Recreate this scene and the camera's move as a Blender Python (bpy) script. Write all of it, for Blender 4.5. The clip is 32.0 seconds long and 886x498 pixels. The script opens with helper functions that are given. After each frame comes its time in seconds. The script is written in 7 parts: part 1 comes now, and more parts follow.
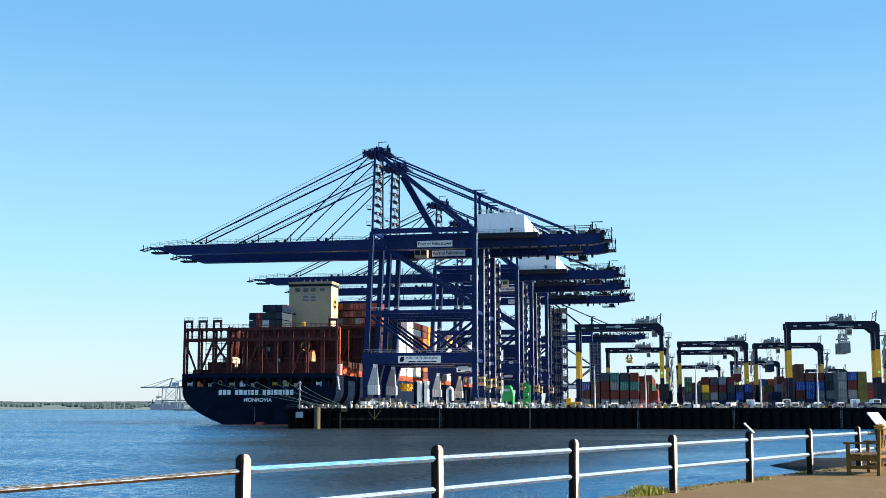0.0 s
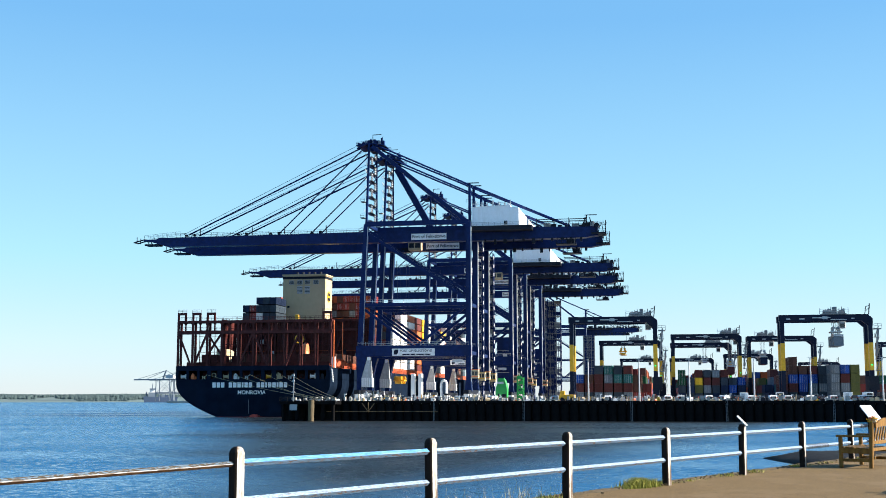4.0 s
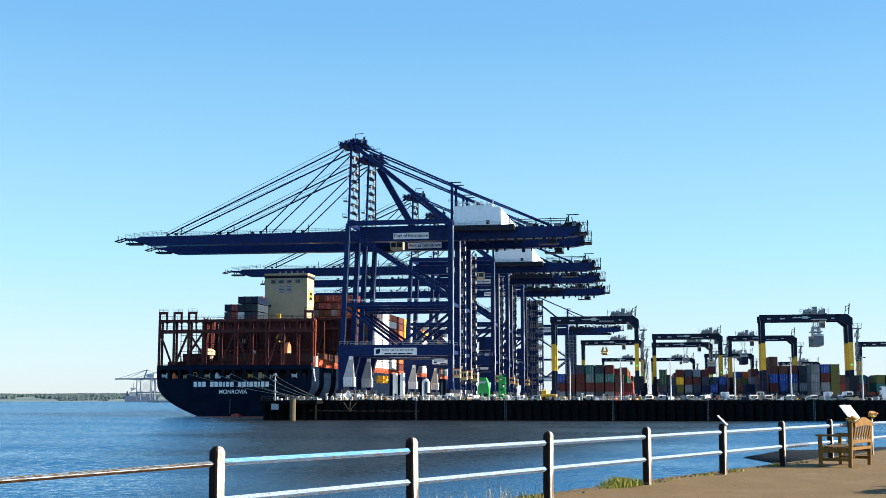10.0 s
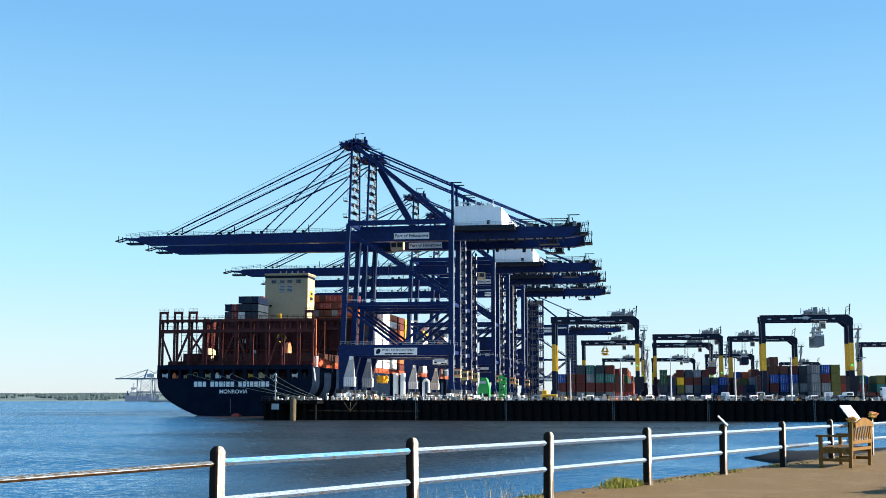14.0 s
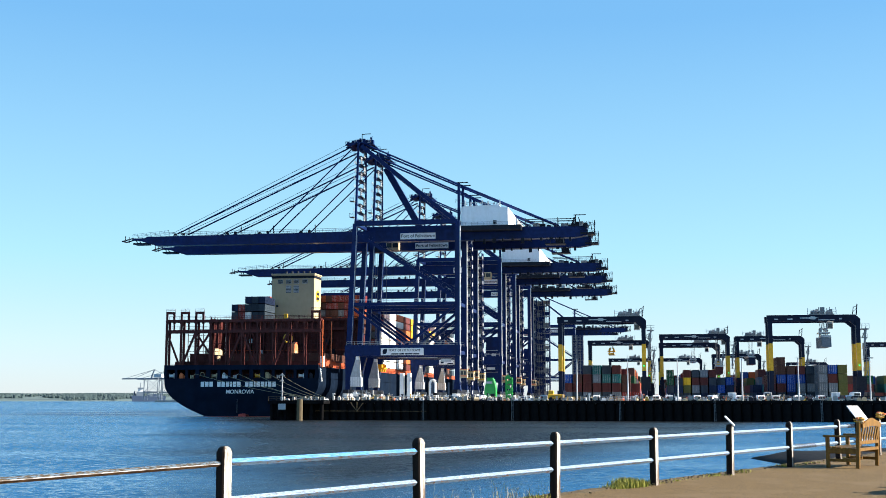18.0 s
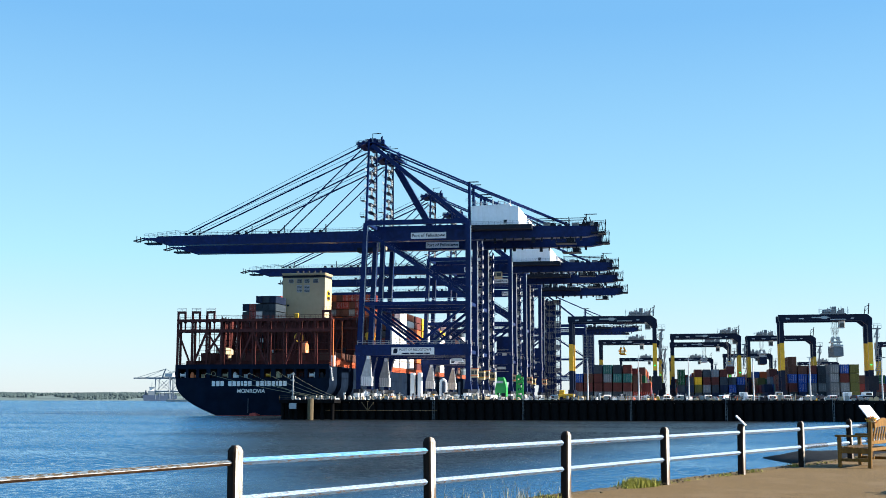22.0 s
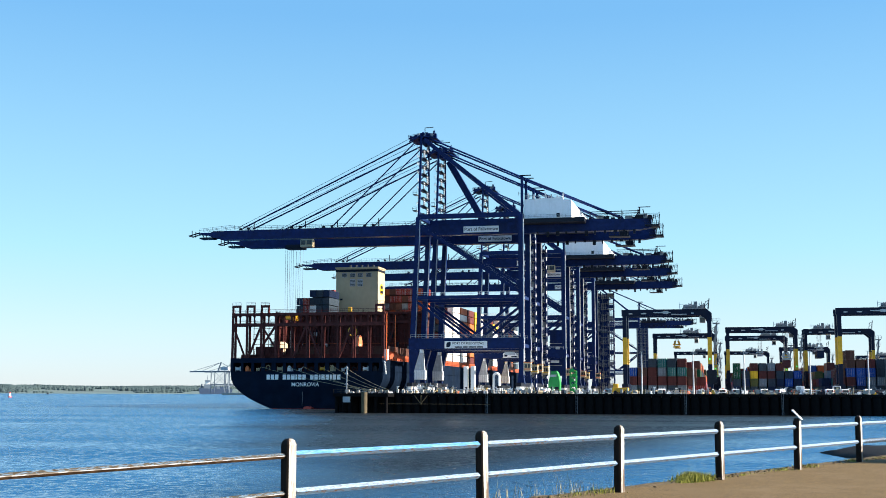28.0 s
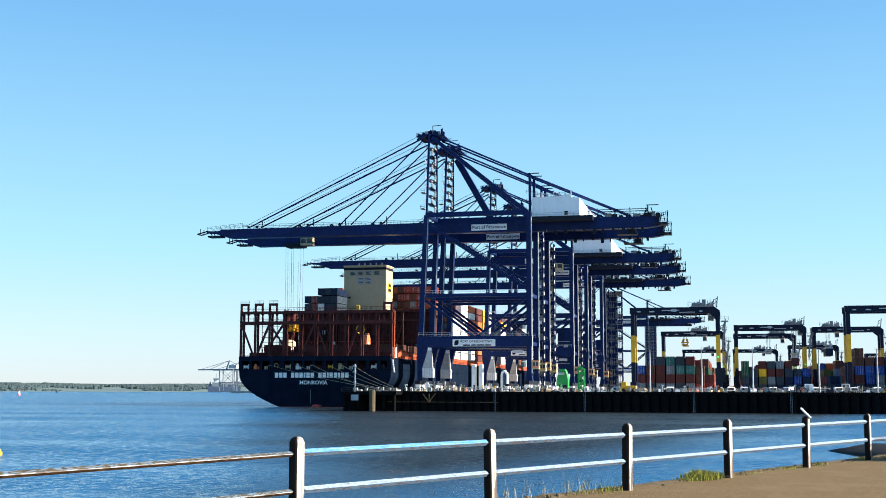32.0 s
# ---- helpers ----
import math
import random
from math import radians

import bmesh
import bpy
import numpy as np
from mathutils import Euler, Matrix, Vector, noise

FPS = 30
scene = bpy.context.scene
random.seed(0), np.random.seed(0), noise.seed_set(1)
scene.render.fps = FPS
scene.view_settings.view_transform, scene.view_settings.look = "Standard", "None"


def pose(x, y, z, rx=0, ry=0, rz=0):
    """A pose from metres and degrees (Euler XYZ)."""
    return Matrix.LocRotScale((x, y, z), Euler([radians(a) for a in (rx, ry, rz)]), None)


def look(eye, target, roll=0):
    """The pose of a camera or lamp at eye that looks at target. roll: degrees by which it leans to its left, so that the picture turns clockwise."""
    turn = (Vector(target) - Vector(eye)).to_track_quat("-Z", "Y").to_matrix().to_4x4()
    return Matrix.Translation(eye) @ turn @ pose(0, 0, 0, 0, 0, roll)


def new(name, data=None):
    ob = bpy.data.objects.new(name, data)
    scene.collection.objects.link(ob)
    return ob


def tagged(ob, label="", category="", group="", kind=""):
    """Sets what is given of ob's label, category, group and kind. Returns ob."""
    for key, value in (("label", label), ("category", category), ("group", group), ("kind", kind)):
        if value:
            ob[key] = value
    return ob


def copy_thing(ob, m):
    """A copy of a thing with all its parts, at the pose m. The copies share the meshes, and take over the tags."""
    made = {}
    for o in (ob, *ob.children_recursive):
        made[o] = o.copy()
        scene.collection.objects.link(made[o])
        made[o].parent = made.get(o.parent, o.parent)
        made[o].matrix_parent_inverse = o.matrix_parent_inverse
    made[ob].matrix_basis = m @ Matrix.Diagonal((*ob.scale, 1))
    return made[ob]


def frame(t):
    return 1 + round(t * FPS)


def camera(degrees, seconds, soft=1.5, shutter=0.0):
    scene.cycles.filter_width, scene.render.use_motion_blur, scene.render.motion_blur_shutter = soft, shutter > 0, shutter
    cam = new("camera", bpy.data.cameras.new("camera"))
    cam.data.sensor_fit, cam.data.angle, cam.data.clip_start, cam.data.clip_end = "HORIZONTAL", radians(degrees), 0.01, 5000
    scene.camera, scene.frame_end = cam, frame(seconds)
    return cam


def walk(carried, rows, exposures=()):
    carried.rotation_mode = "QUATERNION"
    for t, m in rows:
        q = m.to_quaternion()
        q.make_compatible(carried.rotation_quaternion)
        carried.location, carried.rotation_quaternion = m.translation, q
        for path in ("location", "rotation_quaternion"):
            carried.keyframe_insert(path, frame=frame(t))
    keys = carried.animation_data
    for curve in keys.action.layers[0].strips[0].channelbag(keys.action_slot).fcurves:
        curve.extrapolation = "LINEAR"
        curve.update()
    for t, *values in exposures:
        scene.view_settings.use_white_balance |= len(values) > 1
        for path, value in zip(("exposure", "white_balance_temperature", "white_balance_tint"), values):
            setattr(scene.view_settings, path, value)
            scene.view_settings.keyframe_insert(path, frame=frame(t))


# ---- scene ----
cam = camera(40.0, 32.0, soft=0.4)
PATH = [
    (0, pose(-0.010, 0, 5.646, 97.373, 0.069, 10.658)),
    (0.5, pose(-0.010, 0, 5.646, 97.327, 0.066, 10.615)),
    (1, pose(-0.010, 0, 5.646, 97.272, 0.058, 10.552)),
    (1.5, pose(-0.010, 0, 5.646, 97.225, 0.055, 10.501)),
    (2, pose(-0.010, 0, 5.646, 97.174, 0.051, 10.461)),
    (2.5, pose(-0.009, 0, 5.647, 97.117, 0.047, 10.422)),
    (3, pose(-0.009, 0, 5.647, 97.068, 0.041, 10.398)),
    (3.5, pose(-0.009, 0, 5.647, 97.041, 0.037, 10.395)),
    (5.5, pose(-0.003, 0, 5.649, 97.020, 0.009, 10.237)),
    (6, pose(-0.004, 0, 5.650, 97.015, 0.010, 10.203)),
    (6.5, pose(-0.003, 0, 5.649, 97.013, 0.009, 10.072)),
    (7, pose(-0.003, 0, 5.650, 97.013, 0.015, 9.865)),
    (7.5, pose(-0.002, 0, 5.651, 97.013, 0.011, 9.696)),
    (8, pose(-0.002, 0, 5.651, 97.008, 0.013, 9.605)),
    (8.5, pose(-0.002, 0, 5.650, 97.003, 0.020, 9.553)),
    (9, pose(-0.001, 0, 5.650, 97.008, 0.020, 9.522)),
    (9.5, pose(0.000, 0, 5.650, 97.008, 0.018, 9.518)),
    (10, pose(-0.000, 0, 5.650, 97.003, 0.017, 9.524)),
    (10.5, pose(-0.000, 0, 5.649, 97.008, 0.010, 9.517)),
    (11, pose(0.000, 0, 5.648, 97.003, 0.003, 9.520)),
    (11.5, pose(-0.000, 0, 5.649, 96.983, -0.005, 9.529)),
    (12, pose(0.000, 0, 5.650, 96.978, -0.013, 9.527)),
    (12.5, pose(0.000, 0, 5.650, 96.990, -0.017, 9.535)),
    (13, pose(0.000, 0, 5.650, 97.002, -0.030, 9.536)),
    (13.5, pose(0.000, 0, 5.650, 97.005, -0.034, 9.528)),
    (14, pose(0.000, 0, 5.650, 97.006, -0.040, 9.541)),
    (14.5, pose(0.000, 0, 5.651, 97.016, -0.038, 9.557)),
    (16.5, pose(0.001, 0, 5.651, 97.014, -0.054, 9.766)),
    (17, pose(0.002, 0, 5.651, 97.020, -0.055, 9.780)),
    (17.5, pose(0.001, 0, 5.651, 97.022, -0.049, 9.804)),
    (18, pose(0.001, 0, 5.651, 97.011, -0.048, 9.844)),
    (18.5, pose(0.000, 0, 5.651, 97.006, -0.061, 9.894)),
    (19, pose(-0.000, 0, 5.650, 97.010, -0.068, 9.939)),
    (19.5, pose(-0.001, 0, 5.649, 97.008, -0.063, 9.995)),
    (20, pose(-0.001, 0, 5.650, 97.004, -0.066, 10.068)),
    (20.5, pose(-0.001, 0, 5.650, 97.006, -0.068, 10.138)),
    (21, pose(-0.001, 0, 5.650, 97.003, -0.079, 10.203)),
    (21.5, pose(-0.001, 0, 5.650, 96.988, -0.085, 10.277)),
    (22, pose(-0.000, 0, 5.650, 96.985, -0.086, 10.342)),
    (22.5, pose(0.001, 0, 5.651, 96.991, -0.086, 10.396)),
    (23, pose(0.002, 0, 5.651, 96.989, -0.090, 10.450)),
    (23.5, pose(0.002, 0, 5.651, 96.988, -0.096, 10.497)),
    (24, pose(0.003, 0, 5.650, 96.981, -0.102, 10.544)),
    (24.5, pose(0.003, 0, 5.650, 96.974, -0.103, 10.607)),
    (25, pose(0.003, 0, 5.649, 96.981, -0.107, 10.680)),
    (25.5, pose(0.003, 0, 5.650, 96.994, -0.107, 10.728)),
    (27.5, pose(0.014, 0, 5.651, 96.696, -0.148, 12.749)),
    (28, pose(0.014, 0, 5.651, 96.684, -0.153, 12.830)),
    (28.5, pose(0.014, 0, 5.651, 96.669, -0.157, 12.945)),
    (29, pose(0.014, 0, 5.651, 96.664, -0.158, 13.063)),
    (29.5, pose(0.014, 0, 5.652, 96.670, -0.160, 13.189)),
    (30, pose(0.013, 0, 5.652, 96.670, -0.163, 13.300)),
    (30.5, pose(0.014, 0, 5.652, 96.655, -0.153, 13.358)),
    (31, pose(0.014, 0, 5.652, 96.636, -0.155, 13.333)),
    (31.5, pose(0.014, 0, 5.652, 96.614, -0.152, 13.258)),
    (32, pose(0.015, 0, 5.652, 96.592, -0.145, 13.208)),
]
walk(cam, PATH)

# ---- light ----
SUN_BEARING, SUN_HEIGHT = 84.0, 27.0
world = bpy.data.worlds.new("sky")
scene.world = world
world.use_nodes = True
wn = world.node_tree.nodes
sky = wn.new("ShaderNodeTexSky")
sky.sky_type = "NISHITA"
sky.sun_disc = False
sky.sun_elevation, sky.sun_rotation = radians(SUN_HEIGHT), radians(SUN_BEARING)
sky.air_density, sky.dust_density, sky.ozone_density = 0.8, 0.3, 3.0
wn["Background"].inputs["Strength"].default_value = 0.08
# thin haze: pale at the horizon, clear blue overhead
co = wn.new("ShaderNodeTexCoord")
sep = wn.new("ShaderNodeSeparateXYZ")
world.node_tree.links.new(co.outputs["Generated"], sep.inputs[0])
haze = wn.new("ShaderNodeValToRGB")
for k, (z, col) in enumerate(((0.0, (0.64, 0.71, 0.78)), (0.045, (0.57, 0.77, 0.865)), (0.115, (0.4, 0.77, 0.92)), (0.3, (0.175, 0.5, 0.87)), (1.0, (0.09, 0.32, 0.78)))):
    e = haze.color_ramp.elements[k] if k < 1 else (haze.color_ramp.elements.new(z) if k < 4 else haze.color_ramp.elements[-1])
    e.position, e.color = z, (*col, 1)
world.node_tree.links.new(sep.outputs["Z"], haze.inputs["Fac"])
lift = wn.new("ShaderNodeVectorMath")
lift.operation = "SCALE"
lift.inputs["Scale"].default_value = 5.0
world.node_tree.links.new(haze.outputs["Color"], lift.inputs[0])
even = wn.new("ShaderNodeMix")
even.data_type = "RGBA"
even.inputs["Factor"].default_value = 0.75
world.node_tree.links.new(sky.outputs["Color"], even.inputs[6])
world.node_tree.links.new(lift.outputs[0], even.inputs[7])
world.node_tree.links.new(even.outputs[2], wn["Background"].inputs["Color"])
sun = new("sun", bpy.data.lights.new("sun", "SUN"))
sun.data.energy, sun.data.angle, sun.data.color = 5.0, radians(0.5), (1.0, 0.9, 0.76)
a, b = radians(SUN_BEARING), radians(SUN_HEIGHT)
sun.matrix_world = look((200 * math.sin(a) * math.cos(b), 200 * math.cos(a) * math.cos(b), 200 * math.sin(b)), (0, 0, 0))
scene.view_settings.exposure = 1.49


# ---- materials ----
def material(name, color, rough=0.6, metal=0.0, vary=0.25, grain=6.0, stain=None, stain_scale=0.6, stain_amount=0.5,
             bump=0.15, bump_scale=None, stretch=(1, 1, 1), streak=False, per_object=0.0, spec=0.5, edge=(0.5, 0.68), turn=None):
    """Paint, metal, wood or stone: fine grain, larger stains and a little relief, in metres."""
    m = bpy.data.materials.new(name)
    m.use_nodes = True
    t = m.node_tree
    n, link = t.nodes, t.links.new
    bsdf = n["Principled BSDF"]
    bsdf.inputs["Roughness"].default_value = rough
    bsdf.inputs["Metallic"].default_value = metal
    bsdf.inputs["Specular IOR Level"].default_value = spec
    co = n.new("ShaderNodeTexCoord")
    mp = n.new("ShaderNodeMapping")
    mp.inputs["Scale"].default_value = stretch
    if turn is not None:
        mp.vector_type = "TEXTURE"
        mp.inputs["Rotation"].default_value = (0, 0, turn)
    link(co.outputs["Object"], mp.inputs["Vector"])
    fine = n.new("ShaderNodeTexNoise")
    fine.inputs["Scale"].default_value, fine.inputs["Detail"].default_value = grain, 5
    link(mp.outputs["Vector"], fine.inputs["Vector"])
    ramp = n.new("ShaderNodeMapRange")
    ramp.inputs["From Min"].default_value, ramp.inputs["From Max"].default_value = 0.3, 0.7
    ramp.inputs["To Min"].default_value, ramp.inputs["To Max"].default_value = 1 - vary, 1 + vary
    link(fine.outputs["Fac"], ramp.inputs["Value"])
    mul = n.new("ShaderNodeMix")
    mul.data_type, mul.blend_type = "RGBA", "MULTIPLY"
    mul.inputs["Factor"].default_value = 1.0
    mul.inputs[6].default_value = (*color, 1)
    link(ramp.outputs["Result"], mul.inputs[7])
    out = mul.outputs[2]
    if per_object:
        info = n.new("ShaderNodeObjectInfo")
        hue = n.new("ShaderNodeHueSaturation")
        r2 = n.new("ShaderNodeMapRange")
        r2.inputs["To Min"].default_value, r2.inputs["To Max"].default_value = 1 - per_object, 1 + per_object
        link(info.outputs["Random"], r2.inputs["Value"])
        link(r2.outputs["Result"], hue.inputs["Value"])
        link(out, hue.inputs["Color"])
        out = hue.outputs["Color"]
    if stain:
        big = n.new("ShaderNodeTexNoise")
        big.inputs["Scale"].default_value, big.inputs["Detail"].default_value, big.inputs["Roughness"].default_value = stain_scale, 6, 0.65
        if streak:
            mp2 = n.new("ShaderNodeMapping")
            mp2.inputs["Scale"].default_value = (1, 1, 0.15)
            link(co.outputs["Object"], mp2.inputs["Vector"])
            link(mp2.outputs["Vector"], big.inputs["Vector"])
        else:
            link(mp.outputs["Vector"], big.inputs["Vector"])
        r3 = n.new("ShaderNodeMapRange")
        r3.inputs["From Min"].default_value, r3.inputs["From Max"].default_value = edge
        r3.inputs["To Max"].default_value = stain_amount
        link(big.outputs["Fac"], r3.inputs["Value"])
        mix = n.new("ShaderNodeMix")
        mix.data_type = "RGBA"
        link(r3.outputs["Result"], mix.inputs["Factor"])
        link(out, mix.inputs[6])
        mix.inputs[7].default_value = (*stain, 1)
        out = mix.outputs[2]
    link(out, bsdf.inputs["Base Color"])
    if bump:
        bp = n.new("ShaderNodeBump")
        bp.inputs["Strength"].default_value, bp.inputs["Distance"].default_value = bump, 0.02
        if bump_scale:
            bn = n.new("ShaderNodeTexNoise")
            bn.inputs["Scale"].default_value, bn.inputs["Detail"].default_value = bump_scale, 4
            link(mp.outputs["Vector"], bn.inputs["Vector"])
            link(bn.outputs["Fac"], bp.inputs["Height"])
        else:
            link(fine.outputs["Fac"], bp.inputs["Height"])
        link(bp.outputs["Normal"], bsdf.inputs["Normal"])
    return m


def water_material():
    m = bpy.data.materials.new("sea_water")
    m.use_nodes = True
    t = m.node_tree
    n, link = t.nodes, t.links.new
    bsdf = n["Principled BSDF"]
    bsdf.inputs["Roughness"].default_value = 0.18
    bsdf.inputs["IOR"].default_value = 1.33
    co = n.new("ShaderNodeTexCoord")
    # dark reflection of ship, cranes and quay painted into the water colour; bluer outside
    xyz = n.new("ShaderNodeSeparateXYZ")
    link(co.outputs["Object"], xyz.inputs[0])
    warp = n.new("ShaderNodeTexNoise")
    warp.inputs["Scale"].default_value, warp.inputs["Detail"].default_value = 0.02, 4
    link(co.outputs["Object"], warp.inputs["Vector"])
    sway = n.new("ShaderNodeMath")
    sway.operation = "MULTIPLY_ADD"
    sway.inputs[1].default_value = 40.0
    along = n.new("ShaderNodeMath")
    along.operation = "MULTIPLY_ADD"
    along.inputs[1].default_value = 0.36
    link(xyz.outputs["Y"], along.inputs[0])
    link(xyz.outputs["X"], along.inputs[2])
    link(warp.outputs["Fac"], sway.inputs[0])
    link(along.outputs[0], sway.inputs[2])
    zone_edge = n.new("ShaderNodeMapRange")
    zone_edge.interpolation_type = "SMOOTHSTEP"
    zone_edge.inputs["From Min"].default_value, zone_edge.inputs["From Max"].default_value = 6.0, 28.0
    link(sway.outputs[0], zone_edge.inputs["Value"])
    # slanted mask, shaped to where the camera sees the reflection
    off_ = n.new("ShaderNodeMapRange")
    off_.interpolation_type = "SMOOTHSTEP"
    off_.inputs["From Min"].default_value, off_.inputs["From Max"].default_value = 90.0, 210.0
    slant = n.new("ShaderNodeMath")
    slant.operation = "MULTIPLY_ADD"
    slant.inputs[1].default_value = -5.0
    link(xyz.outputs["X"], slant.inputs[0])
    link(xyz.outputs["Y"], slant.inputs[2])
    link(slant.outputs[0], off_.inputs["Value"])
    mirror_zone = n.new("ShaderNodeMath")
    mirror_zone.operation = "MULTIPLY"
    link(zone_edge.outputs["Result"], mirror_zone.inputs[0])
    link(off_.outputs["Result"], mirror_zone.inputs[1])
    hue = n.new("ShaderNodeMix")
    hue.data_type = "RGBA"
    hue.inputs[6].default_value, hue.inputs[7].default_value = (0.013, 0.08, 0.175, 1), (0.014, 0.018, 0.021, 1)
    link(mirror_zone.outputs[0], hue.inputs["Factor"])
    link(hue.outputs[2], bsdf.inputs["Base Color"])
    # specular is lowered there so the painted reflection stays dark
    zone_gloss = n.new("ShaderNodeMapRange")
    zone_gloss.inputs["To Min"].default_value, zone_gloss.inputs["To Max"].default_value = 0.5, 0.05
    link(mirror_zone.outputs[0], zone_gloss.inputs["Value"])
    link(zone_gloss.outputs["Result"], bsdf.inputs["Specular IOR Level"])
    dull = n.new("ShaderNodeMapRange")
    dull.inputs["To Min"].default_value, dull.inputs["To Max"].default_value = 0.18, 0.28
    link(mirror_zone.outputs[0], dull.inputs["Value"])
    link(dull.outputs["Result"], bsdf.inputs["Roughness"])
    # ripples tilt the surface: short chop, longer waves, and wind patches that calm or roughen it
    patch = n.new("ShaderNodeTexNoise")
    patch.inputs["Scale"].default_value, patch.inputs["Detail"].default_value = 0.012, 5
    mp0 = n.new("ShaderNodeMapping")
    mp0.inputs["Scale"].default_value = (0.9, 3.2, 1)
    link(co.outputs["Object"], mp0.inputs["Vector"])
    link(mp0.outputs["Vector"], patch.inputs["Vector"])
    gain = n.new("ShaderNodeMapRange")
    gain.inputs["From Min"].default_value, gain.inputs["From Max"].default_value = 0.35, 0.65
    gain.inputs["To Min"].default_value, gain.inputs["To Max"].default_value = 0.42, 1.55
    link(patch.outputs["Fac"], gain.inputs["Value"])
    # ripples are cut a little beside the quay
    ripple_cut = n.new("ShaderNodeMapRange")
    ripple_cut.inputs["To Min"].default_value, ripple_cut.inputs["To Max"].default_value = 1.0, 0.85
    link(zone_edge.outputs["Result"], ripple_cut.inputs["Value"])
    calm = n.new("ShaderNodeMath")
    calm.operation = "MULTIPLY"
    link(gain.outputs["Result"], calm.inputs[0])
    link(ripple_cut.outputs["Result"], calm.inputs[1])
    total = None
    for scale, detail, slope in ((0.05, 3, 0.05), (1.3, 5, 0.4), (6.0, 3, 0.5)):
        no = n.new("ShaderNodeTexNoise")
        no.inputs["Scale"].default_value, no.inputs["Detail"].default_value = scale, detail
        link(co.outputs["Object"], no.inputs["Vector"])
        off = n.new("ShaderNodeVectorMath")
        off.operation = "SUBTRACT"
        off.inputs[1].default_value = (0.5, 0.5, 0.5)
        link(no.outputs["Color"], off.inputs[0])
        mu = n.new("ShaderNodeVectorMath")
        mu.operation = "MULTIPLY"
        mu.inputs[1].default_value = (slope * 2, slope * 2, 0)
        link(off.outputs[0], mu.inputs[0])
        if total is None:
            total = mu.outputs[0]
        else:
            ad = n.new("ShaderNodeVectorMath")
            link(total, ad.inputs[0])
            link(mu.outputs[0], ad.inputs[1])
            total = ad.outputs[0]
    sc = n.new("ShaderNodeVectorMath")
    sc.operation = "SCALE"
    link(total, sc.inputs[0])
    link(calm.outputs[0], sc.inputs["Scale"])
    # normals tilt towards the camera to darken what it sees mirrored, more in rough patches
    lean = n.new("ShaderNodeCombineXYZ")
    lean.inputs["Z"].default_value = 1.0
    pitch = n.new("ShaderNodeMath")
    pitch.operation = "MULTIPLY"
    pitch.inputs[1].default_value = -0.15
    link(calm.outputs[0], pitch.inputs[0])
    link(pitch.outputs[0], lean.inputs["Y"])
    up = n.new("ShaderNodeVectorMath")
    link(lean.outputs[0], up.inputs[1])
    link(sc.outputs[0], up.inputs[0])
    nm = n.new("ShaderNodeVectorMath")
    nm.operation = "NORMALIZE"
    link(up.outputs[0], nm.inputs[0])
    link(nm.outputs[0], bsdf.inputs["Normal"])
    return m


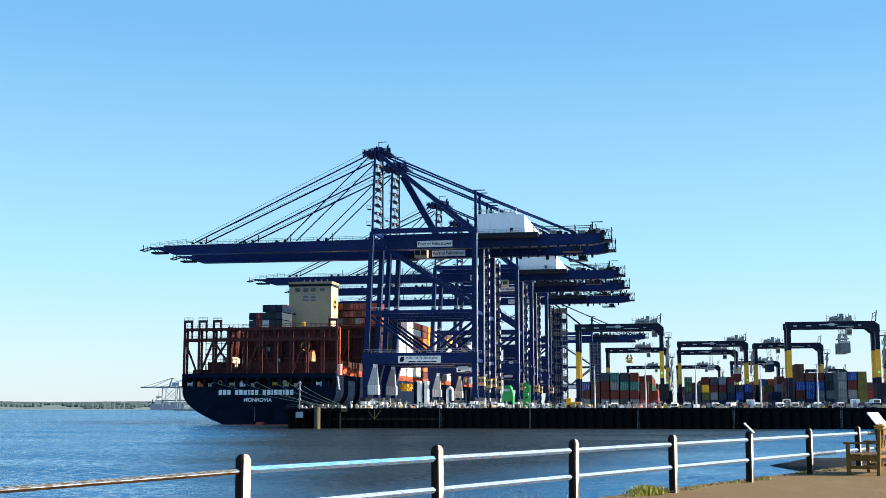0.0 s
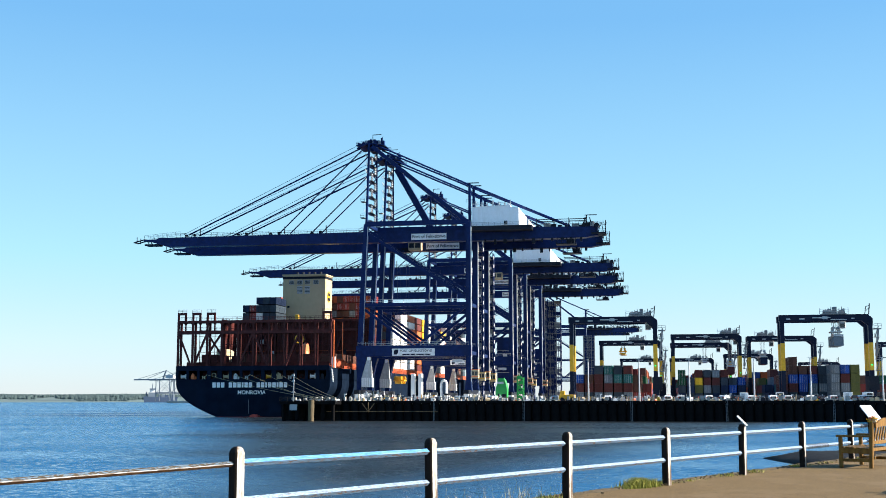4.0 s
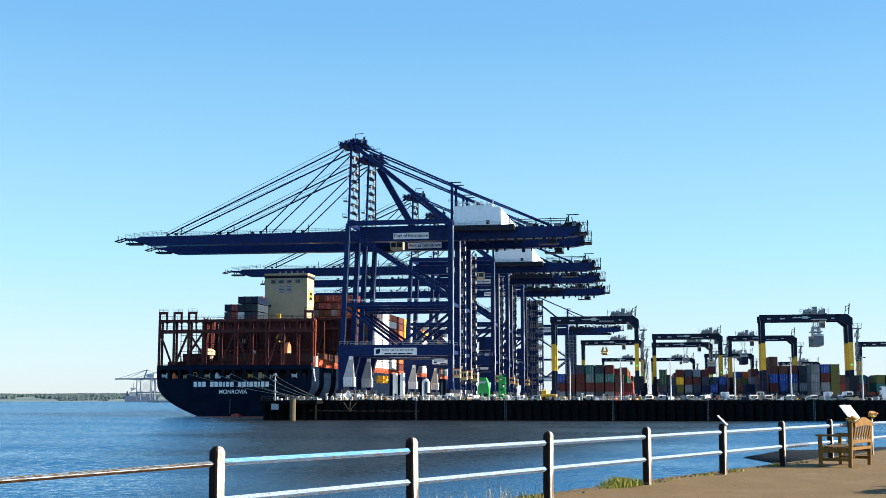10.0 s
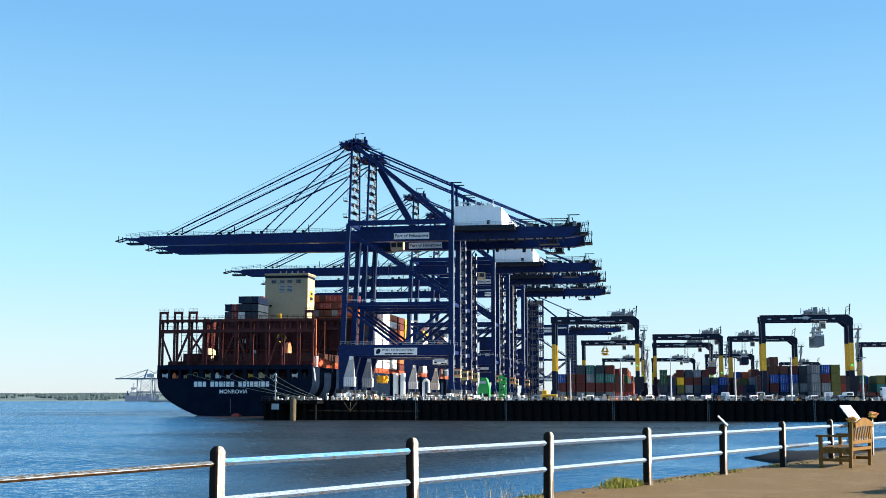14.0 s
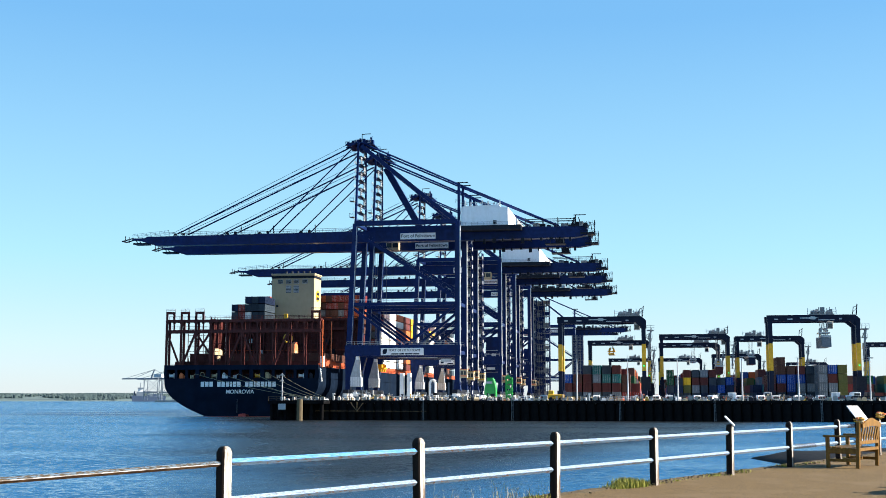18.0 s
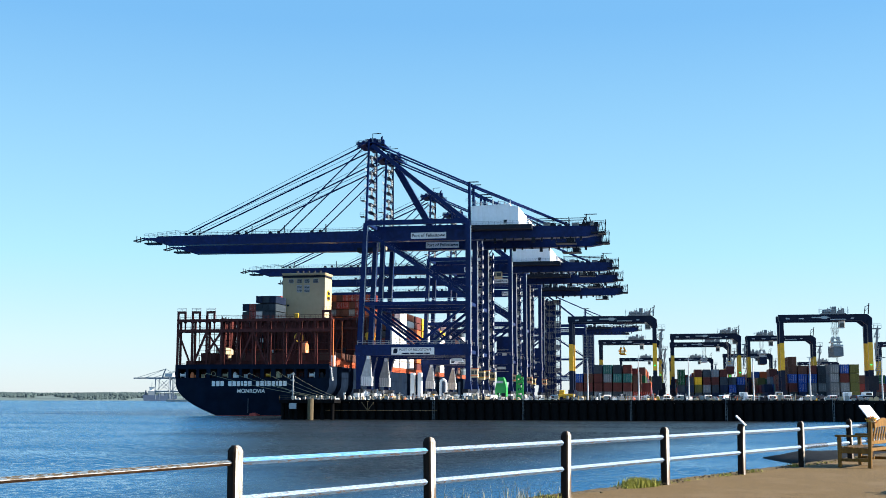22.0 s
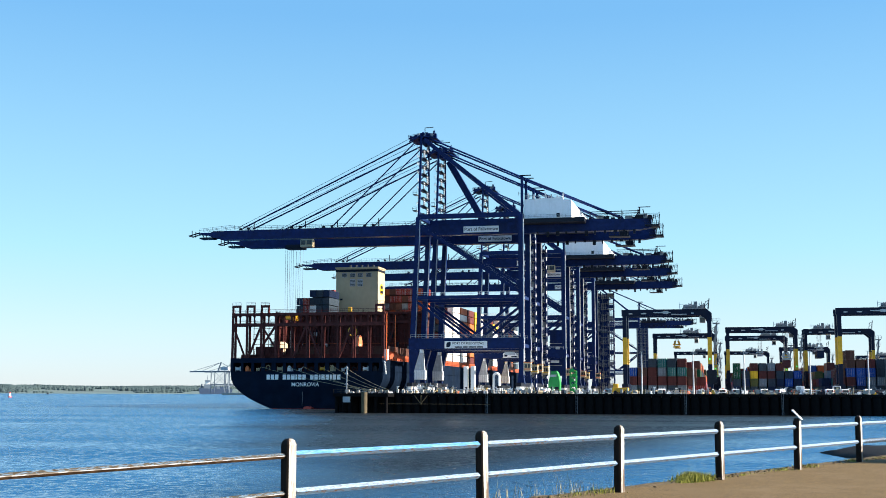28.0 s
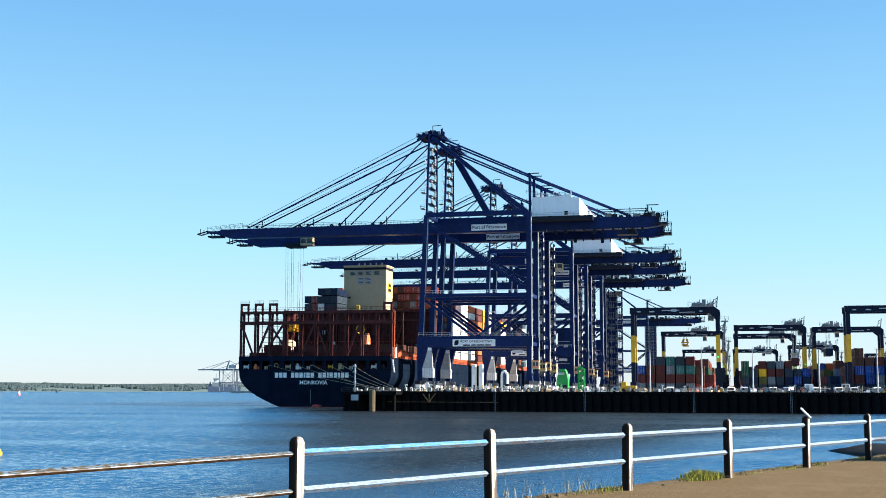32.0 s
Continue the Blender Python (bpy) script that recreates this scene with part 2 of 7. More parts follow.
M = {
    "water": water_material(),
    "navy": material("crane_navy_paint", (0.006, 0.0185, 0.086), 0.35, vary=0.25, grain=0.8, stain=(0.009, 0.016, 0.045), stain_scale=0.25, streak=True, bump=0.03, spec=0.1),
    "navy_dark": material("rtg_navy_paint", (0.006, 0.011, 0.03), 0.42, vary=0.2, grain=0.8, stain=(0.015, 0.016, 0.022), stain_scale=0.3, streak=True, bump=0.05, spec=0.12),
    "yellow": material("yellow_paint", (0.68, 0.36, 0.01), 0.45, vary=0.12, grain=1.5, stain=(0.35, 0.2, 0.03), stain_scale=0.6, streak=True, bump=0.05),
    "white": material("white_paint", (0.78, 0.79, 0.8), 0.5, vary=0.06, grain=1.0, stain=(0.55, 0.53, 0.5), stain_scale=0.4, streak=True, bump=0.04),
    "house": material("clean_white_cladding", (0.86, 0.87, 0.88), 0.45, vary=0.04, grain=1.0, stain=(0.72, 0.72, 0.7), stain_scale=0.5, stain_amount=0.5, streak=True, bump=0.03),
    "grey": material("grey_paint", (0.42, 0.44, 0.46), 0.5, vary=0.15, grain=1.2, stain=(0.25, 0.22, 0.2), stain_scale=0.5, streak=True, bump=0.05),
    "shoe": material("shaded_grey_paint", (0.2, 0.21, 0.22), 0.5, vary=0.2, grain=1.2, stain=(0.12, 0.11, 0.1), stain_scale=0.5, streak=True, bump=0.05, spec=0.15),
    "steel": material("galvanised_steel", (0.38, 0.4, 0.42), 0.45, 0.6, vary=0.2, grain=3.0, bump=0.05),
    "dark": material("dark_steel", (0.01, 0.013, 0.022), 0.5, vary=0.3, grain=2.0, bump=0.05, spec=0.15),
    "rope": material("wire_rope", (0.10, 0.11, 0.13), 0.5, 0.4, vary=0.2, grain=5.0, bump=0.0),
    "hull": material("hull_navy_paint", (0.0065, 0.0125, 0.026), 0.6, vary=0.25, grain=0.3, stain=(0.009, 0.014, 0.022), stain_scale=0.12, streak=True, bump=0.03, spec=0.0),
    "boot": material("red_antifouling", (0.42, 0.05, 0.035), 0.6, vary=0.25, grain=0.8, bump=0.03),
    "signal_red": material("red_buoy_paint", (0.7, 0.05, 0.04), 0.5, vary=0.1, grain=2.0, bump=0.02),
    "lashing": material("red_brown_paint", (0.085, 0.024, 0.022), 0.55, vary=0.3, grain=0.8, stain=(0.04, 0.016, 0.016), stain_scale=0.35, streak=True, bump=0.05, spec=0.1),
    "cream": material("cream_paint", (0.5, 0.4, 0.255), 0.55, vary=0.06, grain=0.5, stain=(0.44, 0.33, 0.18), stain_scale=0.2, streak=True, bump=0.03, spec=0.2),
    "glass": material("dark_glass", (0.03, 0.035, 0.04), 0.08, vary=0.1, grain=1.0, bump=0.0),
    "concrete": material("quay_concrete", (0.36, 0.34, 0.31), 0.85, vary=0.2, grain=1.2, stain=(0.2, 0.18, 0.16), stain_scale=0.15, bump=0.2, spec=0.1),
    "pile": material("near_black_piles", (0.005, 0.005, 0.006), 0.75, vary=0.4, grain=0.8, stain=(0.012, 0.011, 0.01), stain_scale=0.3, streak=True, bump=0.3, spec=0.05),
    "timber": material("weathered_timber", (0.13, 0.1, 0.06), 0.8, vary=0.3, grain=3.0, stain=(0.06, 0.06, 0.05), stain_scale=0.5, stretch=(1, 1, 0.2), bump=0.3, spec=0.1),
    "letter": material("white_lettering", (0.8, 0.8, 0.78), 0.6, vary=0.04, grain=2.0, bump=0.0),
    "orange": material("orange_paint", (0.75, 0.16, 0.04), 0.5, vary=0.15, grain=1.5, bump=0.03),
    "green": material("bright_green_paint", (0.01, 0.27, 0.05), 0.5, vary=0.12, grain=1.0, bump=0.03),
    "tarmac": material("promenade_tarmac", (0.122, 0.078, 0.031), 0.92, vary=1.0, grain=46.0, stain=(0.165, 0.112, 0.058), stain_scale=1.1, stain_amount=0.75, bump=0.28, spec=0.2),
    "post": material("dark_timber_post", (0.012, 0.008, 0.006), 0.75, vary=0.5, grain=18.0, stain=(0.035, 0.02, 0.012), stain_scale=5.0, stretch=(1, 1, 0.12), bump=0.5, spec=0.15),
    "post_paint": material("flaking_cream_post_paint", (0.4, 0.385, 0.36), 0.65, vary=0.35, grain=30.0, stain=(0.085, 0.045, 0.02), stain_scale=13.0, stain_amount=0.9, edge=(0.47, 0.56), stretch=(1, 1, 0.16), bump=0.5, spec=0.2),
    "rust": material("rusty_rail_underside", (0.15, 0.075, 0.03), 0.8, vary=0.6, grain=60.0, stain=(0.13, 0.24, 0.38), stain_scale=42.0, stain_amount=0.9, edge=(0.38, 0.5), bump=0.3, spec=0.15, stretch=(2.6, 1, 1), turn=math.atan2(0.906, 0.423)),
    # the lashing red-brown again, brightened to its look in full sun
    "coaming": material("sunlit_red_brown_paint", (0.34, 0.075, 0.035), 0.6, vary=0.3, grain=0.6, stain=(0.1, 0.04, 0.03), stain_scale=0.3, streak=True, bump=0.05, spec=0.1),
    "rail": material("flaking_pale_blue_rail", (0.19, 0.265, 0.38), 0.55, vary=0.6, grain=90.0, stain=(0.11, 0.075, 0.04), stain_scale=40.0, stain_amount=0.85, edge=(0.57, 0.64), spec=0.3, bump=0.2, stretch=(3.2, 1, 1), turn=math.atan2(0.906, 0.423)),
    "rail_old": material("rusted_old_rail", (0.052, 0.038, 0.022), 0.75, vary=0.7, grain=90.0, stain=(0.1, 0.155, 0.21), stain_scale=70.0, stain_amount=0.9, edge=(0.48, 0.56), spec=0.2, bump=0.3, stretch=(3.5, 1, 1), turn=math.atan2(0.906, 0.423)),
    "rail_blue": material("sound_blue_rail_paint", (0.07, 0.22, 0.46), 0.5, vary=0.5, grain=70.0, stain=(0.2, 0.28, 0.38), stain_scale=25.0, stain_amount=0.8, edge=(0.5, 0.6), spec=0.3, bump=0.2, stretch=(3.2, 1, 1), turn=math.atan2(0.906, 0.423)),
    "rail_edge": material("white_rail_edge", (0.33, 0.34, 0.35), 0.6, vary=0.4, grain=60.0, stain=(0.1, 0.07, 0.045), stain_scale=30.0, stain_amount=0.9, edge=(0.49, 0.56), spec=0.3, bump=0.2, stretch=(3.0, 1, 1), turn=math.atan2(0.906, 0.423)),
    "rust_dark": material("dark_rusted_steel", (0.045, 0.025, 0.014), 0.85, vary=0.6, grain=60.0, stain=(0.11, 0.06, 0.026), stain_scale=20.0, edge=(0.48, 0.58), stain_amount=0.8, bump=0.3, spec=0.1, stretch=(2.6, 1, 1), turn=math.atan2(0.906, 0.423)),
    "oak": material("honey_teak", (0.16, 0.08, 0.013), 0.6, vary=0.4, grain=14.0, spec=0.25, stain=(0.07, 0.03, 0.006), stain_scale=4.0, stretch=(1, 1, 0.2), bump=0.3),
    "coping": material("worn_coping", (0.1, 0.075, 0.045), 0.9, vary=0.6, grain=20.0, stain=(0.045, 0.042, 0.022), stain_scale=2.5, bump=0.5, spec=0.1),
    "shingle": material("wet_shingle", (0.011, 0.011, 0.012), 0.8, vary=0.5, grain=1.5, bump=0.4, spec=0.1),
    "straw": material("dry_stalks", (0.3, 0.26, 0.15), 0.8, vary=0.3, grain=20.0, bump=0.0),
    "grass": material("dry_grass", (0.2, 0.2, 0.022), 0.8, vary=0.5, grain=20.0, bump=0.0),
    # these far colours have the haze of distance mixed into the paint
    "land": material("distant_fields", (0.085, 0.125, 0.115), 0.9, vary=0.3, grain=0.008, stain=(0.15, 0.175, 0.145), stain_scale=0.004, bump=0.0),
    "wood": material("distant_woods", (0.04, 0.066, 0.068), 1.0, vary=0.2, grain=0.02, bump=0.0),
    "haze_steel": material("hazed_far_steel", (0.15, 0.19, 0.23), 0.6, vary=0.1, grain=0.1, bump=0.0, spec=0.1),
    "haze_hull": material("hazed_far_hull", (0.045, 0.075, 0.13), 0.6, vary=0.1, grain=0.1, bump=0.0),
}
CONTAINERS = {
    "maroon": (0.1, 0.03, 0.028), "brown": (0.095, 0.046, 0.036), "blue": (0.017, 0.066, 0.29), "navy": (0.013, 0.024, 0.058), "teal": (0.028, 0.125, 0.12),
    "grey": (0.135, 0.163, 0.19), "green": (0.012, 0.07, 0.035), "red": (0.22, 0.04, 0.033), "orange": (0.45, 0.11, 0.04), "white": (0.72, 0.71, 0.68),
    "yellow": (0.66, 0.4, 0.03), "olive": (0.1, 0.105, 0.035), "slate": (0.034, 0.048, 0.065),
}
CM = {k: material("container_" + k, c, 0.5, vary=0.15, grain=2.0, stain=tuple(0.6 * v + 0.02 for v in c), stain_scale=0.5, streak=True,
                  bump=0.1, per_object=0.25, spec=0.12) for k, c in CONTAINERS.items()}


# ---- building helpers ----
def thing(name, label, category, group="", at=None, kind=""):
    ob = new(name)
    ob.empty_display_size = 0.2
    tagged(ob, label, category, group, kind)
    if at is not None:
        ob.matrix_basis = at
    return ob


def mesh_of(name, bm, mat, smooth=False):
    me = bpy.data.meshes.new(name)
    bm.to_mesh(me)
    bm.free()
    for m in (mat if isinstance(mat, (list, tuple)) else [mat]):
        me.materials.append(m)
    if smooth:
        me.polygons.foreach_set("use_smooth", [True] * len(me.polygons))
    return me


def part(name, bm, mat, parent, label="", smooth=False):
    """One mesh object under a thing or a part."""
    ob = new(name, mesh_of(name, bm, mat, smooth))
    ob.parent = parent
    if label:
        ob["label"] = label
    return ob


def solid(name, bm, mat, label, category="", group="", kind="", smooth=False):
    ob = new(name, mesh_of(name, bm, mat, smooth))
    return tagged(ob, label, category, group, kind)


def B():
    return bmesh.new()


def box(bm, x0, x1, y0, y1, z0, z1):
    v = [bm.verts.new(p) for p in ((x0, y0, z0), (x1, y0, z0), (x1, y1, z0), (x0, y1, z0), (x0, y0, z1), (x1, y0, z1), (x1, y1, z1), (x0, y1, z1))]
    for f in ((0, 3, 2, 1), (4, 5, 6, 7), (0, 1, 5, 4), (1, 2, 6, 5), (2, 3, 7, 6), (3, 0, 4, 7)):
        bm.faces.new([v[i] for i in f])
    return bm


def beam(bm, a, b, w, h=None, w2=None, h2=None):
    """A straight box girder from a to b; w across, h upwards; it may taper to w2, h2."""
    h = w if h is None else h
    w2, h2 = w if w2 is None else w2, h if h2 is None else h2
    a, b = Vector(a), Vector(b)
    d = (b - a).normalized()
    side = d.cross(Vector((0, 0, 1)))
    if side.length < 0.02:
        side = Vector((1, 0, 0))
    side.normalize()
    up = side.cross(d)
    ring = []
    for p, ww, hh in ((a, w, h), (b, w2, h2)):
        ring.append([bm.verts.new(p + side * sx * ww / 2 + up * sz * hh / 2) for sx, sz in ((-1, -1), (1, -1), (1, 1), (-1, 1))])
    bm.faces.new(ring[0])
    bm.faces.new(ring[1][::-1])
    for i in range(4):
        j = (i + 1) % 4
        bm.faces.new((ring[0][i], ring[1][i], ring[1][j], ring[0][j]))
    return bm


def rod(bm, a, b, r, n=6, r2=None):
    a, b = Vector(a), Vector(b)
    r2 = r if r2 is None else r2
    d = (b - a).normalized()
    side = d.cross(Vector((0, 0, 1)))
    if side.length < 0.02:
        side = Vector((1, 0, 0))
    side.normalize()
    up = side.cross(d)
    rings = []
    for p, q in ((a, r), (b, r2)):
        rings.append([bm.verts.new(p + (side * math.cos(k * math.tau / n) + up * math.sin(k * math.tau / n)) * q) for k in range(n)])
    bm.faces.new(rings[0])
    bm.faces.new(rings[1][::-1])
    for i in range(n):
        j = (i + 1) % n
        bm.faces.new((rings[0][i], rings[1][i], rings[1][j], rings[0][j]))
    return bm


def prism(bm, outline, y0, y1):
    """A flat outline in x and z, drawn out from y0 to y1."""
    lo = [bm.verts.new((x, y0, z)) for x, z in outline]
    hi = [bm.verts.new((x, y1, z)) for x, z in outline]
    bm.faces.new(lo)
    bm.faces.new(hi[::-1])
    for i in range(len(lo)):
        j = (i + 1) % len(lo)
        bm.faces.new((lo[i], hi[i], hi[j], lo[j]))
    bmesh.ops.recalc_face_normals(bm, faces=bm.faces[:])
    return bm


def railing(bm, a, b, h=1.1, step=2.0, r=0.05):
    a, b = Vector(a), Vector(b)
    n = max(1, int((b - a).length / step))
    for i in range(n + 1):
        p = a.lerp(b, i / n)
        beam(bm, p, p + Vector((0, 0, h)), r * 1.4)
    for q in (h, h * 0.55):
        beam(bm, a + Vector((0, 0, q)), b + Vector((0, 0, q)), r * 1.4)
    return bm


def bevelled(bm, width, segments=2):
    bmesh.ops.bevel(bm, geom=bm.edges[:], offset=width, segments=segments, affect="EDGES", profile=0.6)
    return bm


def lettering(name, text, size, mat, parent, m, depth=0.02, label=""):
    cu = bpy.data.curves.new(name, "FONT")
    cu.body, cu.size, cu.align_x, cu.align_y, cu.extrude = text, size, "CENTER", "CENTER", depth
    cu.offset = size * 0.012
    tmp = new(name + "_curve", cu)
    me = bpy.data.meshes.new_from_object(tmp.evaluated_get(bpy.context.evaluated_depsgraph_get()))
    bpy.data.objects.remove(tmp)
    me.materials.clear()
    me.materials.append(mat)
    ob = new(name, me)
    ob.parent, ob.matrix_basis = parent, m
    if label:
        ob["label"] = label
    return ob


# ---- sea, quay, promenade ----
QUAY = 5.1
WALK_Z = 4.3
EDGE_X, EDGE_Y = -101.0, 316.0

bm = B()
box(bm, -4500, 4500, -600, 4800, -3, 0)
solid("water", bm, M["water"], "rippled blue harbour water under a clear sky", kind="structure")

bm = B()
box(bm, EDGE_X, 900, EDGE_Y, 2400, -2.5, QUAY)
solid("quay", bm, M["concrete"], "grey concrete container quay standing above the water", kind="structure")

FDIR = Vector((0.4230, 0.9061, 0))
FOUT = Vector((-0.9061, 0.4230, 0))
F0 = Vector((-4.05, 11.2, WALK_Z))
FSTEP = 3.156
bm = B()
edge = [F0 + FDIR * s + FOUT * (0.42 + 0.05 * math.sin(s * 1.3) + 0.04 * math.sin(s * 3.1)) for s in [-40 + i * 0.8 for i in range(120)]]
far_side = [Vector((70, edge[-1].y, WALK_Z)), Vector((70, -40, WALK_Z))]
top = [bm.verts.new(p) for p in edge + far_side]
bm.faces.new(top)
low = [bm.verts.new((p.x - 0.9, p.y + 0.4, -2.5)) for p in edge]
for i in range(len(edge) - 1):
    bm.faces.new((top[i], low[i], low[i + 1], top[i + 1]))
bmesh.ops.recalc_face_normals(bm, faces=bm.faces[:])
solid("pavement", bm, M["tarmac"], "worn sandy-brown tarmac promenade beside the sea wall", kind="structure")

# the tarmac crumbles into an uneven earthy lip at the edge
lip, rim = B(), []
for i in range(420):
    a = F0 + FDIR * (-38 + i * 0.19) + FOUT * 0.3
    w0 = 0.1 + 0.06 * noise.noise((i * 0.21, 0, 0)) + 0.03 * noise.noise((i * 0.9, 4, 0))
    h0 = 0.018 + 0.03 * max(0.0, noise.noise((i * 0.33, 2, 7))) + 0.012 * noise.noise((i * 1.3, 1, 3))
    rim.append([lip.verts.new(a + FOUT * o + Vector((0, 0, z))) for o, z in ((-w0 - 0.05, -0.004), (-w0 * 0.5, h0 * 0.7), (w0 * 0.4, h0), (w0 + 0.02, -0.03))])
for a_, b_ in zip(rim, rim[1:]):
    for k in range(3):
        lip.faces.new((a_[k], a_[k + 1], b_[k + 1], b_[k]))
bmesh.ops.recalc_face_normals(lip, faces=lip.faces[:])
solid("sea_wall_coping", lip, M["coping"], "crumbling earthy lip along the top of the sea wall", kind="structure")


# ---- ship-to-shore cranes ----
GAUGE, DEEP = 34.2, 14.5
TIP, BACK = -83.5, 77.5
GB, GT = 52.2, 55.8


def quay_crane(at, label, group):
    c = thing("quay_crane", label, "crane", group, at)
    navy, dark = M["navy"], M["dark"]
    for y in (0.0, DEEP):
        part("sea_leg", beam(B(), (-1.6, y, 12.5), (0.3, y, 57.5), 1.75, 1.75, 1.5, 1.5), navy, c)
        part("lower_leg", prism(B(), ((-2.3, 3.2), (-0.75, 3.2), (-0.75, 7.4), (1.1, 14.4), (-2.5, 14.4), (-2.3, 7.4)), y - 1.1, y + 1.1), navy, c)
        part("land_leg", beam(B(), (GAUGE, y, 3.0), (GAUGE, y, 57.5), 1.5), navy, c)
        # pale strips added to draw the sunlit edges of the legs
        part("cable_run", beam(B(), (-0.5, y - 0.75, 18), (0.95, y - 0.75, 56.5), 0.14, 0.2), M["grey"], c, "pale strip standing for the leg's sunlit edge")
        part("cable_run", beam(B(), (GAUGE + 0.95, y - 0.55, 6), (GAUGE + 0.95, y - 0.55, 56), 0.28, 0.34), M["white"], c)
        part("portal_beam", box(B(), -2.6, GAUGE + 1, y - 1.2, y + 1.2, 14.2, 17.7), navy, c)
        part("portal_railing", railing(B(), (-2, y - 1.1, 17.7), (GAUGE, y - 1.1, 17.7), 1.2, 2.5, 0.06), M["grey"], c)
        part("cross_beam", beam(B(), (-0.8, y, 31.0), (GAUGE, y, 31.0), 0.9, 1.1), navy, c)
        # white railing added to draw the cross beam's sunlit top edge
        part("cross_rail", railing(B(), (0, y - 0.4, 31.5), (GAUGE - 0.6, y - 0.4, 31.5), 1.1, 2.4, 0.06), M["white"], c)
        part("top_beam", beam(B(), (0, y, 57.6), (GAUGE, y, 57.6), 1.2, 1.5), navy, c)
        part("diagonal_brace", beam(B(), (0.8, y, 54.5), (GAUGE - 0.5, y, 32.5), 0.8, 1.0), navy, c)
        part("brace_handrail", railing(B(), (3, y - 0.5, 53.8), (GAUGE - 3, y - 0.5, 34.9), 0.9, 2.5, 0.045), navy, c)
        part("knee_brace", beam(B(), (-1.0, y, 30.2), (16.4, y, 17.4), 0.7, 0.8), navy, c)
        part("knee_brace", beam(B(), (GAUGE - 0.6, y, 30.4), (17.2, y, 17.4), 0.7, 0.8), navy, c)
        ym = 2.0 if y == 0 else DEEP - 2.0
        part("mast_leg", beam(B(), (0.3, y, 57.5), (0.6, ym, 85.0), 0.6), navy, c)
        part("backstay_beam", beam(B(), (1.6, ym, 84.0), (GAUGE - 0.4, y, 57.6), 0.95, 1.2), navy, c)
        part("stay_post", beam(B(), (GAUGE, y * 0.6 + DEEP * 0.2, 57.6), (GAUGE, y * 0.6 + DEEP * 0.2, 70.5), 0.8), navy, c)
    y = 0.0
    drive = part("drive_house", bevelled(box(B(), -0.7, 2.8, y - 1.3, y + 1.3, 4.4, 7.4), 0.06, 1), M["white"], c, "white drive house beside the leg")
    # grey panel added so the lower leg's face looks sunlit
    part("leg_fairing", prism(B(), ((-0.7, 7.4), (2.5, 7.4), (2.4, 9.2), (1.95, 13.6), (1.1, 13.6)), y - 1.0, y + 1.0), M["grey"], c, "grey tapered panel standing for the leg's sunlit face")
    part("fairing_cap", box(B(), 1.1, 2.0, y - 1.05, y + 1.05, 13.0, 14.1), M["house"], c, "white cap")
    for k in range(5):
        part("drive_rib", box(B(), -0.55 + 0.72 * k, -0.42 + 0.72 * k, y - 1.37, y - 1.29, 4.5, 7.3), M["grey"], drive)
    for x, z in ((-0.3, 31.0), (GAUGE, 31.0), (-1.8, 15.4), (GAUGE, 15.4), (0.3, 57.6), (GAUGE, 57.6)):
        part("tie_beam", beam(B(), (x, 0, z), (x, DEEP, z), 0.9, 1.1), navy, c)
    for x in (-1.0, GAUGE):
        part("sill_beam", box(B(), x - 0.9, x + 0.9, -6, DEEP + 6, 2.2, 3.4), dark, c)
        for y in (-4.2, -0.6, DEEP + 0.6, DEEP + 4.2):
            bogie = part("bogie", box(B(), x - 0.7, x + 0.7, y - 1.6, y + 1.6, 0.75, 2.2), M["white"], c, "grubby white wheel bogie")
            for k in (-1, -0.33, 0.33, 1):
                part("wheel", rod(B(), (x - 0.35, y + k * 1.25, 0.38), (x + 0.35, y + k * 1.25, 0.38), 0.38, 10), dark, bogie)
    for x, y in ((GAUGE, 0.0), (GAUGE, DEEP)):
        part("land_foot", prism(B(), ((x - 1.2, 3.0), (x + 1.2, 3.0), (x + 1.0, 4.4), (x + 0.8, 6.0), (x - 0.8, 6.0), (x - 1.0, 4.4)), y - 1.1, y + 1.1), navy, c)
    # girder, boom tip and tail
    part("boom_girder", prism(B(), ((TIP + 3.5, GB + 2.9), (TIP + 12, GB + 0.3), (0, GB), (0, GT), (TIP + 9, GT - 0.2), (TIP + 7, GT - 1.1), (TIP + 3.5, GT - 1.2)),
                              DEEP / 2 - 1.7, DEEP / 2 + 1.7), navy, c, "dark blue box girder reaching over the ship")
    part("back_girder", prism(B(), ((0, GB), (GAUGE + 1, GB - 0.1), (BACK - 6, GB + 0.1), (BACK - 2, GB + 0.7), (BACK - 2, GT), (GAUGE + 2, GT + 0.6), (GAUGE - 1, GT), (0, GT)),
                              DEEP / 2 - 1.7, DEEP / 2 + 1.7), navy, c)
    for y in (DEEP / 2 - 1.5, DEEP / 2 + 1.5):
        part("tip_arm", beam(B(), (TIP + 4, y, GB + 3), (TIP, y, GT - 1.6), 0.35), dark, c)
        part("tip_post", beam(B(), (TIP + 1, y, GT - 1.8), (TIP + 1, y, GT + 0.2), 0.2), dark, c)
        part("tip_hanger", beam(B(), (TIP + 4.5, y, GB + 3.0), (TIP + 5.5, y, GB + 1.3), 0.25), dark, c)
    part("tip_buffer", beam(B(), (TIP, DEEP / 2 - 1.7, GT - 1.6), (TIP, DEEP / 2 + 1.7, GT - 1.6), 0.35), dark, c)
    part("tip_platform", box(B(), TIP + 4, TIP + 9, DEEP / 2 - 1.9, DEEP / 2 + 1.9, GB + 0.8, GB + 1.3), dark, c)
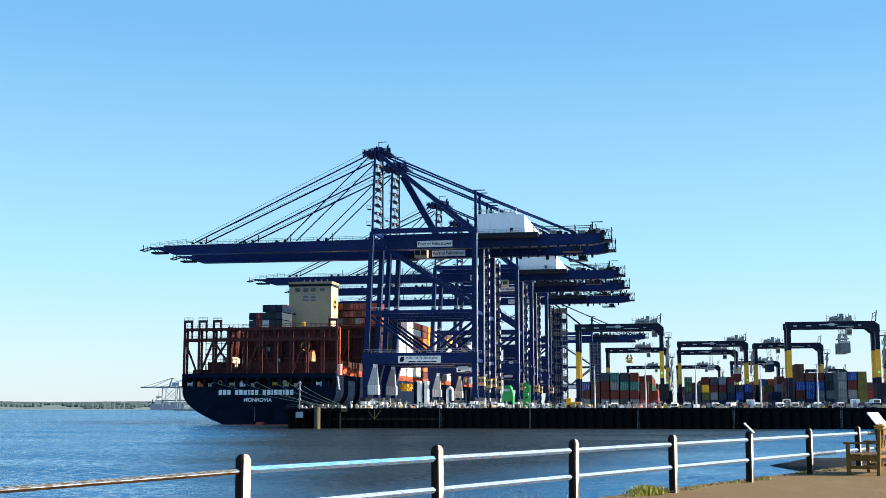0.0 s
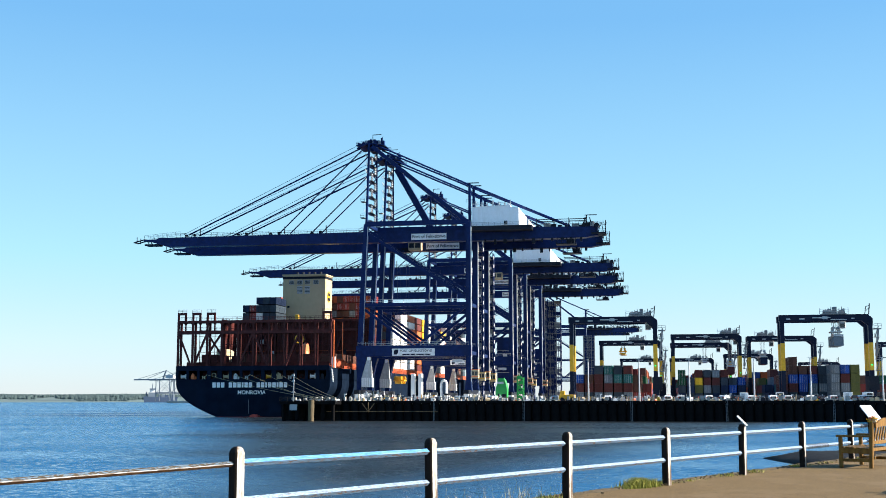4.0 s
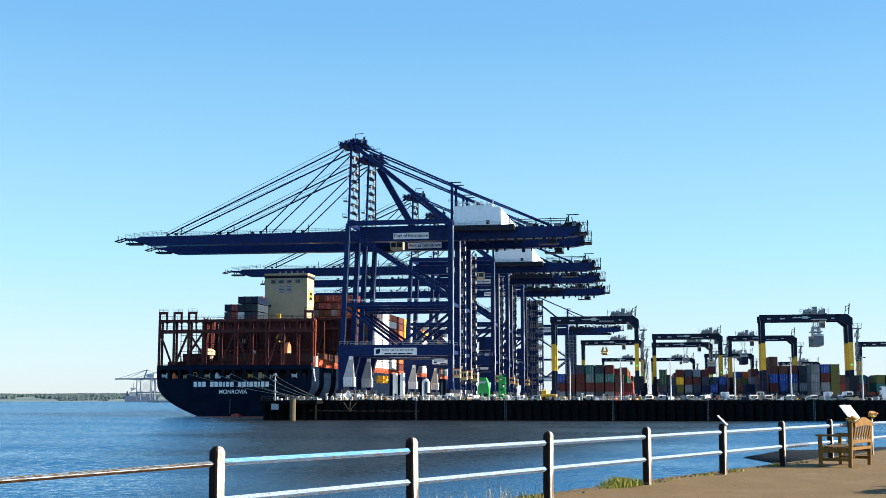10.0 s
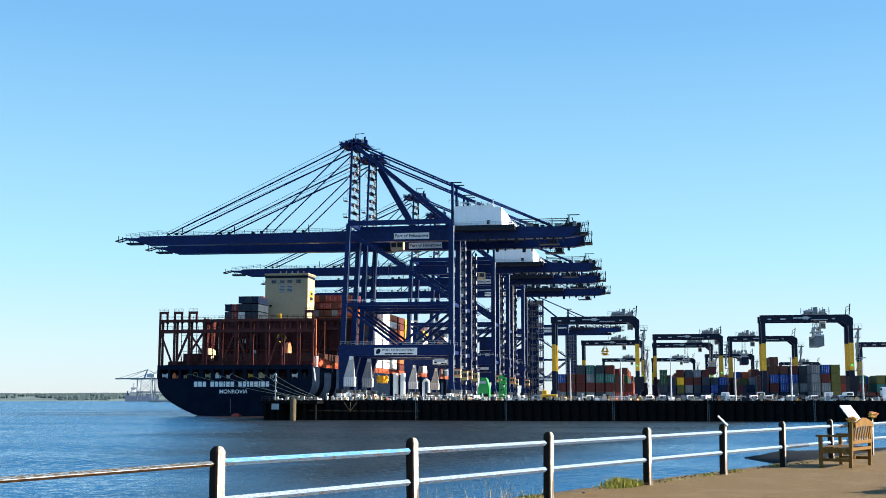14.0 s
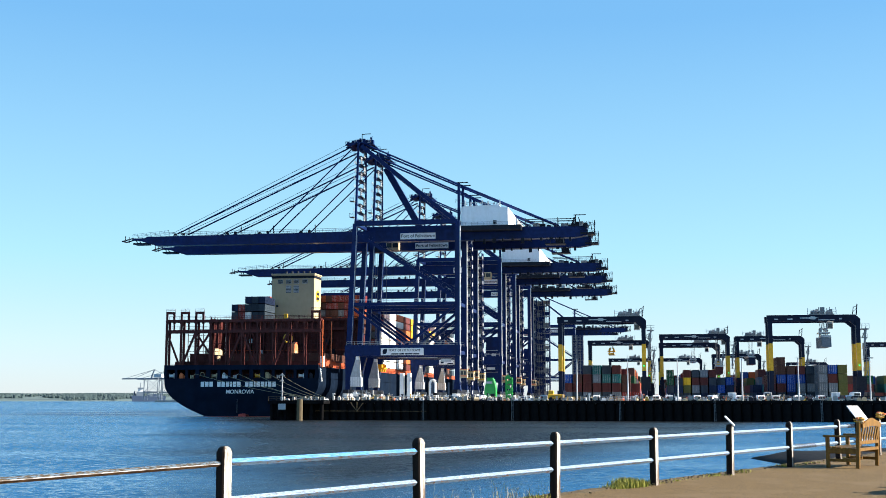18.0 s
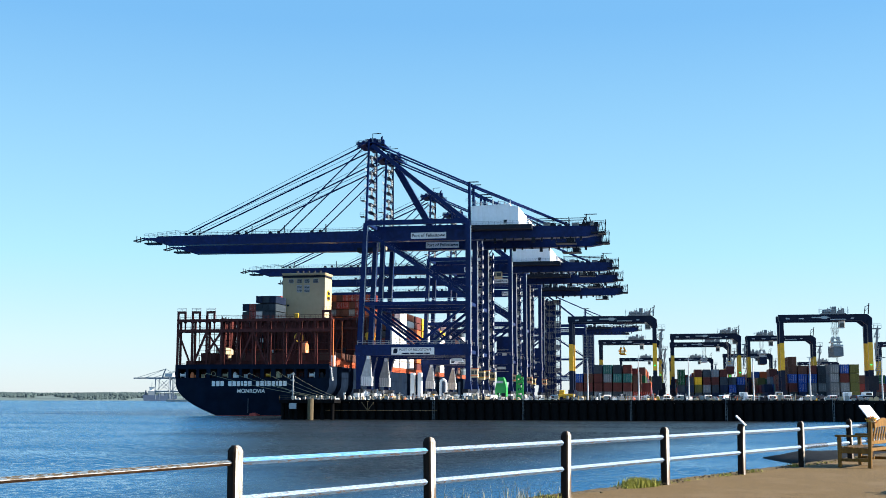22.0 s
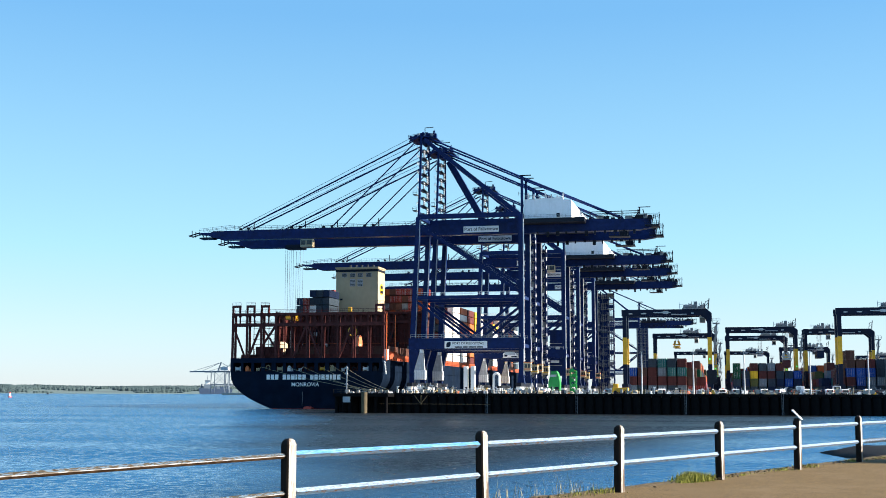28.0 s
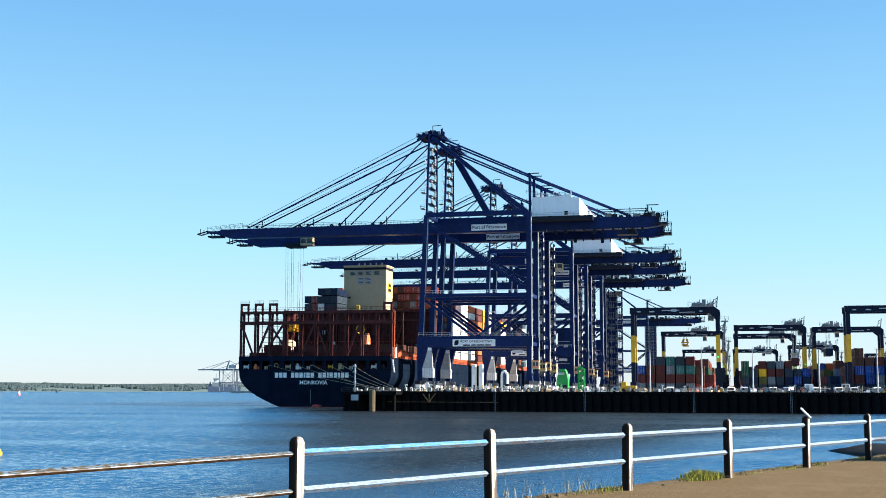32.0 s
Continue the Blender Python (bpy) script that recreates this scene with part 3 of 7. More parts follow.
    for y in (DEEP / 2 - 2.3, DEEP / 2 + 2.3):
        part("tip_handrail", railing(B(), (TIP + 4, y, GT - 0.5), (TIP + 17, y, GT + 0.6), 1.1, 1.6), dark, c)
        part("boom_handrail", railing(B(), (TIP + 17, y, GT), (-1, y, GT), 1.1, 2.2), dark, c)
        part("tail_handrail", railing(B(), (GAUGE + 19, y, GT + 0.4), (BACK, y, GT + 0.4), 1.1, 2.0), dark, c)
        part("cable_rail", beam(B(), (GAUGE + 21.5, y, GT + 2.5), (BACK - 6, y, GT + 2.5), 0.22), dark, c)
        for x in (GAUGE + 21.6, GAUGE + 27, GAUGE + 32, BACK - 6.2):
            part("cable_post", beam(B(), (x, y, GT), (x, y, GT + 3.0), 0.16), dark, c)
    for x in (TIP + 19.0, TIP + 37.6, TIP + 49.0, TIP + 63.5):
        part("stay_bracket", prism(B(), ((x - 0.7, GT), (x + 0.7, GT), (x + 0.4, GT + 0.6), (x - 0.1, GT + 0.8)), DEEP / 2 - 1.6, DEEP / 2 - 1.1), dark, c)
        part("light_pole", beam(B(), (x + 5, DEEP / 2 - 1.6, GT), (x + 5, DEEP / 2 - 1.6, GT + 2.6), 0.25), dark, c)
        part("cable_box", box(B(), x + 2.6, x + 3.4, DEEP / 2 - 1.9, DEEP / 2 - 1.0, GT, GT + 0.8), dark, c)
    # mast head
    t = B()
    prism(t, ((-3.9, 84.4), (-3.2, 84.3), (1.4, 84.9), (5.7, 84.3), (5.7, 84.6), (1.4, 85.3), (-3.9, 84.8)), 2.0, DEEP - 2.0)
    box(t, -0.2, 1.4, 2.6, DEEP - 2.6, 85.0, 86.3)
    rod(t, (3.2, 3, 85.5), (3.2, DEEP - 3, 85.5), 0.75, 10)
    rod(t, (-1.6, 3, 85.4), (-1.6, DEEP - 3, 85.4), 0.6, 10)
    prism(t, ((-1.2, 84.5), (2.6, 84.5), (1.6, 83.0), (0.0, 83.0)), 4.4, DEEP - 4.4)
    for y in (2.0, DEEP - 2):
        railing(t, (-3.9, y, 84.7), (1.4, y, 85.2), 0.9, 1.3, 0.06)
        railing(t, (1.4, y, 85.2), (5.6, y, 84.6), 1.0, 1.1, 0.06)
    for x, h, w in ((-3.3, 0.8, 0.3), (-2.5, 0.5, 0.4), (2.2, 1.7, 0.4), (3.9, 1.3, 0.3), (4.6, 2.1, 0.22), (5.2, 1.2, 0.3), (0.9, 1.9, 0.2)):
        box(t, x - w, x + w, 2.6, 4.0, 84.8, 84.8 + h)
    beam(t, (-3.6, 1.8, 83.4), (0.2, 1.8, 85.2), 0.4)
    beam(t, (4.8, 1.6, 84.6), (5.3, 1.6, 87.0), 0.16)
    part("mast_head", t, navy, c, "cluttered navy mast head with sheaves and railings")
    part("head_cabinet", box(B(), -1.0, -0.2, 2.4, 2.6, 85.2, 86.2), M["grey"], c)
    part("head_cabinet", box(B(), 3.6, 4.4, 2.4, 2.6, 85.0, 86.0), M["grey"], c)
    t = B()
    beam(t, (1.3, 4, 86.2), (1.3, 4, 88.3), 0.2)
    beam(t, (1.2, 4, 88.3), (4.2, 4, 88.4), 0.2)
    part("service_jib", t, dark, c)
    for k in range(9):
        z = 59.0 + k * 2.7
        f = k / 9.2
        part("mast_rung", beam(B(), (0.35, 2 * f, z), (0.35, DEEP - 2 * f, z), 0.34, 0.3), navy, c)
        part("mast_platform", box(B(), -0.8, 1.2, 3.2 + 0.8 * f, DEEP - 3.6, z + 0.24, z + 0.36), dark, c)
        part("platform_rail", railing(B(), (-1.1, 2.6 + 0.8 * f, z + 0.36), (-1.1, DEEP - 3.2, z + 0.36), 1.0, 1.6, 0.06), M["grey"], c, "pale handrail")
        ya = 4.6 if k % 2 else 9.2
        ladder = part("mast_ladder", beam(B(), (0.9, ya, z + 0.36), (0.9, ya, z + 3.2), 0.16), M["grey"], c, "pale caged ladder")
        for q in (-0.9, 0.9):
            part("stringer", beam(B(), (1.0, ya + q, z + 0.36), (1.0, ya + q, z + 3.1), 0.16), M["shoe"], ladder)
        for q in range(3):
            part("hoop", box(B(), 0.8, 1.1, ya - 1.0, ya + 1.0, z + 0.9 + 0.75 * q, z + 1.05 + 0.75 * q), M["grey"], ladder)
        if k in (0, 2):
            part("side_platform", box(B(), -1.6, -0.3, 2 * f - 0.9, 2 * f + 1.2, z + 0.6, z + 0.8), dark, c)
            part("side_rail", railing(B(), (-1.6, 2 * f - 0.9, z + 0.8), (-0.3, 2 * f - 0.9, z + 0.8), 1.1, 0.9, 0.05), dark, c)
    # stays
    for y0, y1 in ((2.4, DEEP / 2 - 1.4), (DEEP - 2.4, DEEP / 2 + 1.4)):
        for (x0, z0), x1, r in (((-2.4, 83.6), TIP + 19.8, 0.27), ((-2.1, 82.8), TIP + 52.4, 0.22)):
            part("boom_stay", rod(B(), (x0, y0, z0), (x1 + (2.6 if y0 > 5 else 0.0), y1, GT + 0.6), r, 5), M["navy"], c)
        part("boom_rope", rod(B(), (-3.4, y0, 84.6), (TIP + 18.0, y1, GT + 0.8), 0.07, 4), M["navy"], c)
        part("boom_rope", rod(B(), (-2.8, y0 + 2.2, 84.0), (TIP + 19.6, y1 + 0.8, GT + 0.8), 0.07, 4), M["navy"], c)
        part("rear_stay", rod(B(), (2.6, y0, 84.6), (GAUGE, y0 * 0.6 + DEEP * 0.2, 70.3), 0.3, 5), navy, c)
        part("rear_stay", rod(B(), (GAUGE, y0 * 0.6 + DEEP * 0.2, 70.3), (BACK - 11, y1, GT + 0.4), 0.3, 5), navy, c)
        part("rear_stay", rod(B(), (GAUGE, y0 * 0.6 + DEEP * 0.2, 68.3), (BACK - 20, y1, GT + 0.4), 0.18, 5), navy, c)
    t = B()
    for y in (4.4, 10.1):
        for k in range(4):
            railing(t, (GAUGE - 1.4, y, 58.4 + 3 * k), (GAUGE + 1.4, y, 58.4 + 3 * k), 1.1, 1.4)
        beam(t, (GAUGE - 2.2, y, 71), (GAUGE + 2.8, y, 71), 0.3)
    part("stay_ladder", t, dark, c)
    # machinery house on the tail
    house = part("machinery_house", prism(B(), ((GAUGE + 0.9, GT + 0.3), (GAUGE + 16.3, GT + 0.3), (GAUGE + 16.3, GT + 6.1), (GAUGE + 13.8, GT + 6.4), (GAUGE + 13.2, GT + 7.5), (GAUGE + 12.4, GT + 7.5), (GAUGE + 12.4, GT + 6.9), (GAUGE + 0.9, GT + 6.5)), 1.0, DEEP - 1.0), M["house"], c, "white machinery house")
    part("house_roof", prism(B(), ((GAUGE + 0.8, GT + 6.52), (GAUGE + 12.3, GT + 6.92), (GAUGE + 12.3, GT + 7.05), (GAUGE + 0.8, GT + 6.65)), 0.9, DEEP - 0.9), M["house"], house)
    t = B()
    v = [t.verts.new(p) for p in ((GAUGE + 16.3, 1.0, GT + 0.3), (GAUGE + 20.8, 8.0, GT + 0.3), (GAUGE + 20.8, DEEP - 1.0, GT + 0.3), (GAUGE + 16.3, DEEP - 1.0, GT + 0.3),
                                  (GAUGE + 16.3, 1.0, GT + 6.0), (GAUGE + 20.5, 8.0, GT + 0.8), (GAUGE + 20.5, DEEP - 1.0, GT + 0.8), (GAUGE + 16.3, DEEP - 1.0, GT + 6.0))]
    for f in ((0, 3, 2, 1), (0, 1, 5, 4), (4, 5, 6, 7), (1, 2, 6, 5), (2, 3, 7, 6), (3, 0, 4, 7)):
        t.faces.new([v[i] for i in f])
    bmesh.ops.recalc_face_normals(t, faces=t.faces[:])
    part("house_annex", t, M["house"], house, "sunlit sloping end of the house")
    part("house_vent", box(B(), GAUGE + 11.5, GAUGE + 12.6, 0.8, 1.0, GT + 0.7, GT + 1.9), M["dark"], house)
    part("house_deck", box(B(), GAUGE + 0.4, GAUGE + 20.5, 0.2, DEEP - 0.2, GT - 1.1, GT + 0.3), dark, c)
    t = B()
    railing(t, (GAUGE + 0.6, 0.3, GT + 0.3), (GAUGE + 20.4, 0.3, GT + 0.3), 1.1, 1.8)
    railing(t, (GAUGE + 20.4, 0.3, GT + 0.3), (GAUGE + 20.4, DEEP - 0.3, GT + 0.3), 1.1, 1.8)
    for k in range(7):
        beam(t, (GAUGE + 2 + k * 1.9, 3.0, GT + 7.0), (GAUGE + 2 + k * 1.9, 3.0, GT + 9.0 - 0.5 * (k % 3)), 0.4)
    railing(t, (GAUGE + 1, 1.6, GT + 7.0), (GAUGE + 12, 1.6, GT + 7.0), 1.0, 1.5)
    part("house_railing", t, M["steel"], c)
    # tail gear
    y = DEEP / 2 - 1.8
    part("tail_jib", beam(B(), (BACK - 6.2, y, GT + 3.7), (BACK - 2.2, y, GT + 3.7), 0.25), dark, c)
    part("jib_post", beam(B(), (BACK - 5.6, y, GT), (BACK - 5.6, y, GT + 3.7), 0.35), dark, c)
    for x in (BACK - 7.2, BACK - 3.8):
        part("jib_brace", beam(B(), (x, y, GT), (BACK - 4.6 if x > BACK - 5 else BACK - 5.8, y, GT + 2.9), 0.3), dark, c)
    part("tail_platform", box(B(), BACK - 4, BACK + 0.6, 4.5, 10, GB + 1.0, GB + 1.5), dark, c)
    part("tail_winch", rod(B(), (BACK - 2.4, 5.2, GT + 0.4), (BACK - 2.4, 9.4, GT + 0.4), 0.8, 10), dark, c)
    part("tail_winch", rod(B(), (BACK - 6.4, 5.4, GT + 0.6), (BACK - 6.4, 9.2, GT + 0.6), 0.7, 10), dark, c)
    part("tail_cabinet", box(B(), BACK - 4.4, BACK - 3.2, 5.0, 6.4, GT, GT + 1.5), M["shoe"], c)
    for k in range(4):
        part("tail_lattice", beam(B(), (BACK - 3 + k * 1.1, y, GB + 1.4 if k % 2 else GT + 1.2), (BACK - 2 + k * 0.9, y, GT + 1.2 if k % 2 else GB + 1.4), 0.22), dark, c)
    part("tail_post", beam(B(), (BACK + 0.5, y, GB + 1.0), (BACK + 0.5, y, GT + 1.9), 0.25), dark, c)
    part("under_platform", box(B(), BACK - 15.5, BACK - 9, 5.0, 9.5, GB - 2.0, GB - 1.7), dark, c)
    for k in range(5):
        part("platform_hanger", beam(B(), (BACK - 15.3 + k * 1.5, 5.1, GB - 1.9), (BACK - 15.0 + k * 1.5, 5.1, GB + 0.2), 0.18), dark, c)
    part("platform_rail", railing(B(), (BACK - 15.5, 4.9, GB - 1.7), (BACK - 9, 4.9, GB - 1.7), 1.1, 1.3), dark, c)
    part("under_winch", box(B(), BACK - 12, BACK - 9.6, 5.5, 9.0, GB - 1.7, GB - 0.3), dark, c)
    for y in (4.6, 10):
        part("tail_rail", railing(B(), (BACK - 4, y, GB + 1.5), (BACK + 0.6, y, GB + 1.5), 1.1, 1.2), dark, c)
    for k in range(11):
        x = GAUGE + 4.5 + 3.1 * k
        part("festoon_trolley", box(B(), x, x + 0.5 + 0.3 * (k % 3), DEEP / 2 - 2.1, DEEP / 2 - 1.72, GB - 0.5 - 0.35 * (k * 7 % 4), GB + 0.2), dark, c)
    for k in range(8):
        x = GAUGE + 21.5 + 2.3 * k
        part("tail_box", box(B(), x, x + 0.8 + 0.5 * (k * 3 % 4), DEEP / 2 - 1.6, DEEP / 2 - 0.4, GT, GT + 0.7 + 0.35 * (k * 5 % 3)), M["shoe"] if k % 4 == 1 else dark, c)
    # stair tower on the far land leg
    sx, sy = GAUGE + 0.6, DEEP + 4.0
    for x, y in ((sx - 1.4, sy - 1.4), (sx + 1.4, sy - 1.4), (sx - 1.4, sy + 1.4), (sx + 1.4, sy + 1.4)):
        part("stair_post", beam(B(), (x, y, 0), (x, y, GB), 0.34), navy, c)
    for k in range(17):
        z = 2 + k * 3.0
        part("stair_landing", box(B(), sx - 1.4, sx + 1.4, sy - 1.4, sy + 1.4, z, z + 0.16), M["shoe"], c)
        s = -1 if k % 2 else 1
        part("stair_flight", beam(B(), (sx - s * 1.2, sy - 1.1, z), (sx + s * 1.2, sy - 1.1, z + 3.0), 0.6, 0.3), navy, c)
        part("stair_flight", beam(B(), (sx + s * 1.2, sy + 1.1, z), (sx - s * 1.2, sy + 1.1, z + 3.0), 0.7, 0.3), navy, c)
        part("cage_panel", box(B(), sx + (0.1 if k % 2 else -1.3), sx + (1.3 if k % 2 else -0.1), sy - 1.46, sy - 1.42, z + 0.2, z + 2.2), M["shoe"] if k % 3 else navy, c)
        part("side_panel", box(B(), sx + 1.42, sx + 1.46, sy - 1.3, sy + 1.3, z + 0.2, z + 1.3), M["grey"], c)
        part("landing_rail", railing(B(), (sx - 1.5, sy - 1.5, z), (sx + 1.5, sy - 1.5, z), 1.1, 1.0, 0.05), M["steel"], c)
    # navy sheet added so the stair tower looks darker and denser
    part("cable_riser", box(B(), sx - 1.3, sx + 0.9, sy + 1.5, sy + 1.7, 0.5, GB - 1), navy, c, "navy sheet added behind the stairs to close the gaps")
    for k in (-1.0, -0.2, 0.6):
        part("riser_pipe", beam(B(), (sx + k, sy + 1.35, 0.5), (sx + k, sy + 1.35, GB - 1), 0.12), M["grey"], c)
    for k in range(8):
        part("riser_box", box(B(), sx - 0.9 + 0.9 * (k % 2), sx - 0.1 + 0.9 * (k % 2), sy - 1.75, sy - 1.45, 4.4 + 6.0 * k, 5.3 + 6.0 * k), M["white"], c)
    part("stair_ties", beam(B(), (GAUGE, DEEP, 30), (sx, sy, 30), 0.8), navy, c)
    # signs
    sign = part("name_board", box(B(), 14.2, 26.0, DEEP / 2 - 1.86, DEEP / 2 - 1.72, GB + 0.55, GB + 2.6), M["white"], c, "pale board with dark lettering")
    lettering("board_lettering", "Port of Felixstowe", 1.5, M["navy_dark"], sign, pose(20.1, DEEP / 2 - 1.9, GB + 1.6, 90), 0.01)
    sign = part("portal_sign", box(B(), 9.4, 23.4, -1.34, -1.22, 14.4, 16.7), M["white"], c, "white portal sign with an emblem")
    lettering("sign_lettering", "PORT OF FELIXSTOWE", 1.02, M["navy_dark"], sign, pose(17.2, -1.37, 15.95, 90), 0.01)
    for x0, x1 in ((12.8, 15.2), (15.5, 17.0), (17.3, 19.8), (20.1, 22.0)):
        part("sign_bar", box(B(), x0, x1, -1.37, -1.35, 14.6, 15.0), M["navy_dark"], sign)
    part("emblem", prism(B(), ((10.0, 14.8), (11.0, 14.8), (11.4, 15.4), (11.4, 16.4), (10.4, 16.4), (10.0, 15.8)), -1.37, -1.35), M["navy_dark"], sign)
    part("portal_plate", box(B(), 29.0, 32.4, -1.34, -1.22, 12.2, 13.2), M["grey"], c)
    for y, z, mat in ((0.0, 7.1, "orange"), (DEEP, 6.6, "yellow")):
        cabin = part("service_cabin", bevelled(box(B(), GAUGE + 1.0, GAUGE + 3.2, y - 1.0, y + 1.4, z, z + 2.7), 0.06, 1), M["cream"], c, "small cream service cabin on the land leg")
        part("cabin_roof", box(B(), GAUGE + 0.9, GAUGE + 3.3, y - 1.1, y + 1.5, z + 2.7, z + 2.85), M[mat], cabin)
        part("cabin_sill", box(B(), GAUGE + 0.95, GAUGE + 3.25, y - 1.06, y - 1.0, z + 0.5, z + 0.8), M[mat], cabin)
        for k in (0, 1):
            part("cabin_pane", box(B(), GAUGE + 1.2 + k, GAUGE + 2.0 + k, y - 1.05, y - 1.0, z + 1.0, z + 2.2), M["glass"], cabin)
        part("cabin_pane", box(B(), GAUGE + 3.18, GAUGE + 3.23, y - 0.7, y + 1.0, z + 1.0, z + 2.2), M["glass"], cabin)
        part("cabin_bracket", beam(B(), (GAUGE + 3.0, y + 0.2, z), (GAUGE + 0.7, y + 0.2, z - 2.2), 0.25), navy, c)
    return c


def crane_trolley(c, x, y, dz=-0.4):
    """Trolley with its cabin under the girder; origin at the girder's underside."""
    tr = B()
    box(tr, -3.2, 3.2, -2.2, 2.2, -0.35, 0.1)
    for s in (-1, 1):
        box(tr, -3.2, 3.2, s * 2.1 - 0.25, s * 2.1 + 0.25, -0.35, 1.2)
    t = part("trolley", tr, M["dark"], c, "dark trolley frame hung on the girder")
    t.matrix_basis = pose(x, y, GB)
    cab = part("operator_cabin", bevelled(box(B(), 3.2, 7.8, -4.6, -2.2, 0.3 + dz, 3.2 + dz), 0.15, 1), M["cream"], t, "cream operator cabin with big panes")
    g = B()
    box(g, 3.5, 5.2, -4.64, -4.58, 1.2 + dz, 2.8 + dz)
    box(g, 5.6, 7.5, -4.64, -4.58, 1.2 + dz, 2.8 + dz)
    part("cabin_panes", g, M["glass"], t)
    return t


CRANES_Y = (385.0, 410.5, 493.0, 545.0, 612.0, 960.0)
CRANE_X = -96.3
cranes = []
first = quay_crane(pose(CRANE_X, CRANES_Y[0], QUAY), "huge dark blue ship-to-shore crane with lowered boom and white machinery house", "quay cranes along the berth")
cranes.append(first)
for y in CRANES_Y[1:]:
    cranes.append(copy_thing(first, pose(CRANE_X, y, QUAY)))

# the second crane's house sits a little lower
for ob in cranes[1].children:
    if ob.name.startswith("machinery_house"):
        ob.matrix_basis = pose(0, 0, -0.55)
# the far cranes carry open machinery on the tail in place of a house
for c in cranes[3:]:
    for ob in [o for o in c.children_recursive if o.name.startswith(("house_annex", "house_roof", "house_vent"))] + [o for o in c.children if o.name.startswith("machinery_house")]:
        bpy.data.objects.remove(ob)
    for x, w, h in ((2.0, 3.4, 1.9), (6.4, 2.0, 2.6), (9.4, 3.2, 1.5), (13.6, 1.4, 2.2)):
        part("winch_box", box(B(), GAUGE + x, GAUGE + x + w, 3.0, 9.0, GT, GT + h), M["dark"], c)
    for k in range(9):
        part("tail_clutter", beam(B(), (GAUGE + 22 + 2.2 * k, 5.0, GT), (GAUGE + 22.6 + 2.2 * k, 5.0, GT + 1.2 + 0.8 * (k % 3)), 0.5), M["dark"], c)
    part("winch_drum", rod(B(), (GAUGE + 17.0, 3.5, GT + 1.0), (GAUGE + 17.0, 10.0, GT + 1.0), 1.0, 12), M["grey"], c)
# navy boxes added to fill the dark gaps between the middle cranes' land legs
for c in cranes[2:5]:
    infill = part("switch_room", box(B(), GAUGE - 7.2, GAUGE - 0.8, DEEP - 3.6, DEEP - 0.8, 7.2, 26.0), M["navy"], c, "tall navy box filling the gap beside the land leg")
    for z in (11.4, 15.6, 20.4):
        part("room_ledge", box(B(), GAUGE - 7.4, GAUGE - 0.8, DEEP - 4.2, DEEP - 3.6, z, z + 0.16), M["grey"], infill)
        part("room_rail", railing(B(), (GAUGE - 7.4, DEEP - 4.1, z + 0.16), (GAUGE - 0.8, DEEP - 4.1, z + 0.16), 1.0, 1.6, 0.05), M["dark"], infill)
    part("room_vent", box(B(), GAUGE - 4.8, GAUGE - 3.0, DEEP - 3.7, DEEP - 3.6, 17.4, 19.2), M["grey"], infill)
# scaffold lift tower on the last crane's land side
tw = cranes[5]
for x in (GAUGE - 1.4, GAUGE + 2.8, GAUGE + 7.0):
    for y in (-4.0, 0.0):
        part("tower_post", beam(B(), (x, y, 0), (x, y, 50.0), 0.45), M["shoe"], tw)
for k in range(19):
    z = 1.5 + k * 2.6
    part("tower_landing", box(B(), GAUGE - 1.6, GAUGE + 7.2, -4.2, 0.2, z, z + 0.3), M["shoe"], tw)
    part("tower_rail", railing(B(), (GAUGE - 1.6, -4.2, z + 0.3), (GAUGE + 7.2, -4.2, z + 0.3), 1.1, 1.4, 0.08), M["shoe"], tw)
    s = 1 if k % 2 else -1
    part("tower_flight", beam(B(), (GAUGE + 2.8 - s * 3.4, -3.6, z), (GAUGE + 2.8 + s * 3.4, -3.6, z + 2.6), 0.9, 0.5), M["navy"], tw)

part("under_girder", box(B(), -20.0, BACK - 12, DEEP / 2 - 1.6, DEEP / 2 + 1.6, GB - 2.0, GB - 0.05), M["navy"], tw)
# solid navy sheet added behind the lattice to darken it
part("tower_screen", box(B(), GAUGE - 1.4, GAUGE + 7.0, 0.3, 0.45, 1.0, 50.0), M["navy"], tw, "navy sheet added to make the tower look dense")
for k in range(9):
    part("tower_bar", beam(B(), (GAUGE - 0.9 + 0.95 * k, -4.3, 0.5), (GAUGE - 0.9 + 0.95 * k, -4.3, 50.0), 0.3), M["navy"] if k % 3 else M["shoe"], tw)
lift = cranes[4]
for x in (GAUGE + 2.2, GAUGE + 5.6, GAUGE + 9.0):
    for y in (DEEP - 1.0, DEEP + 2.4):
        part("lift_post", beam(B(), (x, y, 0), (x, y, GB - 1.0), 0.36), M["navy"], lift)
# another added navy sheet, closing half the lift tower
part("lift_screen", box(B(), GAUGE + 2.4, GAUGE + 6.6, DEEP + 2.5, DEEP + 2.65, 1.0, GB - 1.5), M["navy"], lift, "navy sheet added to make the lift tower look dense")
for k in range(7):
    part("lift_bar", beam(B(), (GAUGE + 2.5 + 1.05 * k, DEEP - 1.4, 1.0), (GAUGE + 2.5 + 1.05 * k, DEEP - 1.4, GB - 1.5), 0.22), M["shoe"] if k % 3 == 1 else M["navy"], lift)
for k in range(5):
    part("lift_guide", beam(B(), (GAUGE + 2.6 + 0.95 * k, DEEP + 2.3, 1.0), (GAUGE + 2.6 + 0.95 * k, DEEP + 2.3, GB - 1.5), 0.16), M["grey"], lift)
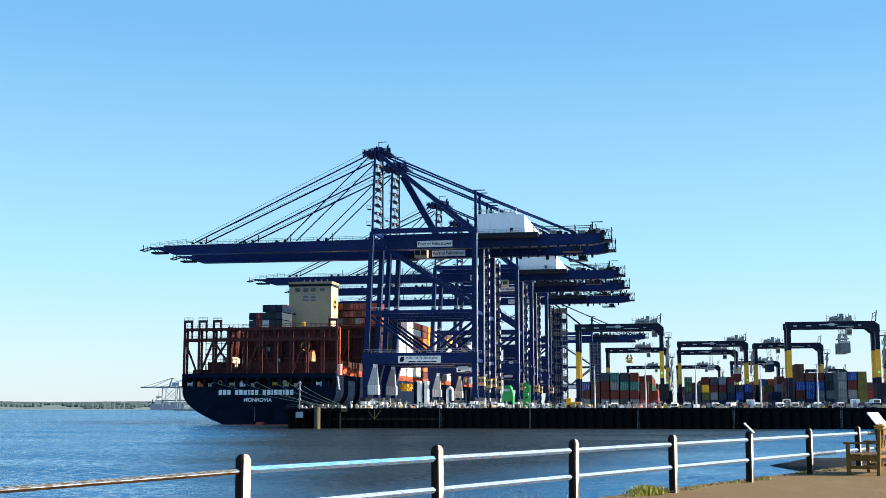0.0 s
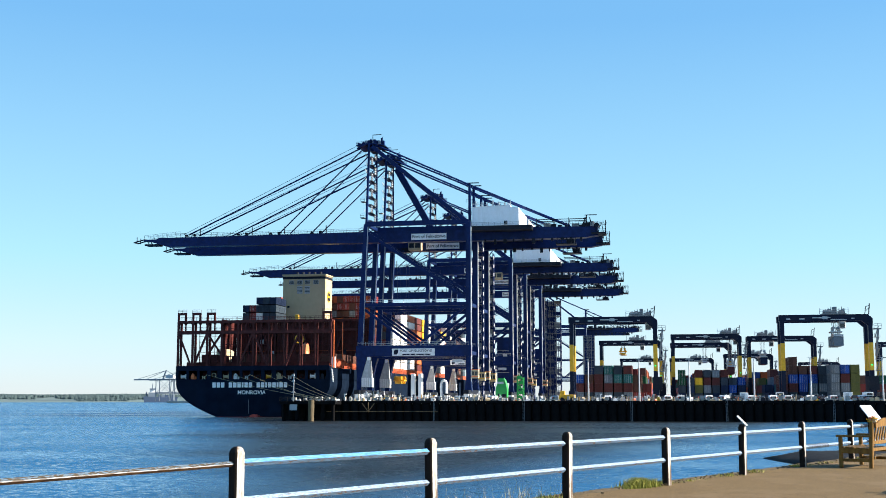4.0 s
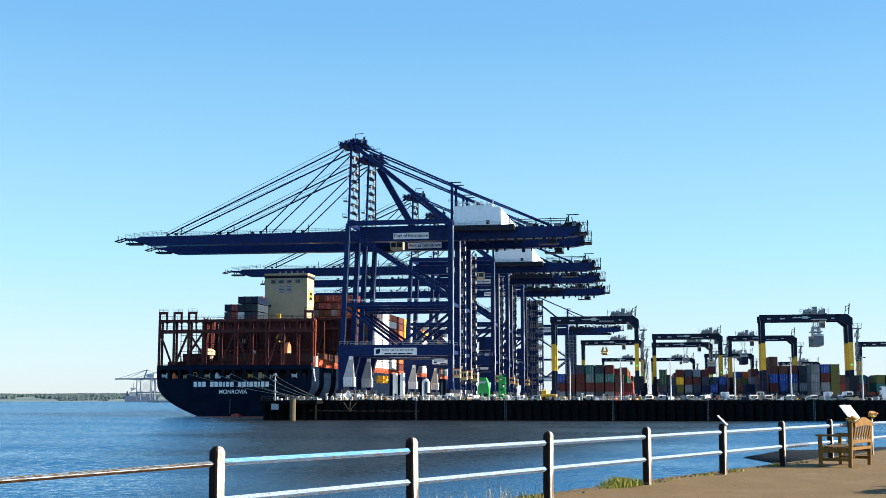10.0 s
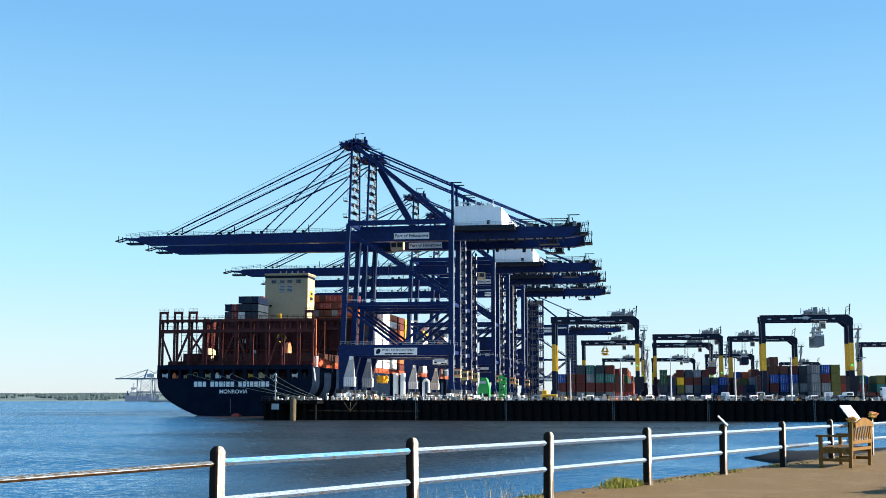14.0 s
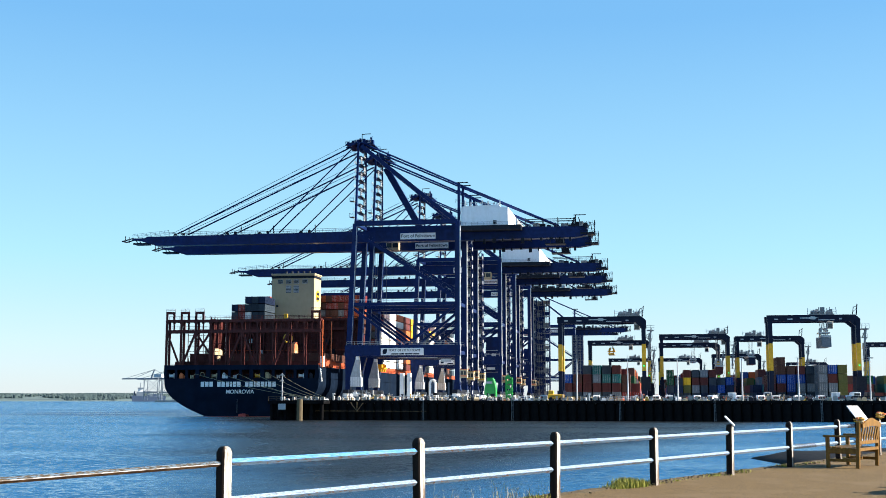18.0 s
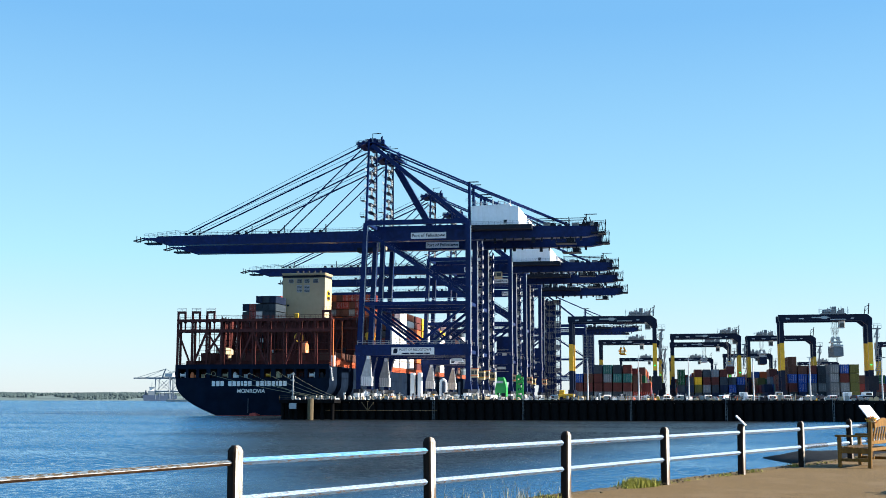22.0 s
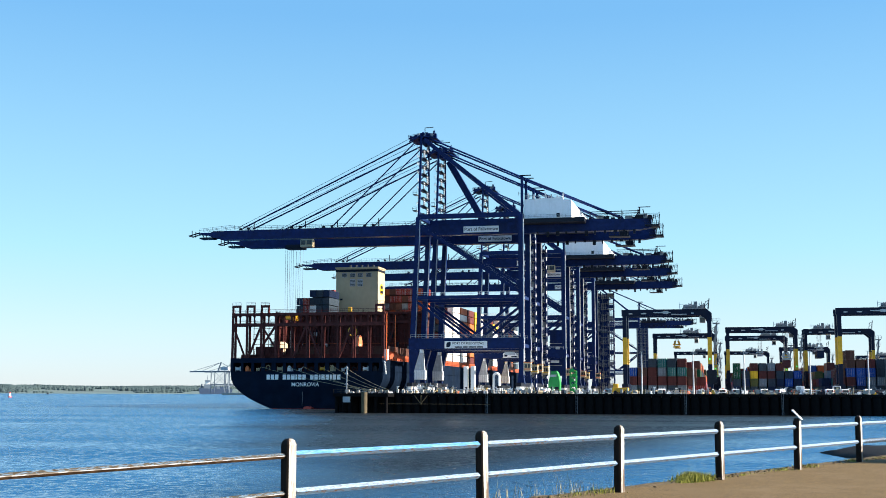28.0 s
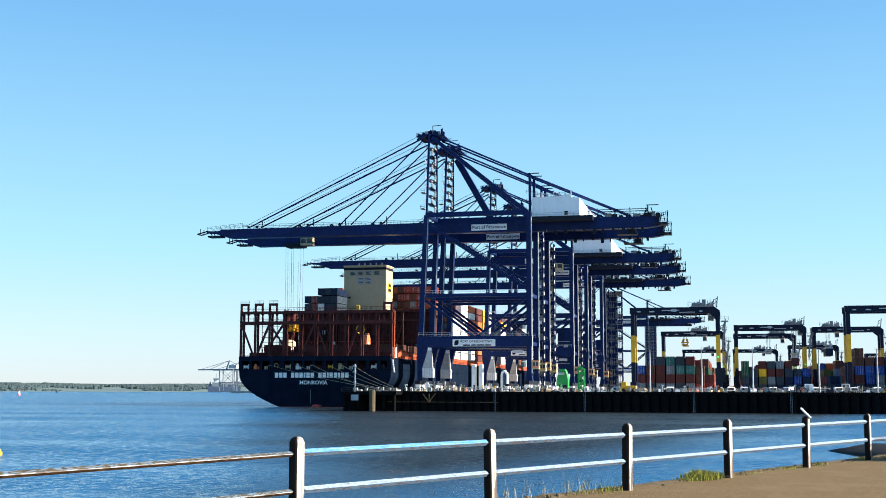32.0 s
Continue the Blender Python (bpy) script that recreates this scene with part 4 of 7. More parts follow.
for k in range(17):
    z = 2.0 + 2.9 * k
    part("lift_landing", box(B(), GAUGE + 2.0, GAUGE + 9.2, DEEP - 1.2, DEEP + 2.5, z, z + 0.22), M["shoe"], lift)
    part("lift_cladding", box(B(), GAUGE + (2.4 if k % 2 else 5.8), GAUGE + (5.4 if k % 2 else 8.8), DEEP - 1.3, DEEP - 1.22, z + 0.5, z + 2.4), M["navy"] if k % 4 else M["shoe"], lift)
    part("lift_rail", railing(B(), (GAUGE + 2.0, DEEP - 1.2, z + 0.22), (GAUGE + 9.2, DEEP - 1.2, z + 0.22), 1.1, 1.4, 0.07), M["grey"], lift)
    d = 1 if k % 2 else -1
    part("lift_flight", beam(B(), (GAUGE + 5.6 - d * 3, DEEP - 0.6, z), (GAUGE + 5.6 + d * 3, DEEP - 0.6, z + 2.9), 0.5, 0.25), M["navy"], lift)

part("mid_strut", beam(B(), (3.2, DEEP / 2, 82.0), (18.2, DEEP / 2, GT), 1.9, 2.2), M["navy"], cranes[1])
trolley = crane_trolley(cranes[1], 13.0, DEEP / 2)
ropes = B()
for x in (-3.4, -2.6, -1.2, -0.4, 1.2, 2.2):
    rod(ropes, (x, -1.6 if x < 0 else 1.6, 0), (x, -1.2 if x < 0 else 1.2, -25.5), 0.045, 4)
part("hoist_ropes", ropes, M["rope"], trolley)


def spreader_parts(s, mat, ropes_up):
    t = B()
    box(t, -0.6, 0.6, -2.7, 2.7, 0.0, 0.7)
    for y in (-2.95, 2.95):
        box(t, -1.22, 1.22, y - 0.25, y + 0.25, -0.15, 0.75)
    part("spreader_beam", bevelled(t, 0.05, 1), mat, s)
    t = B()
    box(t, -1.9, 1.9, -1.9, 1.9, 0.75, 1.25)
    for x in (-1.4, 1.4):
        rod(t, (x, -0.5, 1.8), (x, 0.5, 1.8), 0.75, 12)
    box(t, -1.0, 1.0, -2.4, 2.4, 1.25, 2.4)
    part("head_block", t, mat, s, "yellow head block with sheaves")
    r = B()
    for x in (-1.5, 1.5):
        for y in (-0.8, 0.8):
            rod(r, (x, y, 1.8), (x * 1.2, y * 1.8, ropes_up), 0.045, 4)
    part("hoist_ropes", r, M["rope"], s)


spreader = part("spreader", box(B(), -0.9, 0.9, -1.2, 1.2, 0.7, 0.85), M["yellow"], cranes[1], "yellow container spreader")
spreader.matrix_basis = pose(12.0, DEEP / 2, 4.0)
spreader_parts(spreader, M["yellow"], 25.0)
crane_trolley(cranes[2], 22.6, DEEP / 2, -3.0)

# ---- the container ship ----
SX, SY, LONG = -129.4, 370.5, 366.0
DECK = 15.5
ship = thing("container_ship", "dark blue container ship with cream funnel casing moored at the quay", "ship", at=pose(SX, SY, 0))


def half_width(y, z):
    """Half the hull's breadth, y metres ahead of the transom at height z."""
    u = min(1, max(0.0, (z + 1.0) / 11.5))
    aft = 9.0 + 16.5 * (1 - (1 - u) ** 2.1)
    full = 25.5 if z > -1 else 24.0
    k = min(1, y / 75.0)
    k = k * k * (3 - 2 * k)
    w = aft + (full - aft) * k
    bow = max(0.0, (y - (LONG - 70 - z * 0.4)) / (70 - (20 - z) * 0.3))
    return max(0.05, w * (1 - min(1, bow) ** 2.2))


def hull_band(z0, z1, steps):
    bm = B()
    ys = [0, 1.5, 4, 8, 13, 20, 28, 38, 50, 65, 85, 120, 180, 250, 280, 300, 315, 330, 342, 352, 360, LONG]
    zs = [z0 + (z1 - z0) * i / steps for i in range(steps + 1)]
    grid = {}
    for s in (-1, 1):
        for i, y in enumerate(ys):
            for j, z in enumerate(zs):
                rake = -0.10 * max(0, z) + 1.5 if y == 0 else 0
                grid[s, i, j] = bm.verts.new((s * half_width(y, z), y + rake, z))
        for i in range(len(ys) - 1):
            for j in range(steps):
                q = (grid[s, i, j], grid[s, i + 1, j], grid[s, i + 1, j + 1], grid[s, i, j + 1])
                bm.faces.new(q if s > 0 else q[::-1])
    edge = {(s, j): bm.verts.new(grid[s, 0, j].co) for s in (-1, 1) for j in range(steps + 1)}
    for j in range(steps):
        bm.faces.new((edge[-1, j], edge[1, j], edge[1, j + 1], edge[-1, j + 1]))
    for f in bm.faces:
        f.smooth = True
    return bm


part("hull", hull_band(0.12, 12.0, 14), M["hull"], ship, "near-black blue painted hull", smooth=False)
part("boot_topping", hull_band(-3.0, 0.12, 4), M["boot"], ship, "dull red boot topping at the waterline")
t = B()
box(t, -25.4, 25.4, 2.0, LONG - 60, 11.6, 12.0)
part("mooring_deck", t, M["dark"], ship)
t = B()
box(t, -25.4, 25.4, 0.2, LONG - 64, DECK - 0.6, DECK)
part("main_deck", t, M["lashing"], ship)
# stern bulwark: posts between the mooring openings, and the band above them
t = B()
box(t, -25.5, 25.5, -0.1, 0.5, 14.7, 16.2)
part("stern_band", t, M["hull"], ship)
GAPS = 14
for i in range(GAPS + 1):
    x = -25.1 + 50.2 * i / GAPS
    w = (0.45, 0.6, 0.4, 0.7, 0.45)[i * 7 % 5]
    part("stern_stanchion", box(B(), x - w, x + w, -0.05, 0.5, 12.0, 14.7), M["hull"], ship)
for s in (-1, 1):
    part("side_plating", box(B(), s * 25.0 - 0.5, s * 25.0 + 0.5, 0.5, LONG - 70, 11.9, 15.6), M["hull"], ship)
    part("hatch_coaming", box(B(), s * 24.7 - 0.3, s * 24.7 + 0.3, 7.5, LONG - 72, 15.6, 17.5), M["coaming"], ship, "red-brown hatch coaming painted in its sunlit orange")
    part("side_railing", railing(B(), (s * 25.3, 0.5, 15.6), (s * 25.3, 200, 15.6), 1.1, 2.5, 0.05), M["coaming"], ship)
part("casing_below", box(B(), -20, 20, 9, LONG - 70, 12.0, DECK - 0.6), M["lashing"], ship)
# gear on the mooring deck, close behind the openings
GEAR = ("white", "orange", "cream", "dark", "cream", "white", "grey", "dark", "yellow", "cream", "grey", "dark", "white", "dark")
for i, paint in enumerate(GEAR):
    x = -23.3 + i * 3.585
    t = B()
    if i % 4 == 0:
        rod(t, (x - 0.8, 1.2, 12.8), (x + 0.6, 1.7, 12.8), 0.5, 10)
        rod(t, (x - 0.95, 1.15, 12.8), (x - 0.8, 1.2, 12.8), 0.75, 12)
        box(t, x + 0.6, x + 0.9, 1.0, 2.2, 12.0, 13.7)
        name = "mooring_winch"
    elif i % 4 == 1:
        prism(t, ((x - 1.0, 12.0), (x + 0.2, 12.0), (x + 0.1, 13.3), (x - 0.5, 13.9), (x - 1.0, 13.1)), 0.8, 1.8)
        rod(t, (x + 0.7, 0.9, 12.0), (x + 0.7, 0.9, 12.9), 0.24, 8)
        name = "winch_drive"
    elif i % 4 == 2:
        for d in (-0.6, 0.1):
            rod(t, (x + d, 0.8, 12.0), (x + d, 0.8, 12.9), 0.22, 8)
            rod(t, (x + d, 0.8, 12.9), (x + d, 0.8, 13.05), 0.34, 8)
        beam(t, (x - 0.9, 1.4, 12.3), (x + 0.9, 1.5, 13.6), 0.2)
        name = "bollard"
    else:
        for k in range(10):
            p, q = (Vector((x - 0.1 + 0.6 * math.cos(v), 0.9, 12.7 + 0.6 * math.sin(v))) for v in (math.radians(36 * k), math.radians(36 * k + 36)))
            rod(t, p, q, 0.16, 5)
        box(t, x - 0.3, x + 0.1, 0.9, 1.4, 12.0, 12.2)
        name = "rope_coil"
    part(name, t, M[paint], ship)
    if i in (3, 9):
        t = B()
        for k in range(7):
            p, q = (Vector((x - 0.3 + 0.7 * math.cos(v), 0.55, 13.2 + 0.75 * math.sin(v))) for v in (math.radians(200 - 36 * k), math.radians(164 - 36 * k)))
            rod(t, p, q, 0.1, 5)
        part("fairlead", t, M["cream"], ship, "pale curved fairlead")
# names on the transom, set out in separate white strokes
random.seed(11)
x = -13.2
for word in (3, 6, 8):
    for k in range(word):
        w = 0.55 if (word, k) in ((6, 3), (8, 2), (8, 5)) else 1.1
        part("name_stroke", box(B(), x, x + w, 0.33, 0.47, 9.35, 10.95), M["letter"], ship)
        x += w + 0.34
    x += 1.15
lettering("port_lettering", "MONROVIA", 1.75, M["letter"], ship, pose(-0.2, 0.54, 7.75, 84), 0.03, "white port of registry")
t = B()
prism(t, ((-0.4, -2.5), (2.6, -2.5), (2.5, 0.5), (1.2, 1.0), (0.0, 0.7)), -1.2, 2.2)
part("rudder_head", t, M["boot"], ship, "red rudder head showing above the water")
part("draught_mark", box(B(), -1.15, -1.05, 0.55, 0.75, 1.0, 5.5), M["shoe"], ship)

# lashing bridges
red = M["lashing"]


def lashing_bridge(at, high, stern, label):
    lb = thing("lashing_bridge", label, "ship structure", "lashing bridges", at)
    posts = [-26.2 + i * 4.95 for i in range(4)] + [-5.9 + i * 5.15 for i in range(7)] if stern else [-25.6 + i * 5.08 for i in range(11)]
    for i, x in enumerate(posts):
        for y in (0.0, 2.4):
            w = 0.33 if i < 4 and stern else 0.2
            part("post", box(B(), x - w, x + w, y - 0.3, y + 0.3, 0, high), red, lb)
        part("tie", box(B(), x - 0.3, x + 0.3, 0.3, 2.1, high - 0.4, high + 0.1), red, lb)
    low = high - 4.3
    for z in (low * 0.34, low * 0.68):
        part("mid_rail", box(B(), -11.0 if stern else -25.2, 25.2, 0.1, 0.3, z, z + 0.16), red, lb)
    for i in range(0 if stern else 38):
        x = -25.4 + i * 1.36
        part("guide_bar", box(B(), x - 0.1, x + 0.1, 0.45, 0.65, 0, high - 0.8), red, lb)
    for i in range(0 if stern else 9):
        part("grid_rail", box(B(), -25.6, 25.2, 0.7, 0.85, 1.2 + i * 1.62, 1.36 + i * 1.62), red, lb)
    for z, h in ((low, 1.0), (high - 0.8, 0.8)):
        for y in (0.0, 2.4):
            part("crossbeam", box(B(), posts[0] - 0.3, 25.4, y - 0.28, y + 0.28, z, z + h), red, lb)
        part("walkway", box(B(), -25.3, 25.3, 0.3, 2.1, z + h - 0.15, z + h - 0.02), M["dark"], lb)
        part("railing", railing(B(), (-25.3, -0.35, z + h), (25.3, -0.35, z + h), 1.1, 1.7, 0.05), red, lb)
    for i in range(10):
        x0, x1 = posts[i], posts[i + 1]
        xm = (x0 + x1) / 2
        part("half_post", box(B(), xm - 0.2, xm + 0.2, -0.2, 0.2, low + 0.8, high - 0.8), red, lb)
        if i in (1, 2, 4, 7):
            part("brace", beam(B(), (x1 - 0.2, 0.05, low), (x0 + 0.3, 0.05, 0.4 if i != 2 else 4.6), 0.45 if i > 2 else 0.6, 0.6), red, lb)
        if i in (0, 2, 5):
            part("brace", beam(B(), (x0 + 0.2, -0.05, low), (x1 - 0.3, -0.05, 0.4 if i != 2 else 4.6), 0.45 if i > 2 else 0.55, 0.5), red, lb)
        for s in (x0 + 0.35, x1 - 0.35, xm - 0.2, xm + 0.2):
            part("gusset", prism(B(), ((s - 0.35, high - 0.8), (s + 0.35, high - 0.8), (s, high - 1.5)), -0.2, 0.2), red, lb)
    if stern:
        for x0 in posts[:3] + [22.4]:
            for x in (x0, x0 + 2.4):
                part("frame_leg", box(B(), x - 0.3, x + 0.3, -0.25, 0.25, high, high + 2.6), red, lb)
            part("frame_head", box(B(), x0 - 0.3, x0 + 2.7, -0.3, 0.3, high + 1.8, high + 2.6), red, lb)
            part("top_railing", railing(B(), (x0 - 0.3, 0, high + 2.6), (x0 + 2.7, 0, high + 2.6), 0.9, 1.3), red, lb)
        # orange paint shows the red-brown end posts as sunlit
        for x, y in ((25.7, 0.8), (25.7, 11.4)):
            part("gantry_post", box(B(), x - 0.1, x + 0.1, y - 0.18, y + 0.18, 0, high - 0.4), M["orange"], lb, "orange post standing for a sunlit red-brown end post")
    else:
        for x0, x1 in zip(posts, posts[1:]):
            part("bay_rail", box(B(), x0 + 0.2, x1 - 0.2, 0.2, 0.4, 7.4, 7.6), M["coaming"], lb)
            part("shear_panel", box(B(), x0 + 0.2, x1 - 0.2, 1.3, 1.42, 0, high - 0.8), red, lb, "red-brown plated bay")
        # side sheet placed to fill the port edge in the camera's view
        screen = part("port_screen", box(B(), -25.9, -25.75, -13.0, 0.0, 0, high - 0.5), red, lb, "red-brown side sheet placed to close the port edge")
        for z in (3.0, 6.2, 9.4, 12.6, 15.8):
            part("screen_rail", box(B(), -25.75, -25.6, -13.0, 0.0, z, z + 0.2), red, screen)
        for k in range(5):
            part("screen_post", box(B(), -25.75, -25.5, -13.0 + 3.1 * k, -12.75 + 3.1 * k, 0, high), red, screen)
        part("hook_block", bevelled(box(B(), -2.9, -1.4, -0.7, 0.1, high + 0.1, high + 1.7), 0.1, 1), M["yellow"], lb, "yellow gear box on the walkway")
        part("gear_platform", box(B(), -1.6, 3.8, -5.4, -0.3, 4.9, 5.06), red, lb)
        part("hoop_post", box(B(), -0.15, 0.15, -4.1, -3.8, 5.06, 10.2), red, lb)
        t = B()
        for k in range(12):
            a_, b_ = k * math.pi / 6, (k + 1) * math.pi / 6
            q = [Vector((1.3 * math.cos(v), -4.0 + 0.9 * math.cos(v), 11.6 + 1.5 * math.sin(v))) for v in (a_, b_)]
            rod(t, q[0], q[1], 0.26, 5)
        part("rescue_hoop", t, M["yellow"], lb, "yellow hoop on the lashing bridge")
        for k, (x, z) in enumerate(((-19.5, 5.0), (-12.0, 6.0), (-6.4, 4.4), (-0.6, 6.6), (10.4, 5.0), (15.0, 6.2), (19.5, 5.2), (-16.0, 10.2), (12.8, 9.4))):
            part("lashing_gear", bevelled(box(B(), x, x + 1.2, 0.0, 0.5, z, z + 1.3 + 0.2 * (k % 3)), 0.05, 1), M[("shoe", "grey", "dark")[k % 3]], lb)
    return lb


lashing_bridge(pose(SX, SY + 3.0, DECK), 15.4, True, "tall red-brown steel lashing bridge across the ship's stern")
lashing_bridge(pose(SX, SY + 54.5, DECK), 18.9, False, "tall red-brown lashing bridge between the ship's deck bays")

# port quarter: light platform frames behind the open bays
frame_ = thing("cell_guide_frame", "slim red-brown cell guide frame at the ship's port quarter", "ship structure", at=pose(SX - 25.6, SY + 20.0, DECK))
for x in (0.0, 2.6, 5.4, 8.2, 11.0):
    part("guide_post", box(B(), x - 0.09, x + 0.09, -0.1, 0.1, 0, 13.4), red, frame_)
for z in (1.8, 4.2, 5.8, 7.6, 9.2, 11.2, 13.2):
    part("guide_rail", box(B(), -0.2, 11.2, -0.06, 0.06, z, z + 0.14), red, frame_)
for k in range(4):
    part("guide_ladder", beam(B(), (0.5 + 0.7 * k, 0.0, 0.2), (0.2 + 0.7 * k, 0.0, 3.8), 0.18), red, frame_)
# cream box added for a bright patch, turned so the sun strikes it
white_box = thing("steel_locker", "cream box added for a bright patch among the aft containers", "locker", at=pose(SX - 18.5, SY + 25.4, DECK + 2.1, 0, 0, 62))
part("locker_body", bevelled(prism(B(), ((-3.0, 0), (3.0, 0), (3.0, 4.2), (1.6, 4.9), (-3.0, 4.9)), -1.1, 1.1), 0.08, 1), M["cream"], white_box)
part("locker_bar", beam(B(), (-2.9, -1.22, 1.2), (-0.9, -1.22, 4.6), 0.5, 0.1), red, white_box)
# orange box added for a sunlit patch, likewise turned to the sun
orange_box = thing("gear_locker", "orange box added for a sunlit patch on the aft containers", "locker", at=pose(SX + 8.4, SY + 30.5, 20.2, 0, 0, 60))
part("locker_body", bevelled(prism(B(), ((-1.0, 0), (1.0, 0), (0.9, 3.0), (0.2, 4.6), (-0.7, 3.8)), -0.9, 0.9), 0.05, 1), M["orange"], orange_box)
part("locker_panel", box(B(), -0.5, 0.4, -0.96, -0.9, 0.4, 1.6), M["cream"], orange_box)
gear = thing("deck_gear", "pile of cream and orange-red mooring gear at the ship's starboard quarter", "deck gear", at=pose(SX + 25.6, SY + 4.6, 15.6))
part("gear_post", bevelled(box(B(), -0.7, 0.5, -0.6, 0.6, 0, 3.4), 0.05, 1), M["white"], gear)
for k in range(6):
    part("gear_drum", rod(B(), (1.0 - 0.1 * (k % 2), 1.2 + 1.9 * k, 1.0 + 0.3 * (k % 3)), (0.0, 1.4 + 1.9 * k, 1.0 + 0.3 * (k % 3)), 0.7 + 0.15 * (k % 2), 10), M["coaming"], gear)
    part("gear_frame", box(B(), -0.6, 0.7, 0.4 + 1.9 * k, 0.6 + 1.9 * k, 0, 2.4 + 0.4 * (k % 2)), M["coaming"], gear)
lad = thing("accommodation_ladder", "pale folded ladder at the ship's starboard quarter", "ladder", at=pose(SX + 25.4, SY + 1.5, 10.8))
for k in (-1, 1):
    part("ladder_rail", beam(B(), (0.3, 0.4 * k, 4.4), (0.9, 0.4 * k, 0.2), 0.14), M["white"], lad)
for k in range(6):
    part("tread", box(B(), 0.34 + 0.09 * k, 0.62 + 0.09 * k, -0.4, 0.4, 3.9 - 0.68 * k, 4.0 - 0.68 * k), M["white"], lad)

# funnel casing aft
FY = 74.0
fun = part("funnel_casing", box(B(), -12.4, 4.3, FY, FY + 9.5, DECK, 52.4), M["cream"], ship, "tall cream funnel casing")
part("casing_band", box(B(), -12.55, 4.45, FY - 0.15, FY + 9.65, 51.1, 52.0), M["dark"], fun)
part("casing_top", box(B(), -12.7, 4.6, FY - 0.3, FY + 9.8, 52.4, 52.9), M["cream"], fun)
for x0, x1, z0, z1 in ((-10.0, -8.0, 49.0, 50.6), (-6.8, -4.7, 49.0, 50.6), (-3.8, -1.7, 49.0, 50.6), (-0.4, 1.7, 49.0, 50.6), (-6.8, -4.7, 45.5, 48.3), (-3.8, -1.7, 45.5, 48.3)):
    lou = part("louvre", box(B(), x0, x1, FY - 0.12, FY + 0.1, z0, z1), M["grey"], fun, "grey ventilation louvre")
    for k in range(5):
        z = z0 + 0.15 + k * (z1 - z0 - 0.2) / 5
        part("louvre_slat", box(B(), x0 + 0.1, x1 - 0.1, FY - 0.2, FY - 0.12, z, z + 0.16), M["dark"], lou)
for x, z in ((-10.6, 40.2), (-0.2, 30.2), (-9.6, 30.0), (2.9, 30.4)):
    part("casing_hatch", box(B(), x, x + 0.9, FY - 0.14, FY + 0.1, z, z + 0.7), M["dark"], fun)
for k in range(5):
    part("exhaust_pipe", rod(B(), (-8 + k * 2.3, FY + 4, 52.9), (-8 + k * 2.3, FY + 4.4, 54.0), 0.5, 10), M["dark"], fun)
t = B()
rod(t, (4.3, FY + 4.7, 44.5), (4.46, FY + 4.7, 44.5), 2.1, 20)
part("emblem_disc", t, M["yellow"], fun, "round emblem disc")
t = B()
box(t, 4.48, 4.54, FY + 3.0, FY + 6.4, 43.0, 44.0)
box(t, 4.48, 4.54, FY + 3.4, FY + 6.0, 44.8, 45.8)
part("emblem_bars", t, M["dark"], fun)
fun.matrix_basis = pose(-1.6, 0, 0)
part("bridge_wing_frame", box(B(), 0.9, 3.4, FY - 1, FY - 0.6, 33.0, 36.0), M["cream"], ship)


# ---- containers ----
CL, CW, CH = 12.19, 2.44, 2.6


def container_mesh(name, mat, length=CL, height=CH):
    bm = B()
    w, h = CW / 2, height - 0.075
    box(bm, -w + 0.04, w - 0.04, 0.12, length - 0.06, 0.12, h - 0.06)
    for x in (-w + 0.08, w - 0.08):
        for y in (0.08, length - 0.08):
            box(bm, x - 0.08, x + 0.08, y - 0.08, y + 0.08, 0, height - 0.01)
        box(bm, x - 0.06, x + 0.06, 0.16, length - 0.16, h - 0.12, h)
        box(bm, x - 0.06, x + 0.06, 0.16, length - 0.16, 0, 0.15)
    for z in (0.0, h - 0.13):
        box(bm, -w + 0.16, w - 0.16, 0, 0.14, z, z + 0.13)
        box(bm, -w + 0.16, w - 0.16, length - 0.14, length, z, z + 0.13)
    n = int(length / 0.56)
    for i in range(n):
        y = 0.3 + i * (length - 0.6) / n
        for s in (-1, 1):
            box(bm, min(s * (w - 0.04), s * (w - 0.005)), max(s * (w - 0.04), s * (w - 0.005)), y, y + 0.26, 0.18, h - 0.14)
    return mesh_of(name, bm, mat)


def door_mesh(name, mat):
    bm = B()
    box(bm, -0.52, 0.52, 0.0, 0.05, 0.16, CH - 0.21)
    return mesh_of(name, bm, mat)


def bar_mesh(mat):
    bm = rod(B(), (0, -0.02, 0.12), (0, -0.02, CH - 0.17), 0.03, 4)
    box(bm, -0.1, 0.1, -0.05, 0.0, 0.95, 1.03)
    return mesh_of("lock_bar", bm, mat)


BAR = {k: bar_mesh(M["steel"] if k in ("grey", "blue", "teal", "red", "green") else m) for k, m in CM.items()}
BODY = {k: container_mesh("container_body", m) for k, m in CM.items()}
DOOR = {k: door_mesh("container_door", m) for k, m in CM.items()}
WORDS = {"maroon": "dark maroon", "slate": "slate grey", "navy": "dark navy blue"}


def container(kind, m, doors=True, where="stacked in the yard", group="yard container stacks"):
    ob = new("shipping_container", BODY[kind])
    ob.matrix_basis = m
    tagged(ob, "weathered %s steel shipping container %s" % (WORDS.get(kind, kind), where), "container", group)
    if doors:
        for s in (-1, 1):
            d = new("door", DOOR[kind])
            d.parent, d.matrix_basis = ob, pose(s * 0.53, 0.06, 0)
            for x in (-0.3, 0.28):
                r = new("lock_bar", BAR[kind])
                r.parent, r.matrix_basis = d, pose(x, 0, 0)
    return ob


